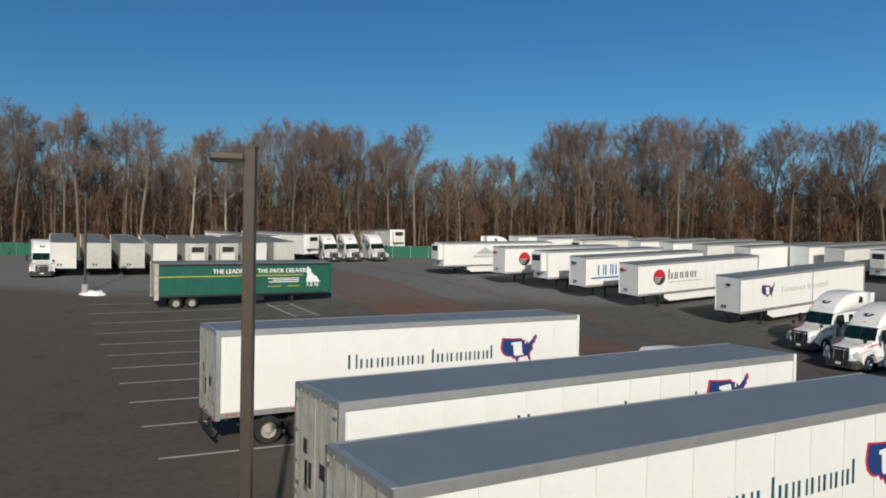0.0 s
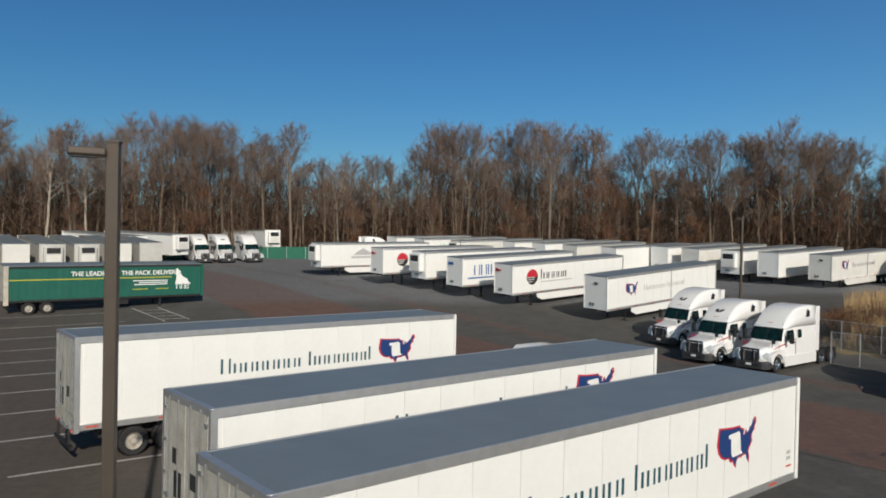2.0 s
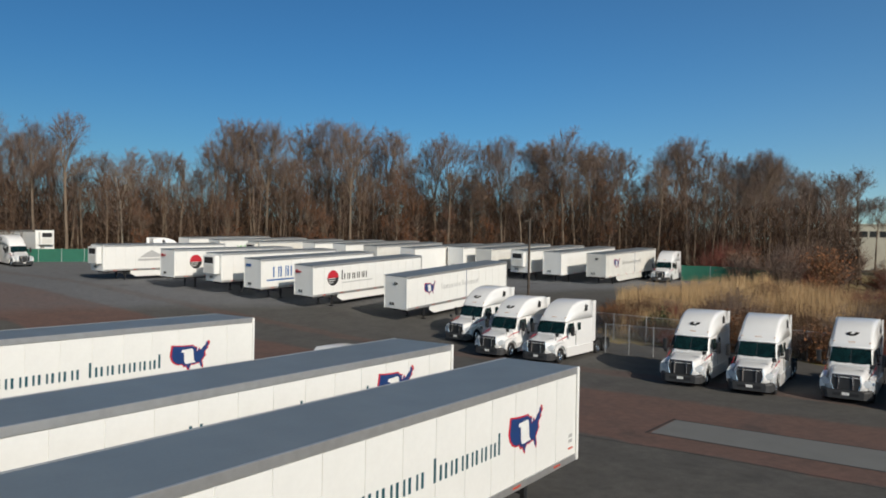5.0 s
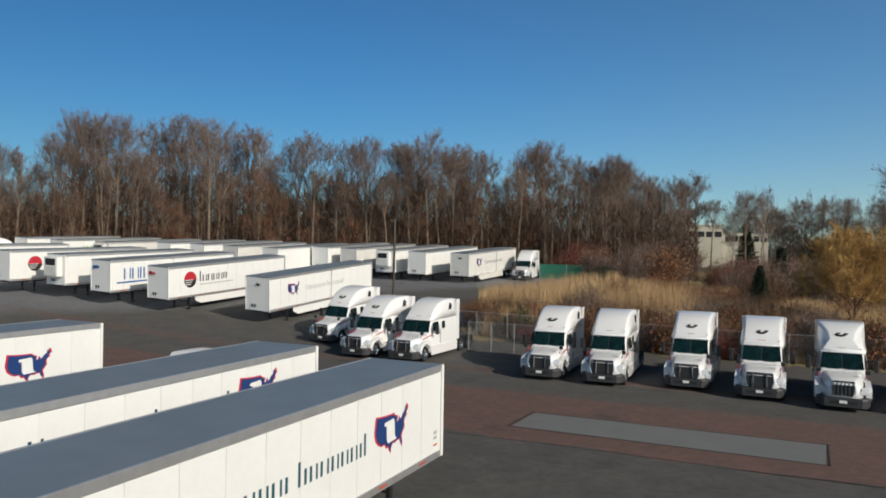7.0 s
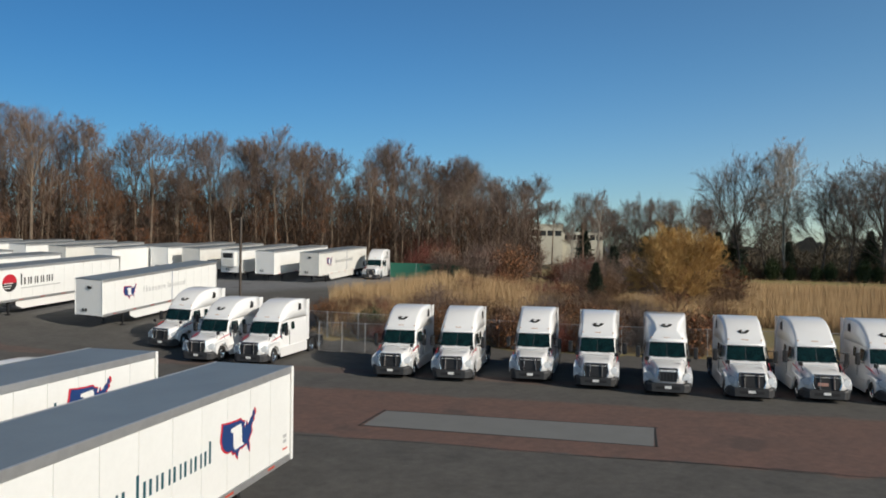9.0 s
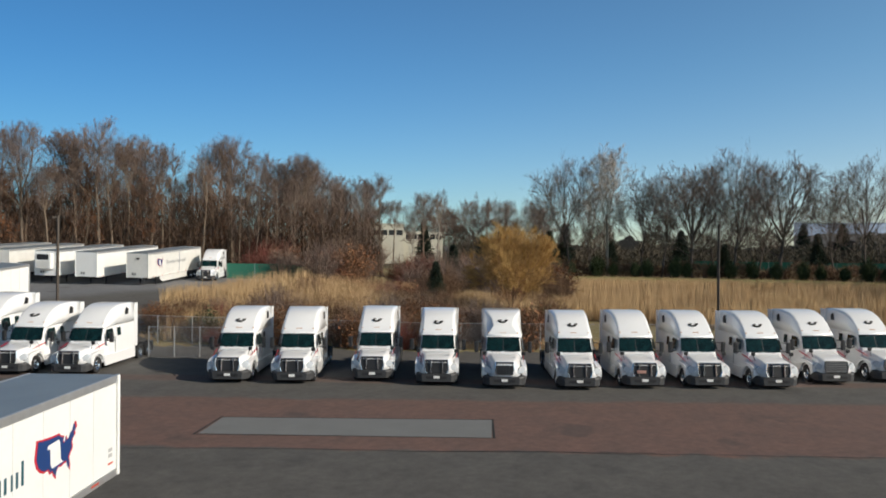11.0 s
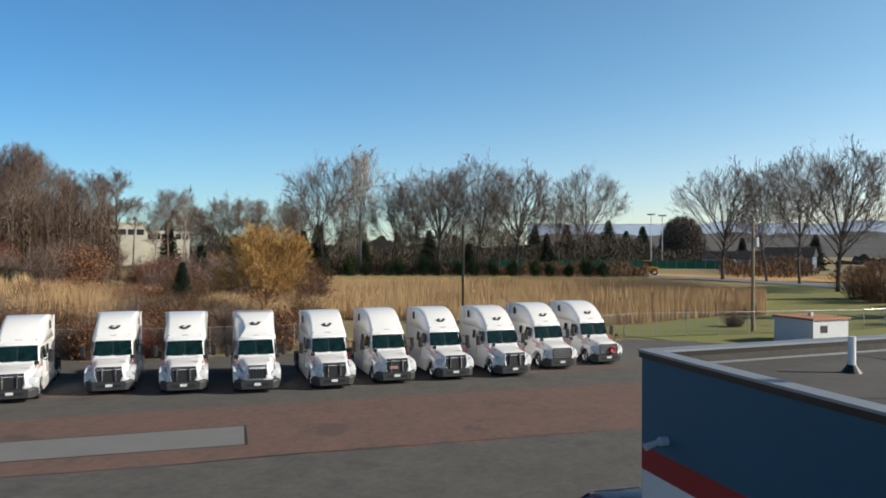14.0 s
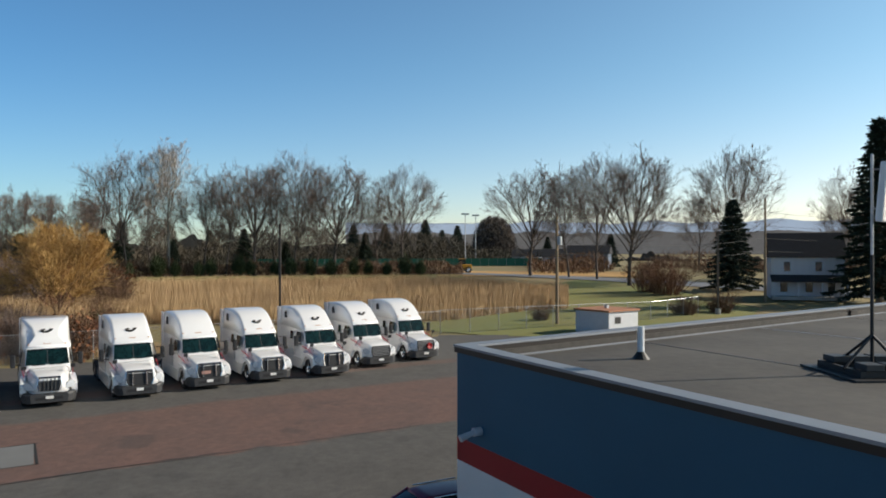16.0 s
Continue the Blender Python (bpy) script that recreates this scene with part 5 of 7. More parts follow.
# ---------------------------------------------------------------- poles and lamps
def lamp_pole(x, y, h, w, head_turn, label, base=0.0, round_=False, head=True):
    e = tagged(empty("street_lamp", Matrix.Translation((x, y, ground_z(x, y) + 0.02))), label, "lamp post", "lot lamp posts")
    if base:
        bm = bmesh.new()
        tube(bm, (0, 0, 0), (0, 0, base), 0.32, 0.3, n=16)
        part("footing", bm, CONCRETE, e)
    part("pole", bbox(-w / 2, w / 2, -w / 2, w / 2, base, h, bevel=0.012), BRONZE, e)
    part("cap", bbox(-w / 2 - 0.01, w / 2 + 0.01, -w / 2 - 0.01, w / 2 + 0.01, h, h + 0.03), BRONZE, e)
    part("base_plate", bbox(-w, w, -w, w, base, base + 0.03), BRONZE, e)
    if head:
        a = radians(head_turn)
        hd = part("lamp_head", bbox(0.1, 0.62, -0.18, 0.18, -0.07, 0.05, bevel=0.03), BRONZE, e, "flat box lamp head")
        hd.matrix_basis = Matrix.Translation((0, 0, h - 0.14)) @ pose(0, 0, 0, 0, 0, math.degrees(a))
        part("lamp_lens", bbox(0.2, 0.58, -0.14, 0.14, -0.085, -0.068), DARKPLASTIC, hd)
    return e


x, y = polar(-14.6, 12.0)
lamp_pole(x, y, 9.04, 0.178, 196, "tall brown square lamp post with a flat head")
lamp_pole(-34.5, 71.7, 9.7, 0.17, 200, "dark lamp post on a concrete footing with snow", 0.9)
lamp_pole(42.4, 69.7, 8.4, 0.2, 160, "dark lamp post beside the tractors")
lamp_pole(*polar(79.1, 57.5), 9.6, 0.16, 200, "dark lamp post behind the tractors", head=False)
lamp_pole(*polar(106.6 + 5.2, 90), 9.6, 0.2, 200, "grey lamp post beyond the roof", 0.8)

# dirty snow at the far lamp post
bm = bmesh.new()
bmesh.ops.create_icosphere(bm, subdivisions=3, radius=1.0)
for v_ in bm.verts:
    n_ = noise.noise(v_.co * 1.8) * 0.35
    v_.co = Vector((v_.co.x * (1.3 + n_), v_.co.y * (0.7 + n_), max(-0.02, v_.co.z * (0.42 + n_))))
sn = part("snow_heap", bm, SNOW, smooth=True)
sn.matrix_world = Matrix.Translation((-33.4, 71.0, ground_z(-33.4, 71.0)))
tagged(sn, "small heap of old white snow on asphalt", "snow")


def utility_pole(x, y, h, label, cross=True):
    e = tagged(empty("utility_pole", Matrix.Translation((x, y, ground_z(x, y) - 0.12))), label, "utility pole")
    bm = bmesh.new()
    tube(bm, (0, 0, 0), (0, 0, h), 0.19, 0.12, n=10)
    part("pole", bm, WOODPOLE, e)
    if cross:
        part("crossarm", bbox(-1.2, 1.2, -0.06, 0.06, h - 0.7, h - 0.58), WOODPOLE, e)
        for s in (-1.0, -0.4, 0.5, 1.0):
            bm = bmesh.new()
            tube(bm, (s, 0, h - 0.58), (s, 0, h - 0.4), 0.04, n=6)
            part("insulator", bm, STEEL, e)
        bm = bmesh.new()
        tube(bm, (-0.35, -0.2, h - 3.0), (-0.35, -0.2, h - 2.1), 0.25, n=12)
        part("transformer", bm, STEEL, e)
    return e


U1, U2 = (75.5, -13.6), (100.0, -46.5)
utility_pole(*U1, 11.2, "weathered wooden utility pole with transformer")
utility_pole(*U2, 14.2, "tall wooden utility pole beside the house", False)


def wire(a, b, sag, label="thin black overhead utility cable", r=0.018):
    bm = bmesh.new()
    pts = [Vector(a).lerp(Vector(b), k / 16) - Vector((0, 0, sag * 4 * (k / 16) * (1 - k / 16))) for k in range(17)]
    for p, q in zip(pts, pts[1:]):
        tube(bm, p, q, r, n=4, cap=False)
    bmesh.ops.remove_doubles(bm, verts=bm.verts, dist=0.012)
    tagged(part("cable", bm, BLACK), label, "cable", "overhead cables")


for dz in (0.45, 1.6, 2.7, 3.8):
    wire((U1[0], U1[1], 11.1 - dz), (U2[0], U2[1], 13.4 - dz * 1.6), 0.7)
    wire((U2[0], U2[1], 13.4 - dz * 1.6), (118, -96, 13 - dz), 0.9)
wire((U1[0], U1[1], 10.6), (130, 40, 14), 1.0)


# ---------------------------------------------------------------- fences
def chain_fence(pts, h, label, group, spacing=3.0, gap=0.16):
    """Posts, rails and diagonal wires along a line on the ground."""
    e = tagged(empty("chain_link_fence", Matrix.Identity(4)), label, "fence", group)
    wires, faces = [], []

    def thin(a, b, r=0.004):
        n = (b - a).cross(Vector((0, 0, 1)))
        n = (n.normalized() if n.length > 1e-6 else Vector((1, 0, 0))) * r
        m = (b - a).normalized().cross(n.normalized()) * r
        for o in (n, m):
            i = len(wires)
            wires.extend((a - o, b - o, b + o, a + o))
            faces.append((i, i + 1, i + 2, i + 3))

    post = None
    for (ax, ay), (bx, by) in zip(pts, pts[1:]):
        a, b = Vector((ax, ay)), Vector((bx, by))
        n = max(1, round((b - a).length / spacing))
        d = (b - a) / n
        for k in range(n + (1 if (bx, by) == pts[-1] else 0)):
            p = a + d * k
            if post is None:
                bm = bmesh.new()
                tube(bm, (0, 0, 0), (0, 0, h + 0.05), 0.035, n=8)
                post = part("post", bm, STEEL, e)
                post.matrix_basis = Matrix.Translation((p.x, p.y, ground_z(p.x, p.y) - 0.1))
            else:
                share(post, Matrix.Translation((p.x, p.y, ground_z(p.x, p.y) - 0.1)), e)
        for k in range(n):
            p, q = a + d * k, a + d * (k + 1)
            zp, zq = ground_z(p.x, p.y) - 0.1, ground_z(q.x, q.y) - 0.1
            bm = bmesh.new()
            tube(bm, (p.x, p.y, zp + h), (q.x, q.y, zq + h), 0.024, n=6)
            part("top_rail", bm, STEEL, e)
            L = (q - p).length
            t = -h
            while t < L:
                for s in (1, -1):
                    t0, t1 = max(0, t), min(L, t + h)
                    z0, z1 = (t0 - t, t1 - t) if s > 0 else (h - (t0 - t), h - (t1 - t))
                    u, w = p.lerp(q, t0 / L), p.lerp(q, t1 / L)
                    thin(Vector((u.x, u.y, zp + z0)), Vector((w.x, w.y, zq + z1)))
                t += gap
    me = bpy.data.meshes.new("wire_mesh")
    me.from_pydata([tuple(v) for v in wires], [], faces)
    me.materials.append(STEEL)
    o = new("wire_mesh", me)
    o.parent = e
    tagged(o, "fine grey chain-link wire", kind="stuff")
    return e


chain_fence([(36.0, 50.5), (41.5, 41.5), (56.0, 18.0), (68.0, -1.5)], 2.1, "grey chain-link fence behind the tractors", "lot fences")
chain_fence([(68.0, -1.5), (78.0, -24.0), (84.5, -31.5)], 2.2, "grey chain-link fence beside the lawn", "lot fences")
chain_fence([(33.2, 43.8), (36.2, 39.6)], 2.2, "tall galvanised gate leaf beside the tractors", "lot fences", 1.5)


def screen_fence(pts, h, label):
    e = tagged(empty("screened_fence", Matrix.Identity(4)), label, "fence", "green screened fences")
    for (ax, ay), (bx, by) in zip(pts, pts[1:]):
        a, b = Vector((ax, ay)), Vector((bx, by))
        n = max(1, round((b - a).length / 3))
        for k in range(n):
            p, q = a.lerp(b, k / n), a.lerp(b, (k + 1) / n)
            zp, zq = ground_z(p.x, p.y) - 0.12, ground_z(q.x, q.y) - 0.12
            s = (q - p).normalized()
            nn = Vector((-s.y, s.x)) * 0.02
            bm = bmesh.new()
            vs = [bm.verts.new((c.x + o * nn.x, c.y + o * nn.y, z)) for o in (-1, 1) for c, z in ((p, zp + 0.06), (q, zq + 0.06), (q, zq + h), (p, zp + h))]
            for f in ((0, 1, 2, 3), (7, 6, 5, 4), (0, 4, 5, 1), (1, 5, 6, 2), (2, 6, 7, 3), (3, 7, 4, 0)):
                bm.faces.new([vs[i] for i in f])
            part("screen", bm, GREENSCREEN, e)
            bm = bmesh.new()
            tube(bm, (p.x, p.y, zp), (p.x, p.y, zp + h + 0.08), 0.04, n=6)
            part("post", bm, STEEL, e)


screen_fence([(-120, 86), (-62, 108), (-14, 119.5), (30, 122)], 2.0, "green fabric-screened fence at the wood's edge")
screen_fence([(71.5, 78), (76, 72), (79, 66)], 2.2, "green fabric-screened fence beside the brush")
screen_fence([polar(76, 240), polar(99, 250)], 2.6, "long green windscreen of distant tennis courts")


# ---------------------------------------------------------------- cars, shed, house, far buildings
def car(m, label, paint, length=4.6, h=1.45, van=False):
    e = tagged(empty("car", m), label, "car")
    bm = bmesh.new()
    prof = [(0, 0.84, 0.80, 0.35, 0.72), (0.25, 0.88, 0.84, 0.28, 0.88), (1.2, 0.9, 0.86, 0.25, 0.98), (1.9, 0.9, 0.86, 0.25, 1.0), (3.6, 0.9, 0.86, 0.25, 1.0), (4.3, 0.88, 0.82, 0.28, 0.98), (length, 0.82, 0.76, 0.4, 0.8)]
    loft(bm, [section(-x, a, b, c, d, 0.1) for x, a, b, c, d in prof])
    body = part("body", bm, paint, e, smooth=True)
    bm = bmesh.new()
    cabp = [(1.15, 0.86, 0.80, 0.9, 1.0), (1.75, 0.86, 0.66, 0.9, h - 0.06), (2.3, 0.86, 0.62, 0.9, h), (3.2, 0.86, 0.62, 0.9, h - 0.02), (4.1, 0.86, 0.74, 0.9, 1.05)]
    if van:
        cabp = [(1.0, 0.9, 0.84, 0.9, 1.05), (1.8, 0.9, 0.8, 0.9, h - 0.05), (2.4, 0.9, 0.8, 0.9, h), (length - 0.3, 0.9, 0.8, 0.9, h), (length - 0.05, 0.9, 0.84, 0.9, h - 0.3)]
    loft(bm, [section(-x, a, b, c, d, 0.1) for x, a, b, c, d in cabp])
    part("greenhouse", bm, GLASS if not van else paint, e, smooth=True)
    if not van:
        bm = bmesh.new()
        loft(bm, [section(-q, 0.66 - 0.05 * abs(q - 2.5), 0.52 - 0.05 * abs(q - 2.5), h - 0.14 - 0.07 * abs(q - 2.5), h + 0.02 - 0.045 * (q - 2.45) ** 2, 0.06) for q in (1.7, 1.95, 2.3, 2.7, 3.1, 3.4)])
        part("roof", bm, paint, e, smooth=True)
        for t_ in (-1, 1):
            for (xa, za), (xb, zb) in (((-1.2, 1.0), (-1.78, h - 0.05)), ((-4.0, 1.04), (-3.36, h - 0.05)), ((-2.65, 0.98), (-2.6, h - 0.04))):
                bm = bmesh.new()
                tube(bm, (xa, t_ * 0.83, za), (xb, t_ * 0.63, zb), 0.035, n=6)
                part("pillar", bm, paint, e)
            bm = bmesh.new()
            tube(bm, (-1.9, t_ * 0.6, h - 0.0), (-3.2, t_ * 0.6, h - 0.0), 0.018, n=6)
            part("roof_strip", bm, CHROME, e)
    for s in (-1, 1):
        part("headlight", bbox(-0.2, -0.02, s * 0.62 - 0.15, s * 0.62 + 0.15, 0.62, 0.76, bevel=0.03), LENS, e)
        part("tail_lamp", bbox(-length - 0.01, -length + 0.1, s * 0.62 - 0.14, s * 0.62 + 0.14, 0.66, 0.82, bevel=0.02), REDTAPE, e)
        part("mirror", bbox(-1.65, -1.5, s * 0.98 - 0.09, s * 0.98 + 0.09, 0.98, 1.12, bevel=0.03), paint, e)
        for x in (-0.9, -3.65):
            wheel(e, x, s * 0.8, 0.33, 0.33)
    part("windscreen", quad_prism([(-1.2, -0.7), (-1.16, -0.7), (-1.16, 0.7), (-1.2, 0.7)], 1.0, 1.02), GLASS, e)
    return e


car(on_ground(18.3, 1.7, 118), "dark maroon sedan parked beside the blue wall", MAROON)
car(on_ground(15.6, 44.0, 30), "white car parked beyond the box trailers", PAINT, van=True, h=1.6)


def windowed_wall(parent, w, h, y, xs, zs, ww, wh, out):
    for x in xs:
        for z in zs:
            f = part("window", bbox(x - ww / 2 - 0.08, x + ww / 2 + 0.08, min(y, y + out * 0.05), max(y, y + out * 0.05), z - 0.08, z + wh + 0.08), SIDING, parent)
            part("pane", bbox(x - ww / 2, x + ww / 2, min(y, y + out * 0.06), max(y, y + out * 0.06), z, z + wh), WINDOW, f)


# white farmhouse with dark roof and a porch
hx, hy = polar(117.4, 118)
face = math.degrees(math.atan2(-hy, -hx)) + 90
hs_ = tagged(empty("farmhouse", Matrix.Translation((hx, hy, ground_z(hx, hy) - 0.12)) @ pose(0, 0, 0, 0, 0, face + 8)), "white two-storey farmhouse with dark roof and porch", "house")
part("wall", bbox(-4.6, 4.6, -3.2, 3.2, 0, 5.9), SIDING, hs_)
clap = part("siding_board", bbox(-4.62, 4.62, -3.225, -3.2, 0, 0.16), SIDING, hs_)
for k in range(1, 30):
    share(clap, Matrix.Translation((0, 0, 0.2 * k)), hs_)
bm = bmesh.new()
prism(bm, [(-3.7, 5.8), (3.7, 5.8), (0, 9.3)], 10.0, lambda u, v, d: (-5.0 + d, u, v))
bmesh.ops.recalc_face_normals(bm, faces=bm.faces)
part("roof", bm, SHINGLE, hs_, "dark shingle gable roof")
bm = bmesh.new()
prism(bm, [(-5.6, 2.6), (-3.2, 3.4), (-3.2, 3.25), (-5.6, 2.45)], 9.6, lambda u, v, d: (-4.8 + d, u, v))
bmesh.ops.recalc_face_normals(bm, faces=bm.faces)
part("porch_roof", bm, SHINGLE, hs_)
part("porch_floor", bbox(-4.7, 4.7, -5.5, -3.2, 0, 0.45), CONCRETE, hs_)
for k in range(4):
    part("porch_post", bbox(-4.5 + 3 * k, -4.3 + 3 * k, -5.45, -5.25, 0.45, 2.6), SIDING, hs_)
windowed_wall(hs_, 9, 6, -3.22, (-2.6, 1.4), (3.9,), 0.8, 1.3, -1)
windowed_wall(hs_, 9, 6, -3.22, (-3.0, 0.2, 3.0), (1.0,), 0.9, 1.3, -1)

# shed with a rusty roof beyond the warehouse
sx_, sy_ = polar(103.9, 70.5)
sh = tagged(empty("shed", Matrix.Translation((sx_, sy_, ground_z(sx_, sy_) - 0.12)) @ pose(0, 0, 0, 0, 0, 35)), "small white block shed with rusty flat roof", "shed")
part("wall", bbox(-2.0, 2.0, -2.0, 2.0, 0, 2.15), SIDING, sh)
part("roof", bbox(-2.15, 2.15, -2.15, 2.15, 2.15, 2.32, bevel=0.03), RUST, sh, "rusty orange sheet roof")
part("opening", bbox(-2.02, -1.98, 0.4, 1.2, 1.1, 1.7), BLACK, sh)
part("vent", bbox(-0.15, 0.15, -0.15, 0.15, 2.32, 2.65), STEEL, sh)

# cream office building far behind the trees
cx_, cy_ = polar(54.0, 235)
ob_ = tagged(empty("office_building", Matrix.Translation((cx_, cy_, ground_z(cx_, cy_) - 0.12)) @ pose(0, 0, 0, 0, 0, 36 + 90 - 180)), "cream flat-roofed office building far behind trees", "building")
part("wall", bbox(-8, 7, -5, 5, 0, 12.0), CREAM, ob_)
part("wing", bbox(7, 19, -4, 5, 0, 10.0), CREAM, ob_)
part("roof", bbox(-8.2, 7.2, -5.2, 5.2, 12.0, 12.4), CREAM, ob_)
for k in range(6):
    part("window", bbox(-7.2 + 2.35 * k, -5.3 + 2.35 * k, -5.05, -4.98, 8.8, 10.4), WINDOW, ob_)
    part("window", bbox(7.5 + 1.9 * k, 9.0 + 1.9 * k, -4.05, -3.98, 7.6, 9.2), WINDOW, ob_)

# yellow loader by the tennis courts
lx, ly = polar(92.9, 180)
ld = tagged(empty("wheel_loader", Matrix.Translation((lx, ly, ground_z(lx, ly) - 0.12)) @ pose(0, 0, 0, 0, 0, 95)), "yellow wheel loader standing on the far field", "loader")
part("body", bbox(-2.4, 0.6, -1.1, 1.1, 0.9, 2.0, bevel=0.15), YELLOW, ld)
part("cab", bbox(-0.9, 0.6, -0.8, 0.8, 2.0, 3.3, bevel=0.1), GLASS, ld)
part("cab_roof", bbox(-1.0, 0.7, -0.9, 0.9, 3.3, 3.45, bevel=0.04), YELLOW, ld)
bm = bmesh.new()
for s in (-0.6, 0.6):
    tube(bm, (0.5, s, 1.6), (2.6, s, 0.7), 0.12, n=6)
part("arm", bm, YELLOW, ld)
bm = bmesh.new()
prism(bm, [(2.4, 0.2), (3.4, 0.15), (2.7, 0.5), (2.6, 1.3), (2.4, 1.2)], 2.6, lambda u, v, d: (u, -1.3 + d, v))
bmesh.ops.recalc_face_normals(bm, faces=bm.faces)
part("bucket", bm, YELLOW, ld)
for x in (-1.6, 1.2):
    for s in (-1, 1):
        wheel(ld, x, s * 1.05, 0.75, 0.75)

# road beyond the lawn
def road(pts, w, name, material, label):
    bm = bmesh.new()
    prev = None
    for k, (x, y) in enumerate(pts):
        a = Vector(pts[max(0, k - 1)])
        b = Vector(pts[min(len(pts) - 1, k + 1)])
        n = Vector((-(b - a).y, (b - a).x)).normalized() * w / 2
        q = [bm.verts.new((x + s * n.x, y + s * n.y, ground_z(x + s * n.x, y + s * n.y) + 0.0)) for s in (-1, 1)]
        if prev:
            bm.faces.new((prev[0], prev[1], q[1], q[0]))
        prev = q
    bmesh.ops.recalc_face_normals(bm, faces=bm.faces)
    tagged(part(name, bm, material), label, "road", kind="structure")


ROADGREY = mat("road_grey", (0.16, 0.17, 0.19), 0.85, vary=0.08, scale=0.4, fine=10)
arc = [polar(90 + 1.5 * k, 178 - 3.6 * k + 0.05 * k * k) for k in range(26)]
road(arc, 9, "road", ROADGREY, "pale grey country road beyond the lawn")


# ---------------------------------------------------------------- trees and brush
class Cloud:
    """Collects tapered bars and slivers, to be joined into one mesh."""

    def __init__(self):
        self.v, self.f = [], []

    def bar(self, pts, radii, n):
        base = len(self.v)
        for k, (p, r) in enumerate(zip(pts, radii)):
            d = pts[min(k + 1, len(pts) - 1)] - pts[max(k - 1, 0)]
            q = d.to_track_quat("Z", "Y")
            for i in range(n):
                t = 2 * math.pi * i / n
                self.v.append(tuple(p + q @ Vector((r * math.cos(t), r * math.sin(t), 0))))
        for k in range(len(pts) - 1):
            for i in range(n):
                a, b = base + k * n + i, base + k * n + (i + 1) % n
                self.f.append((a, b, b + n, a + n))

    def sliver(self, a, b, r, rng):
        """A thin three-cornered twig from a to b."""
        o = Vector((rng.uniform(-1, 1), rng.uniform(-1, 1), rng.uniform(-1, 1))).cross(b - a)
        o = o.normalized() * r if o.length > 1e-6 else Vector((r, 0, 0))
        i = len(self.v)
        self.v += [tuple(a - o), tuple(a + o), tuple(b)]
        self.f.append((i, i + 1, i + 2))

    def leaf(self, p, s, rng):
        u = Vector((rng.uniform(-1, 1), rng.uniform(-1, 1), rng.uniform(-1, 1))).normalized() * s
        w = u.orthogonal().normalized() * s * 0.6
        i = len(self.v)
        self.v += [tuple(p), tuple(p + u * 0.5 + w), tuple(p + u), tuple(p + u * 0.5 - w)]
        self.f.append((i, i + 1, i + 2, i + 3))

    def mesh(self, name, material):
        me = bpy.data.meshes.new(name)
        me.from_pydata(self.v, [], self.f)
        me.materials.append(material)
        return me


def grow(rng, start, way, length, r, steps, wander, lift):
    pts, p, d = [start.copy()], start.copy(), way.normalized()
    for _ in range(steps):
        d = (d + Vector((rng.uniform(-wander, wander), rng.uniform(-wander, wander), rng.uniform(-wander, wander) + lift))).normalized()
        p = p + d * length / steps
        pts.append(p.copy())
    return pts, [r * (1 - 0.85 * k / steps) for k in range(steps + 1)]


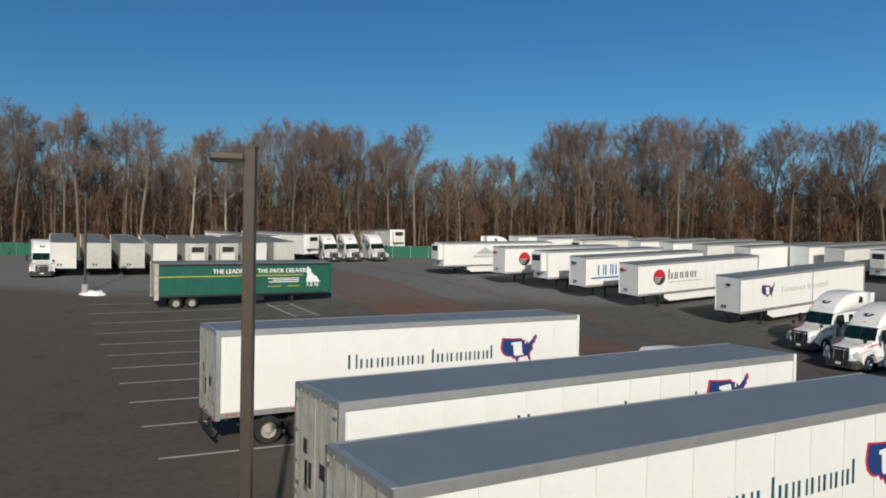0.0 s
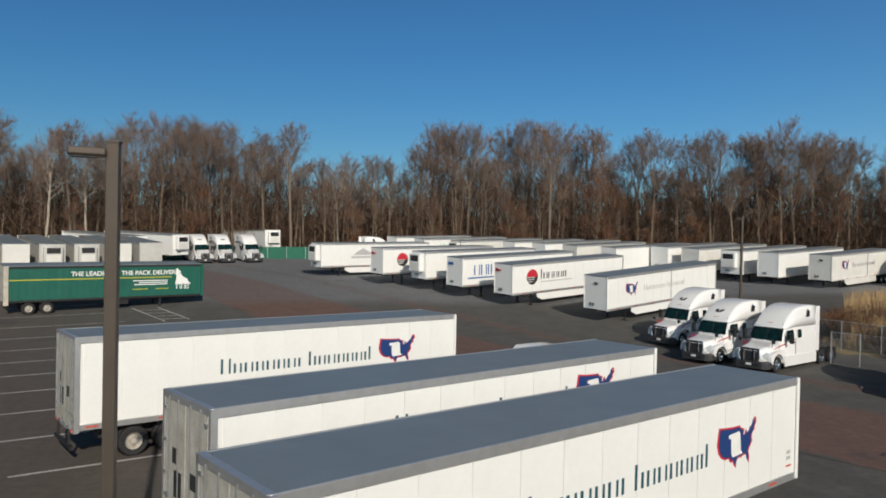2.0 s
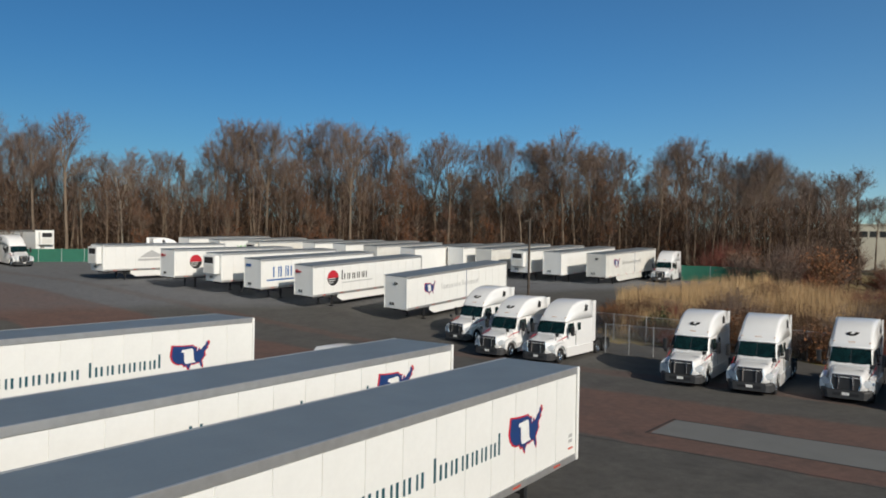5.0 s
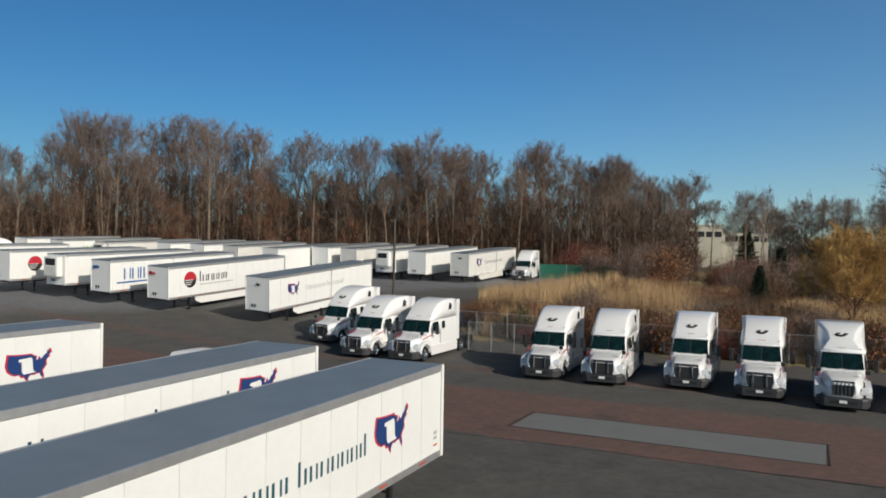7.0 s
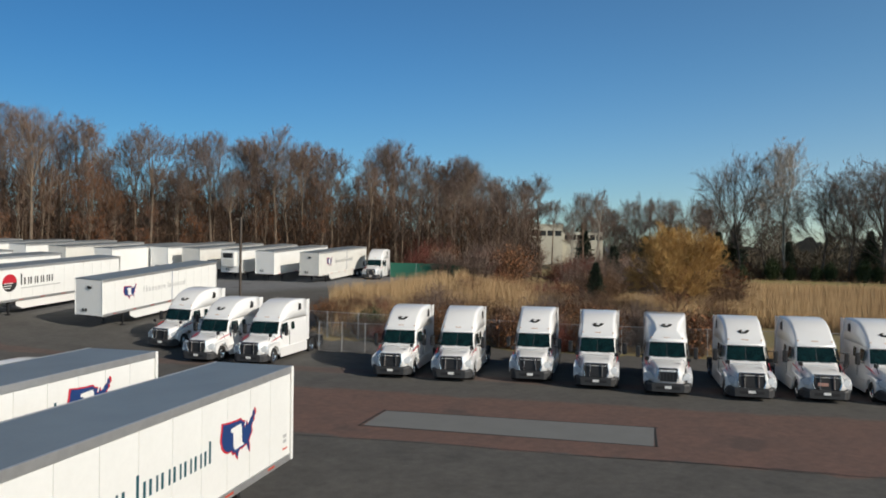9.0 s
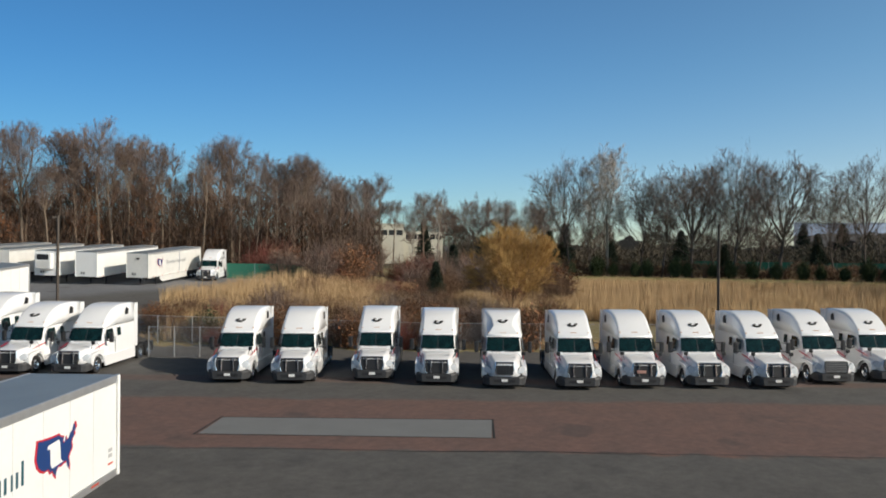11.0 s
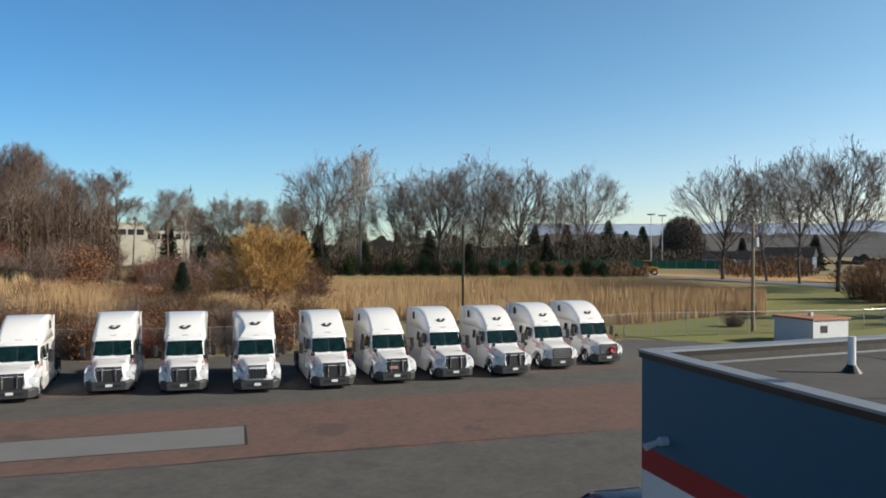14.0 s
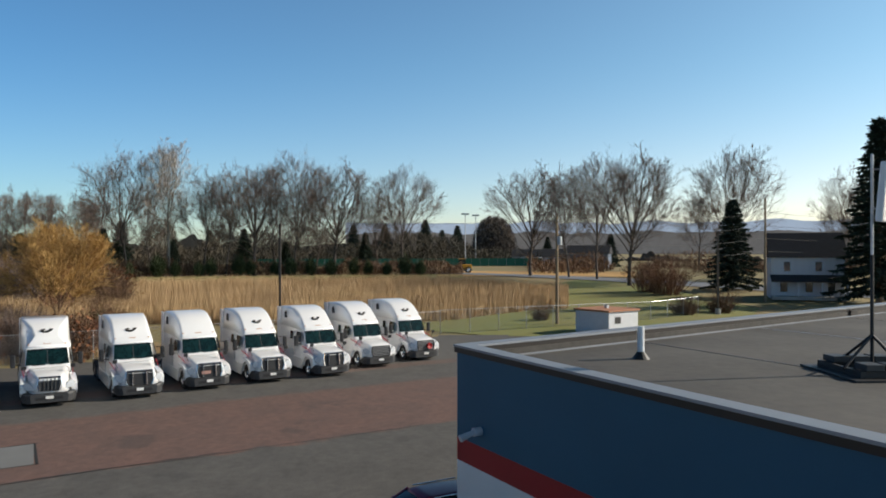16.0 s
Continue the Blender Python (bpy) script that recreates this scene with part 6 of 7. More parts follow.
def bare_tree(seed, h, spread, limbs=9, low=0.4, twigs=8, bark=None, twig=None, leaves=0, tr=None, leaders=3, part_ways=0.3, thin=1.0):
    """A leafless tree: trunk, leaders and branches in one mesh, the twigs of the crown in another; the crown keeps within an egg-shaped envelope."""
    rng = random.Random(seed)
    wood, fine, dry = Cloud(), Cloud(), Cloud()
    tr = tr or h * 0.0115

    def inside(p):
        f = (p.z / h - low * 0.8) / (1 - low * 0.8)
        g = (f - 0.55) / (0.46 if f > 0.55 else 0.75)
        return g * g < 1 and math.hypot(p.x, p.y) < spread * h * math.sqrt(1 - g * g) * rng.uniform(0.85, 1.12)

    def aside(d, lo, hi):
        """A direction turned away from d by lo to hi of its length."""
        o = Vector((rng.uniform(-1, 1), rng.uniform(-1, 1), rng.uniform(-1, 1))).cross(d)
        return (d.normalized() + o.normalized() * rng.uniform(lo, hi) + Vector((0, 0, 0.12))).normalized()

    def along(pts, g):
        n = len(pts) - 1
        k = min(n - 1, int(g * n))
        return pts[k].lerp(pts[k + 1], g * n - k), (pts[k + 1] - pts[k]).normalized()

    def branch(p, d, ln, r, level):
        steps = (7, 5, 3)[level]
        for _ in range(3):
            pts, rad = grow(rng, p, d, ln, r, steps, (0.13, 0.17, 0.2)[level], (0.06, 0.05, 0.03)[level])
            if inside(pts[-1]):
                break
            ln *= 0.84
        wood.bar(pts, rad, (5, 4, 3)[level])
        if level < 2:
            n = (8, 6)[level]
            for j in range(n):
                g = (0.22, 0.2)[level] + (0.78, 0.8)[level] * (j + rng.random()) / n
                q, dd = along(pts, min(g, 0.999))
                branch(q, aside(dd, 0.45, 1.0), ln * rng.uniform(0.4, 0.68) * (1.2 - 0.5 * g), max(0.016, r * (0.5 - 0.2 * g)), level + 1)
            return
        for _ in range(twigs):
            q, dd = along(pts, rng.uniform(0.15, 0.999))
            e = q + aside(dd, 0.2, 0.8) * min(2.8, max(0.9, ln)) * rng.uniform(0.5, 1.0)
            fine.sliver(q, e, thin * (0.008 + 0.0006 * h), rng)
            for _ in range(2):
                c = q.lerp(e, rng.uniform(0.25, 0.85))
                fine.sliver(c, c + aside(e - q, 0.4, 1.1) * (e - q).length * rng.uniform(0.4, 0.8), thin * 0.014, rng)
            if leaves and rng.random() < leaves:
                for _ in range(4):
                    dry.leaf(q.lerp(e, rng.random()), rng.uniform(0.12, 0.22), rng)

    split = low + (1 - low) * 0.22
    tp, _ = grow(rng, Vector((0, 0, -0.3)), Vector((rng.uniform(-0.05, 0.05), rng.uniform(-0.05, 0.05), 1)), h * split + 0.3, tr, 8, 0.05, 0.03)
    wood.bar(tp, [tr * (1.3 if k == 0 else 1 - 0.32 * k / 8) for k in range(9)], 7)
    turn = rng.uniform(0, 6.28)
    for i in range(leaders):
        a = turn + i * 6.28 / leaders + rng.uniform(-0.4, 0.4)
        b = part_ways * rng.uniform(0.55, 1.25) * (0.35 if i == 0 and leaders > 2 else 1)
        branch(tp[-1], Vector((math.cos(a) * b, math.sin(a) * b, 1)), h * (1 - split) * rng.uniform(0.9, 1.08), tr * 0.52, 0)
    for i in range(limbs):
        g = low / split + (1 - low / split) * (i + rng.random()) / limbs
        q, dd = along(tp, min(g, 0.999))
        a = turn + 1 + i * 2.4
        branch(q, Vector((math.cos(a), math.sin(a), rng.uniform(0.5, 1.3))), spread * h * rng.uniform(0.9, 1.4), tr * 0.30, 0 if i % 3 else 1)
    out = [("trunk", wood.mesh("trunk", bark or BARK)), ("crown", fine.mesh("crown", twig or TWIG))]
    if dry.v:
        out.append(("leaves", dry.mesh("leaves", OAKLEAF)))
    return out


def conifer(seed, h, w):
    rng = random.Random(seed)
    wood, fine = Cloud(), Cloud()
    wood.bar([Vector((0, 0, -0.3)), Vector((0, 0, h * 0.5)), Vector((0, 0, h))], [h * 0.016, h * 0.01, 0.02], 7)
    n = int(h * 9)
    for i in range(n):
        f = 0.06 + 0.93 * i / n
        ln = w * (1 - f) ** 0.85 * rng.uniform(0.75, 1.15) + 0.15
        a = i * 2.4
        p = Vector((0, 0, h * f))
        e = p + Vector((math.cos(a) * ln, math.sin(a) * ln, -0.22 * ln + 0.25 * f * ln))
        wood.bar([p, e], [0.05, 0.01], 3)
        for k in range(int(56 + 24 * ln)):
            q = p.lerp(e, rng.random() ** 0.7)
            d = (e - p).normalized() * 0.6 + Vector((rng.uniform(-1, 1), rng.uniform(-1, 1), rng.uniform(-0.9, 0.25)))
            fine.sliver(q, q + d.normalized() * rng.uniform(0.3, 0.85), 0.13, rng)
    return [("trunk", wood.mesh("trunk", BARK)), ("crown", fine.mesh("crown", NEEDLE))]


def shrub(seed, h, w, stems, material, r=0.018, leafy=0, leafmat=None):
    rng = random.Random(seed)
    fine, dry = Cloud(), Cloud()
    for i in range(stems):
        a, q = rng.uniform(0, 6.283), rng.random() ** 0.6
        s = Vector((math.cos(a) * q * w * 0.35, math.sin(a) * q * w * 0.35, -0.1))
        t = Vector((math.cos(a + rng.uniform(-0.5, 0.5)) * q * w, math.sin(a + rng.uniform(-0.5, 0.5)) * q * w, h * (1 - 0.45 * q * q) * rng.uniform(0.6, 1.08)))
        m = s.lerp(t, 0.5) + Vector((0, 0, 0.12 * h))
        fine.bar([s, m, t], [r * 1.5, r, r * 0.3], 3)
        for k in range(9):
            c = m.lerp(t, rng.uniform(-0.6, 1)) if k % 2 else s.lerp(m, rng.uniform(0.3, 1))
            fine.sliver(c, c + Vector((rng.uniform(-1, 1), rng.uniform(-1, 1), rng.uniform(-0.2, 1.2))).normalized() * h * rng.uniform(0.12, 0.3), r * 0.9, rng)
        for k in range(leafy):
            c = s.lerp(t, rng.uniform(0.3, 1))
            dry.leaf(c + Vector((rng.uniform(-1, 1), rng.uniform(-1, 1), rng.uniform(-1, 1))) * 0.15 * h, rng.uniform(0.1, 0.2), rng)
    out = [("stem_clump", fine.mesh("stem_clump", material))]
    if dry.v:
        out.append(("leaves", dry.mesh("leaves", leafmat or OAKLEAF)))
    return out


def plant(kind, parts, x, y, turn, scale, label, category, group="", dz=-0.1):
    e = tagged(empty(kind, Matrix.Translation((x, y, ground_z(x, y) + dz)) @ pose(0, 0, 0, 0, 0, turn) @ Matrix.Scale(scale, 4)), label, category, group)
    for nm, me in parts:
        o = new(nm, me)
        o.parent = e
    return e


# the wood along the back of the lot: its front trees one by one
WOODS = [bare_tree(11, 25, 0.20, 4, 0.46), bare_tree(12, 25, 0.16, 4, 0.5), bare_tree(13, 26, 0.25, 5, 0.40, part_ways=0.42, leaders=4), bare_tree(14, 24, 0.14, 5, 0.5, leaders=2, part_ways=0.2), bare_tree(15, 25, 0.22, 4, 0.44, part_ways=0.36),
         bare_tree(16, 23, 0.15, 5, 0.45, bark=PALEBARK, twig=TWIG, leaders=2)]
OAK = bare_tree(17, 17, 0.2, 8, 0.15, 5, leaves=0.5)
# the skyline's height along the wood, by bearing
SKYLINE = [(-40, 0.80), (-26, 0.86), (-19.5, 0.78), (-17.8, 0.88), (-15.7, 0.76), (-14, 0.92), (-8, 0.92), (-5, 0.78), (-1, 0.86), (2, 0.78), (4, 0.70), (6.4, 0.64), (8, 0.88), (11, 0.93), (18, 0.93),
           (21.5, 0.9), (23, 0.80), (26, 0.84), (30, 0.80), (33, 0.86), (37, 0.81), (40, 0.81), (43, 0.76), (46, 0.72), (53, 0.7)]


def skyline(turn):
    for (a, p), (b, q) in zip(SKYLINE, SKYLINE[1:]):
        if turn <= b:
            return p + (q - p) * (turn - a) / (b - a)
    return SKYLINE[-1][1]


rng = random.Random(5)
turn = -37.0
while turn < 52:
    d = rng.uniform(122, 146) + (0.35 * max(0, turn - 28))
    x, y = polar(turn, d)
    k = rng.choice((0, 0, 1, 2, 2, 3, 3, 4, 4, 5))
    plant("tree", WOODS[k], x, y, rng.uniform(0, 360), skyline(turn) * rng.choice((0.72, 0.86, 0.94, 1.0, 1.03)), "pale-barked leafless tree at the wood's edge" if k == 5 else "tall leafless brown-grey tree at the wood's edge", "tree", "trees along the wood's edge")
    turn += rng.uniform(0.55, 1.15)
for turn, d, s in ((-9, 128, 0.75), (2.6, 125, 0.5), (14.5, 125, 0.62), (15.6, 126, 0.5), (-17, 125, 0.5), (24.8, 126, 0.6), (37, 130, 0.8), (8.5, 127, 0.6), (21, 127, 0.85), (22.5, 130, 0.7), (28, 128, 0.8), (-25, 127, 0.6), (33, 132, 0.9), (-33, 126, 0.6), (41.5, 133, 0.8)):
    plant("oak_tree", OAK, *polar(turn, d), turn * 30, s, "young oak holding rust-brown dry leaves", "tree", "oaks at the wood's edge")


# behind them, trunks and undergrowth that nobody could count
def woods_mass():
    rng = random.Random(8)
    wood, crown, fine = Cloud(), Cloud(), Cloud()
    for i in range(1000):
        t, d = rng.uniform(-46, 53), rng.uniform(128, 185)
        x, y = polar(t, d)
        h = rng.uniform(13, 22) * skyline(t)
        z = ground_z(x, y) - 0.4
        lean = Vector((rng.uniform(-0.06, 0.06) * h, rng.uniform(-0.06, 0.06) * h, h))
        p = Vector((x, y, z))
        wood.bar([p, p + lean * 0.5 + Vector((rng.uniform(-0.3, 0.3), rng.uniform(-0.3, 0.3), 0)), p + lean], [0.17, 0.11, 0.03], 4)
        for k in range(60):
            f = rng.uniform(0.35, 1)
            c = p + lean * f
            e = c + Vector((rng.uniform(-1, 1), rng.uniform(-1, 1), rng.uniform(0.3, 1.6))).normalized() * rng.uniform(1.5, 4.2) * (1.25 - 0.7 * f)
            crown.sliver(c, e, 0.035, rng)
            for _ in range(2):
                m = c.lerp(e, rng.uniform(0.3, 0.8))
                crown.sliver(m, m + ((e - c).normalized() + Vector((rng.uniform(-1, 1), rng.uniform(-1, 1), rng.uniform(-0.5, 1))) * 0.7) * rng.uniform(0.5, 1.4), 0.022, rng)
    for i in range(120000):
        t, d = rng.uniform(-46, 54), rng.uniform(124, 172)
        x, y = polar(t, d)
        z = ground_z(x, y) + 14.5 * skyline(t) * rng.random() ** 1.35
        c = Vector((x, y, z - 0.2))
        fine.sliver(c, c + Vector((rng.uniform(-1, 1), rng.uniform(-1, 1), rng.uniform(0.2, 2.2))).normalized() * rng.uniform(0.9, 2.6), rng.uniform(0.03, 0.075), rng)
    for nm, cl, mt, lb in (("wood_trunks", wood, BARK, "crowd of thin leafless trunks in the wood"), ("wood_crowns", crown, TWIG, "fine leafless twigs of the crowd of trees"), ("undergrowth", fine, SHADEBRUSH, "dense brown undergrowth and twigs, coloured darker for the shade inside the wood")):
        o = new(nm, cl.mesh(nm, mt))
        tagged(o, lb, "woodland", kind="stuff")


woods_mass()
bm = bmesh.new()
for k in range(56):
    a0, a1 = -50 + 1.9 * k, -50 + 1.9 * (k + 1)
    q = [bm.verts.new((*polar(a, d), ground_z(*polar(a, d)) - 0.05)) for a, d in ((a0, 134), (a1, 134), (a1, 230), (a0, 230))]
    bm.faces.new(q)
bmesh.ops.remove_doubles(bm, verts=bm.verts, dist=0.01)
bmesh.ops.recalc_face_normals(bm, faces=bm.faces)
tagged(part("forest_floor", bm, LITTER), "brown leaf litter under the wood", "ground", kind="structure")

# trees beyond the brush and along the far field
LONE = [bare_tree(31, 25, 0.40, 9, 0.20, 8, DARKBARK, DARKTWIG, part_ways=0.6, leaders=5), bare_tree(32, 24, 0.44, 10, 0.18, 8, DARKBARK, DARKTWIG, tr=0.42, part_ways=0.7, leaders=5), bare_tree(33, 23, 0.33, 8, 0.22, 8, DARKBARK, DARKTWIG, part_ways=0.5, leaders=4)]
SYC = bare_tree(34, 29, 0.25, 6, 0.3, 9, PALEBARK, PALETWIG, tr=0.36, part_ways=0.4, leaders=4, thin=1.2)
for turn, d, k, s in ((46.5, 150, 0, 0.95), (48.0, 140, 2, 0.94), (54.1, 138, 3, 0.92), (32.0, 136, 2, 1.0), (36.2, 136, 2, 1.0), (49.0, 158, 2, 0.9), (51.5, 150, 1, 0.75), (57.2, 150, 2, 0.78), (44.0, 140, 0, 0.95), (45.2, 146, 1, 1.0), (50.2, 152, 0, 0.85), (42.6, 138, 2, 1.05), (59.6, 195, 1, 0.75), (47.8, 165, 1, 0.95), (52.4, 146, 0, 0.86), (53.3, 152, 3, 0.86), (48.4, 150, 2, 0.95), (47.2, 144, 4, 0.95), (54.9, 200, 1, 0.86), (60.6, 205, 0, 0.9), (58.4, 200, 4, 0.85), (62.3, 205, 3, 0.95), (56.3, 128, 5, 0.66), (63.6, 200, 1, 0.9), (59.2, 185, 2, 0.72), (65.8, 200, 4, 0.85), (52.9, 170, 4, 0.9), (51.0, 165, 1, 0.95)):
    plant("tree", WOODS[k], *polar(turn, d), turn * 47 % 360, s * 0.82, "leafless brown-grey tree beyond the brush", "tree", "bare trees beyond the brush")
for turn, d, k, s in ((66.6, 200, 1, 0.7), (70.0, 182, 2, 0.8), (78.8, 178, 2, 0.85), (81.8, 180, 2, 0.8), (61, 185, 2, 0.75), (63, 190, 0, 0.7), (65.3, 190, 2, 0.72), (68.4, 170, 0, 1.0), (73.6, 170, 2, 0.9), (75.2, 168, 2, 0.95), (77.2, 168, 1, 0.98), (80.2, 170, 0, 1.02), (83.2, 168, 1, 0.98), (88.4, 165, 0, 0.9), (86.5, 175, 2, 0.8), (98.2, 160, 1, 0.92), (101.1, 155, 2, 0.9), (103.2, 150, 0, 0.92), (105.6, 134, 1, 0.92), (113.0, 150, 0, 0.95), (119.8, 165, 2, 0.85), (121.5, 170, 2, 0.85), (110.5, 200, 2, 0.8)):
    plant("tree", LONE[k], *polar(turn, d), turn * 47 % 360, s, "wide-crowned leafless tree beyond the field", "tree", "bare trees round the field")
plant("sycamore", SYC, *polar(71.3, 170), 60, 0.94, "tall pale-barked leafless sycamore", "tree")
plant("tree", WOODS[5], *polar(58.2, 128), 120, 0.72, "slim pale leafless tree in the brush", "tree", "bare trees round the field")

SPRUCE = [conifer(41, 14, 4.6), conifer(42, 20, 5.0)]
plant("conifer", SPRUCE[0], *polar(112.8, 128), 0, 1.05, "dark green spruce beside the farmhouse", "tree")
plant("conifer", SPRUCE[1], *polar(121.9, 112), 40, 1.22, "tall dark green spruce beside the farmhouse", "tree")
for turn, d, s in ((59.5, 120, 0.55), (64.8, 190, 0.75), (61.8, 170, 0.65), (68.0, 200, 0.9), (57.3, 205, 0.85), (58.2, 98, 0.42), (63.2, 180, 0.8), (66.9, 185, 0.75), (76.5, 205, 0.8), (85.5, 210, 0.75), (71.5, 195, 0.6), (79.5, 190, 0.55)):
    plant("conifer", SPRUCE[0], *polar(turn, d), turn * 13, s, "dark evergreen among the bare trees", "tree", "evergreens among the trees")
HEDGEBUSH = shrub(67, 4.6, 1.5, 170, HEDGE, 0.05, 16, HEDGE)
for i in range(17):
    turn = 67.3 + 1.42 * i + random.Random(i + 50).uniform(-0.35, 0.35)
    plant("evergreen_shrub", HEDGEBUSH, *polar(turn, 166 - 0.5 * abs(i - 8)), i * 70, random.Random(i).uniform(0.62, 1.05), "small dark evergreen in a planted row", "shrub", "evergreen row")

# golden willow and brush beyond the fence
WIL = bare_tree(52, 9.6, 0.46, 9, 0.12, 12, bark=BRUSH, twig=WILLOW, tr=0.13, part_ways=0.75, leaders=6, thin=1.15)
plant("willow", WIL, *polar(64.0, 76), 0, 1.0, "bushy golden-twigged willow in dry reeds", "tree")
BR = [shrub(61, 3.2, 2.6, 200, BRUSH, 0.014), shrub(62, 2.4, 2.4, 170, BRUSH, 0.013), shrub(63, 4.2, 2.8, 210, TWIG, 0.015), shrub(64, 3.0, 2.4, 170, LEAFRED, 0.014), shrub(65, 3.4, 2.2, 150, BRUSH, 0.014, 5, OAKLEAF), shrub(66, 2.6, 1.6, 130, HEDGE, 0.014, 7, HEDGE)]
rng = random.Random(9)
for i in range(125):
    turn = rng.uniform(36.5, 67.5)
    d = rng.uniform(57, 67) if i % 5 < 2 else rng.uniform(64, 96)
    if in_poly(LOT, *polar(turn, d)) or (turn < 46 and d > 71):
        continue
    k = rng.choice((0, 0, 1, 1, 2, 3, 4, 0))
    plant("bush", BR[k], *polar(turn, d), rng.uniform(0, 360), rng.uniform(0.6, 1.15), ("russet leafless bush in dry grass" if k == 3 else "brown leafless bush in dry grass"), "bush", "brush beyond the fence")
for turn, d, s in ((66.8, 72, 0.9), (41.0, 62, 1.0), (44.5, 62, 0.8)):
    plant("bush", BR[5], *polar(turn, d), turn, s, "dark green evergreen bush beyond the fence", "bush", "brush beyond the fence")
for i in range(64):
    turn = rng.uniform(44.5, 68)
    plant("thicket", BR[rng.choice((2, 2, 3, 0, 4))], *polar(turn, rng.uniform(98, 150)), rng.uniform(0, 360), rng.uniform(1.1, 2.0), "tall brown leafless thicket before the trees", "bush", "thickets before the trees")
for turn, d, s in ((49.8, 120, 1.5), (51, 126, 1.4)):
    plant("thicket", BR[3], *polar(turn, d), 0, s, "dull red leafless thicket before the trees", "bush", "thickets before the trees")
RUSTBUSH = shrub(71, 3.4, 2.4, 170, mat("rust_twig", (0.24, 0.115, 0.06), 0.9, vary=0.2, scale=0.5), 0.011)
for turn, d, s in ((108.2, 116, 2.1), (106.9, 121, 1.7)):
    plant("bush", RUSTBUSH, *polar(turn, d), 30, s, "rust-twigged bush beside the road", "bush")
for turn, d, s in ((109.5, 88, 0.9), (103.5, 84, 0.5), (99.0, 80, 0.6), (112.0, 92, 1.0)):
    plant("bush", BR[0], *polar(turn, d), 30, s, "small leafless bush on the lawn", "bush", "bushes on the lawn")


def reeds():
    rng = random.Random(3)
    c = Cloud()
    for i in range(170000):
        turn = rng.uniform(38, 101)
        lo, hi = (62, 104) if turn < 66 else (84 - 6 * sm(66, 80, turn) + 14 * sm(90, 101, turn), 138 - 20 * sm(90, 101, turn))
        if turn < 66:
            hi = 97 + 22 * noise.noise(Vector((turn * 0.35, 8.1, 0)))
        d = rng.uniform(lo, hi)
        x, y = polar(turn, d)
        if in_poly(LOT, x, y):
            continue
        if noise.noise(Vector((x * 0.09, y * 0.09, 0))) < (-0.5 if turn > 66 else -0.30):
            continue
        z = ground_z(x, y) - 0.15
        h = rng.uniform(1.2, 2.3) + (0.5 if turn < 66 and d > 74 else 0)
        a = Vector((x, y, z))
        c.sliver(a, a + Vector((rng.uniform(-0.35, 0.35), rng.uniform(-0.35, 0.35), h)), rng.uniform(0.02, 0.045), rng)
    tagged(new("reed_bed", c.mesh("reed_bed", REED)), "dense bed of dry tan reeds beyond the fence", "reeds", kind="stuff")
    c = Cloud()
    for i in range(16000):
        f = rng.random()
        x = 37.0 + (68.5 - 37.0) * f + rng.uniform(0.2, 3.5)
        y = 49.5 + (-1.0 - 49.5) * f + rng.uniform(0.1, 2.2)
        a = Vector((x, y, ground_z(x, y) - 0.14))
        c.sliver(a, a + Vector((rng.uniform(-0.2, 0.2), rng.uniform(-0.2, 0.2), rng.uniform(0.2, 0.75))), rng.uniform(0.012, 0.03), rng)
    tagged(new("fence_grass", c.mesh("fence_grass", REED)), "dry yellow grass along the fence", "grass", kind="stuff")


reeds()


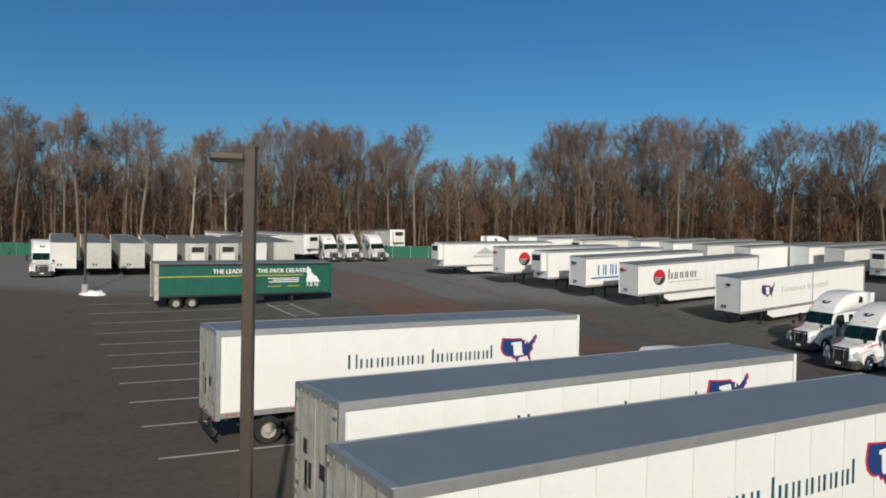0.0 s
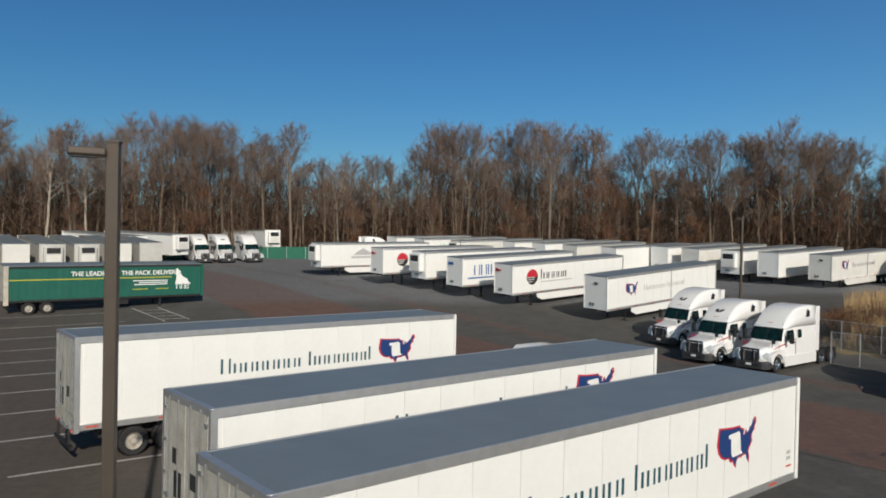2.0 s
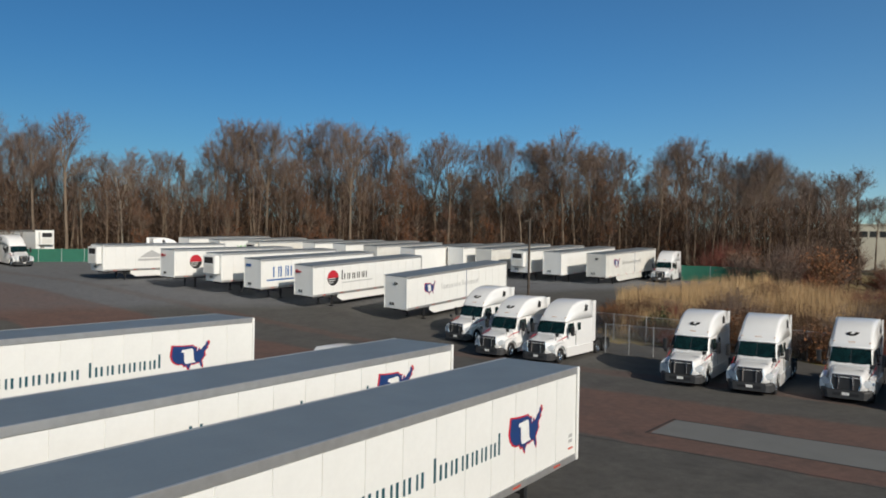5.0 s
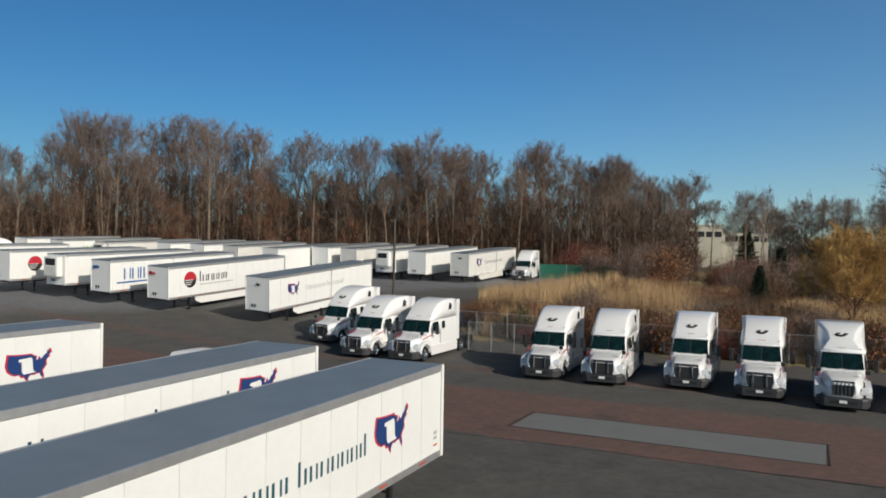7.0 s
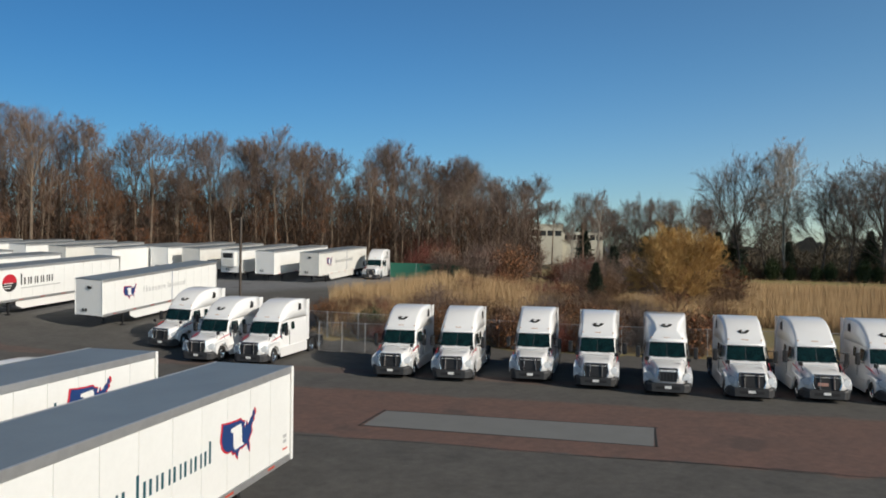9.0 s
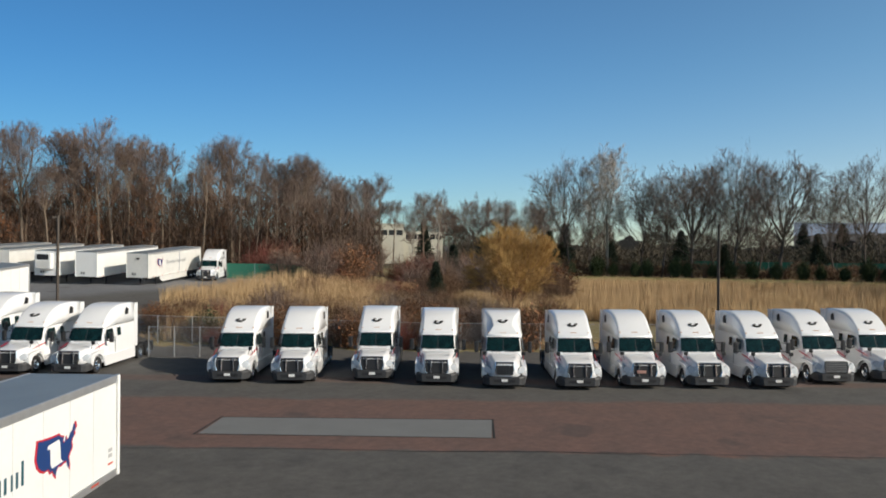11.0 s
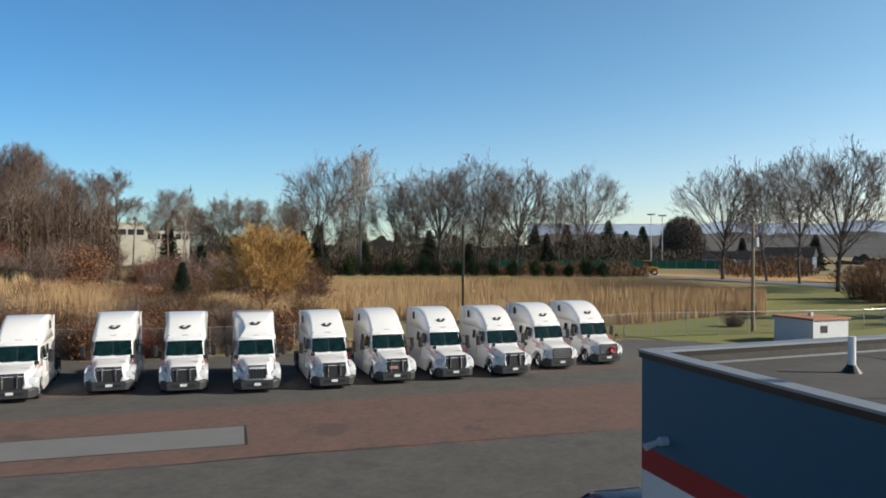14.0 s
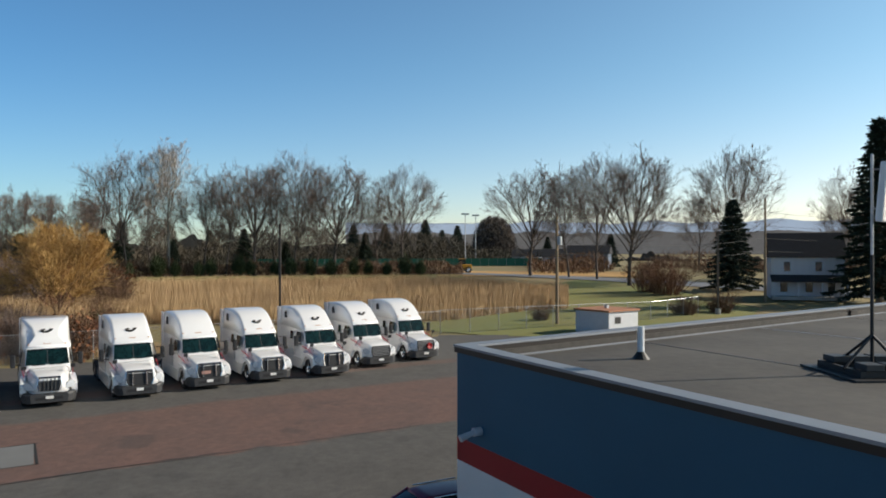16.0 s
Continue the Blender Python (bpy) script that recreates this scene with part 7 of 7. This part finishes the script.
def far_brush():
    rng = random.Random(21)
    c = Cloud()
    for i in range(60000):
        turn = rng.uniform(50, 99)
        d = rng.uniform(202, 290)
        if 51.5 < turn < 59.5:
            d += 45
        if turn > 75:
            d += 54
        swell = sm(0.0, 0.5, noise.noise(Vector((turn * 0.32, 3.3, 0))) + 0.25)
        tall = 4.5 + 9.0 * swell * (1 - 0.3 * sm(84, 92, turn)) + 5.0 * sm(66, 60, turn)
        x, y = polar(turn, d)
        a = Vector((x, y, ground_z(x, y) - 0.3 + tall * rng.random() ** 1.3))
        c.sliver(a, a + Vector((rng.uniform(-1, 1), rng.uniform(-1, 1), rng.uniform(0.2, 1.8))).normalized() * rng.uniform(1.0, 3.0), rng.uniform(0.06, 0.16), rng)
    tagged(new("far_thicket", c.mesh("far_thicket", mat("far_thicket", (0.095, 0.072, 0.05), 0.95, vary=0.3, scale=0.03, fine=0.3, tint=(0.035, 0.036, 0.024)))), "dark distant thickets and evergreens beyond the field", "woodland", kind="stuff")

    c = Cloud()
    for i in range(26000):
        turn = rng.uniform(98, 124)
        d = rng.uniform(172, 250)
        n = noise.noise(Vector((turn * 0.42, d * 0.035, 7.7)))
        if n < -0.05:
            continue
        x, y = polar(turn, d)
        a = Vector((x, y, ground_z(x, y) - 0.3 + (1.2 + 7.0 * min(n + 0.05, 0.5)) * rng.random()))
        c.sliver(a, a + Vector((rng.uniform(-1, 1), rng.uniform(-1, 1), rng.uniform(0.2, 1.8))).normalized() * rng.uniform(0.7, 2.0), rng.uniform(0.05, 0.12), rng)
    for i in range(17000):
        turn = rng.uniform(65, 93)
        x, y = polar(turn, rng.uniform(166, 176))
        a = Vector((x, y, ground_z(x, y) - 0.3 + (2.6 + 2.0 * noise.noise(Vector((turn * 0.9, 1.5, 0)))) * rng.random()))
        c.sliver(a, a + Vector((rng.uniform(-1, 1), rng.uniform(-1, 1), rng.uniform(0.2, 1.8))).normalized() * rng.uniform(0.6, 1.6), rng.uniform(0.04, 0.09), rng)
    tagged(new("hedgerow", c.mesh("hedgerow", BRUSH)), "patchy brown hedgerows and scrub beyond the road", "scrub", kind="stuff")


far_brush()


# dark grove behind the courts
def grove():
    rng = random.Random(33)
    c = Cloud()
    for i in range(14000):
        u, v = rng.uniform(-1, 1), rng.random()
        if u * u + (v * 0.98) ** 2.4 > 1 + 0.12 * noise.noise(Vector((u * 6, v * 4, 0))):
            continue
        x, y = polar(95.4 + 1.75 * u, 330 + rng.uniform(-8, 14))
        a = Vector((x, y, ground_z(x, y) - 0.5 + 19.5 * v))
        c.sliver(a, a + Vector((rng.uniform(-1, 1), rng.uniform(-1, 1), rng.uniform(0.2, 2.0))).normalized() * rng.uniform(1.2, 3.0), rng.uniform(0.08, 0.18), rng)
    tagged(new("grove", c.mesh("grove", DARKBARK)), "rounded dark leafless grove behind the tennis courts", "woodland", kind="stuff")


grove()
for turn, d, s in ((87.0, 300, 1.15), (88.6, 310, 0.95), (90.1, 300, 1.25), (91.4, 320, 1.0), (92.6, 305, 1.1), (84.6, 290, 1.1), (99.5, 250, 0.7), (104.2, 240, 0.75)):
    plant("conifer", SPRUCE[0], *polar(turn, d), turn * 13, s, "dark evergreen behind the tennis courts", "tree", "evergreens behind the courts")
for turn, d in ((93.2, 252), (94.0, 262)):
    x, y = polar(turn, d)
    e = tagged(empty("floodlight_pole", Matrix.Translation((x, y, ground_z(x, y) - 0.12))), "tall grey floodlight pole at the tennis courts", "lamp post", "court floodlights")
    bm = bmesh.new()
    tube(bm, (0, 0, 0), (0, 0, 17.5), 0.2, 0.12, n=8)
    part("pole", bm, STEEL, e)
    part("lamp_bar", bbox(-0.25, 0.25, -1.3, 1.3, 17.3, 17.8, bevel=0.05), STEEL, e)


def cottage(turn, d, w, deep, h, wall, label):
    """A small far house: walls, gable roof and a row of windows towards the lot."""
    x, y = polar(turn, d)
    e = tagged(empty("cottage", Matrix.Translation((x, y, ground_z(x, y) - 0.12)) @ pose(0, 0, 0, 0, 0, 90 - turn + 80)), label, "house", "houses beyond the road")
    part("wall", bbox(-w / 2, w / 2, -deep / 2, deep / 2, 0, h), wall, e)
    bm = bmesh.new()
    prism(bm, [(-deep / 2 - 0.4, h - 0.15), (deep / 2 + 0.4, h - 0.15), (0, h + deep * 0.34)], w + 0.8, lambda u, v, q: (-w / 2 - 0.4 + q, u, v))
    bmesh.ops.recalc_face_normals(bm, faces=bm.faces)
    part("roof", bm, SHINGLE, e)
    for side in (-1, 1):
        for k in range(3):
            part("window", bbox(-w * 0.36 + k * w * 0.3, -w * 0.36 + k * w * 0.3 + 1.1, min(side * deep / 2, side * (deep / 2 + 0.04)), max(side * deep / 2, side * (deep / 2 + 0.04)), h * 0.4, h * 0.4 + 1.3), WINDOW, e)


cottage(100.4, 230, 9, 7, 3.4, SIDING, "low white house with dark roof beyond the road")
cottage(102.6, 222, 12, 7, 4.4, mat("blue_siding", (0.10, 0.14, 0.20), 0.7, vary=0.06, scale=1.5), "blue-grey house with dark roof beyond the road")
cottage(98.0, 262, 10, 7, 3.2, SIDING, "low pale house with dark roof beyond the road")

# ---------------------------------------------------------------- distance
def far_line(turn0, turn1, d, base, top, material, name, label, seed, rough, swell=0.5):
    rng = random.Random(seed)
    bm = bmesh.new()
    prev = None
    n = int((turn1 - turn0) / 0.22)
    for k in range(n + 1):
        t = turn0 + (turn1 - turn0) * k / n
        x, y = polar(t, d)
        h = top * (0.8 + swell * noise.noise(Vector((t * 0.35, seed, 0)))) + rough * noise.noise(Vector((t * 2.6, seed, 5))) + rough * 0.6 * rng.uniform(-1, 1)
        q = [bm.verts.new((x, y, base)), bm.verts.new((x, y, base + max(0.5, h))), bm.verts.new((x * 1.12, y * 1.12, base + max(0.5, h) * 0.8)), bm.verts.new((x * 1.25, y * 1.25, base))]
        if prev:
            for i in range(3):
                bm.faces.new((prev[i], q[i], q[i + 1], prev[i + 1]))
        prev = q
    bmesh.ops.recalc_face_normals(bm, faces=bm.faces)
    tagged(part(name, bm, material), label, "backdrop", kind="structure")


FARWOOD = mat("far_wood", (0.070, 0.060, 0.055), 0.95, vary=0.25, scale=0.08, fine=0.9, tint=(0.03, 0.032, 0.028))
far_line(38, 88, 330, 0, 12.5, FARWOOD, "backdrop_wood", "dark line of distant winter woods", 2, 1.6)
far_line(86, 128, 360, 0, 4.5, FARWOOD, "backdrop_wood_low", "low dark line of distant winter woods", 3, 1.6)
# haze over the next three is emitted by their own surfaces
far_line(50, 140, 900, 0, 13, FARTHERWOOD, "backdrop_wood_far", "line of far woods with a haze glow", 4, 1.5)
far_line(84, 140, 780, 0, 30, FARSLOPE, "backdrop_slope", "grey-brown winter farmland on a far slope with a haze glow", 12, 0.5, 0.10)
far_line(84, 150, 3300, 0, 150, HILL, "backdrop_hills", "low hills on the horizon with a blue-grey haze glow", 6, 1.5, 0.12)
# upright sheet behind the trees, coloured dark as the wood's inner shade
far_line(-60, 45.5, 205, 2.4, 15, mat("inner_wood", (0.055, 0.037, 0.027), 0.95, vary=0.3, scale=0.15, fine=1.2, tint=(0.020, 0.015, 0.012)), "backdrop_inner_wood", "dark brown sheet standing for the shaded depth of the winter wood", 9, 2.5, 0.3)
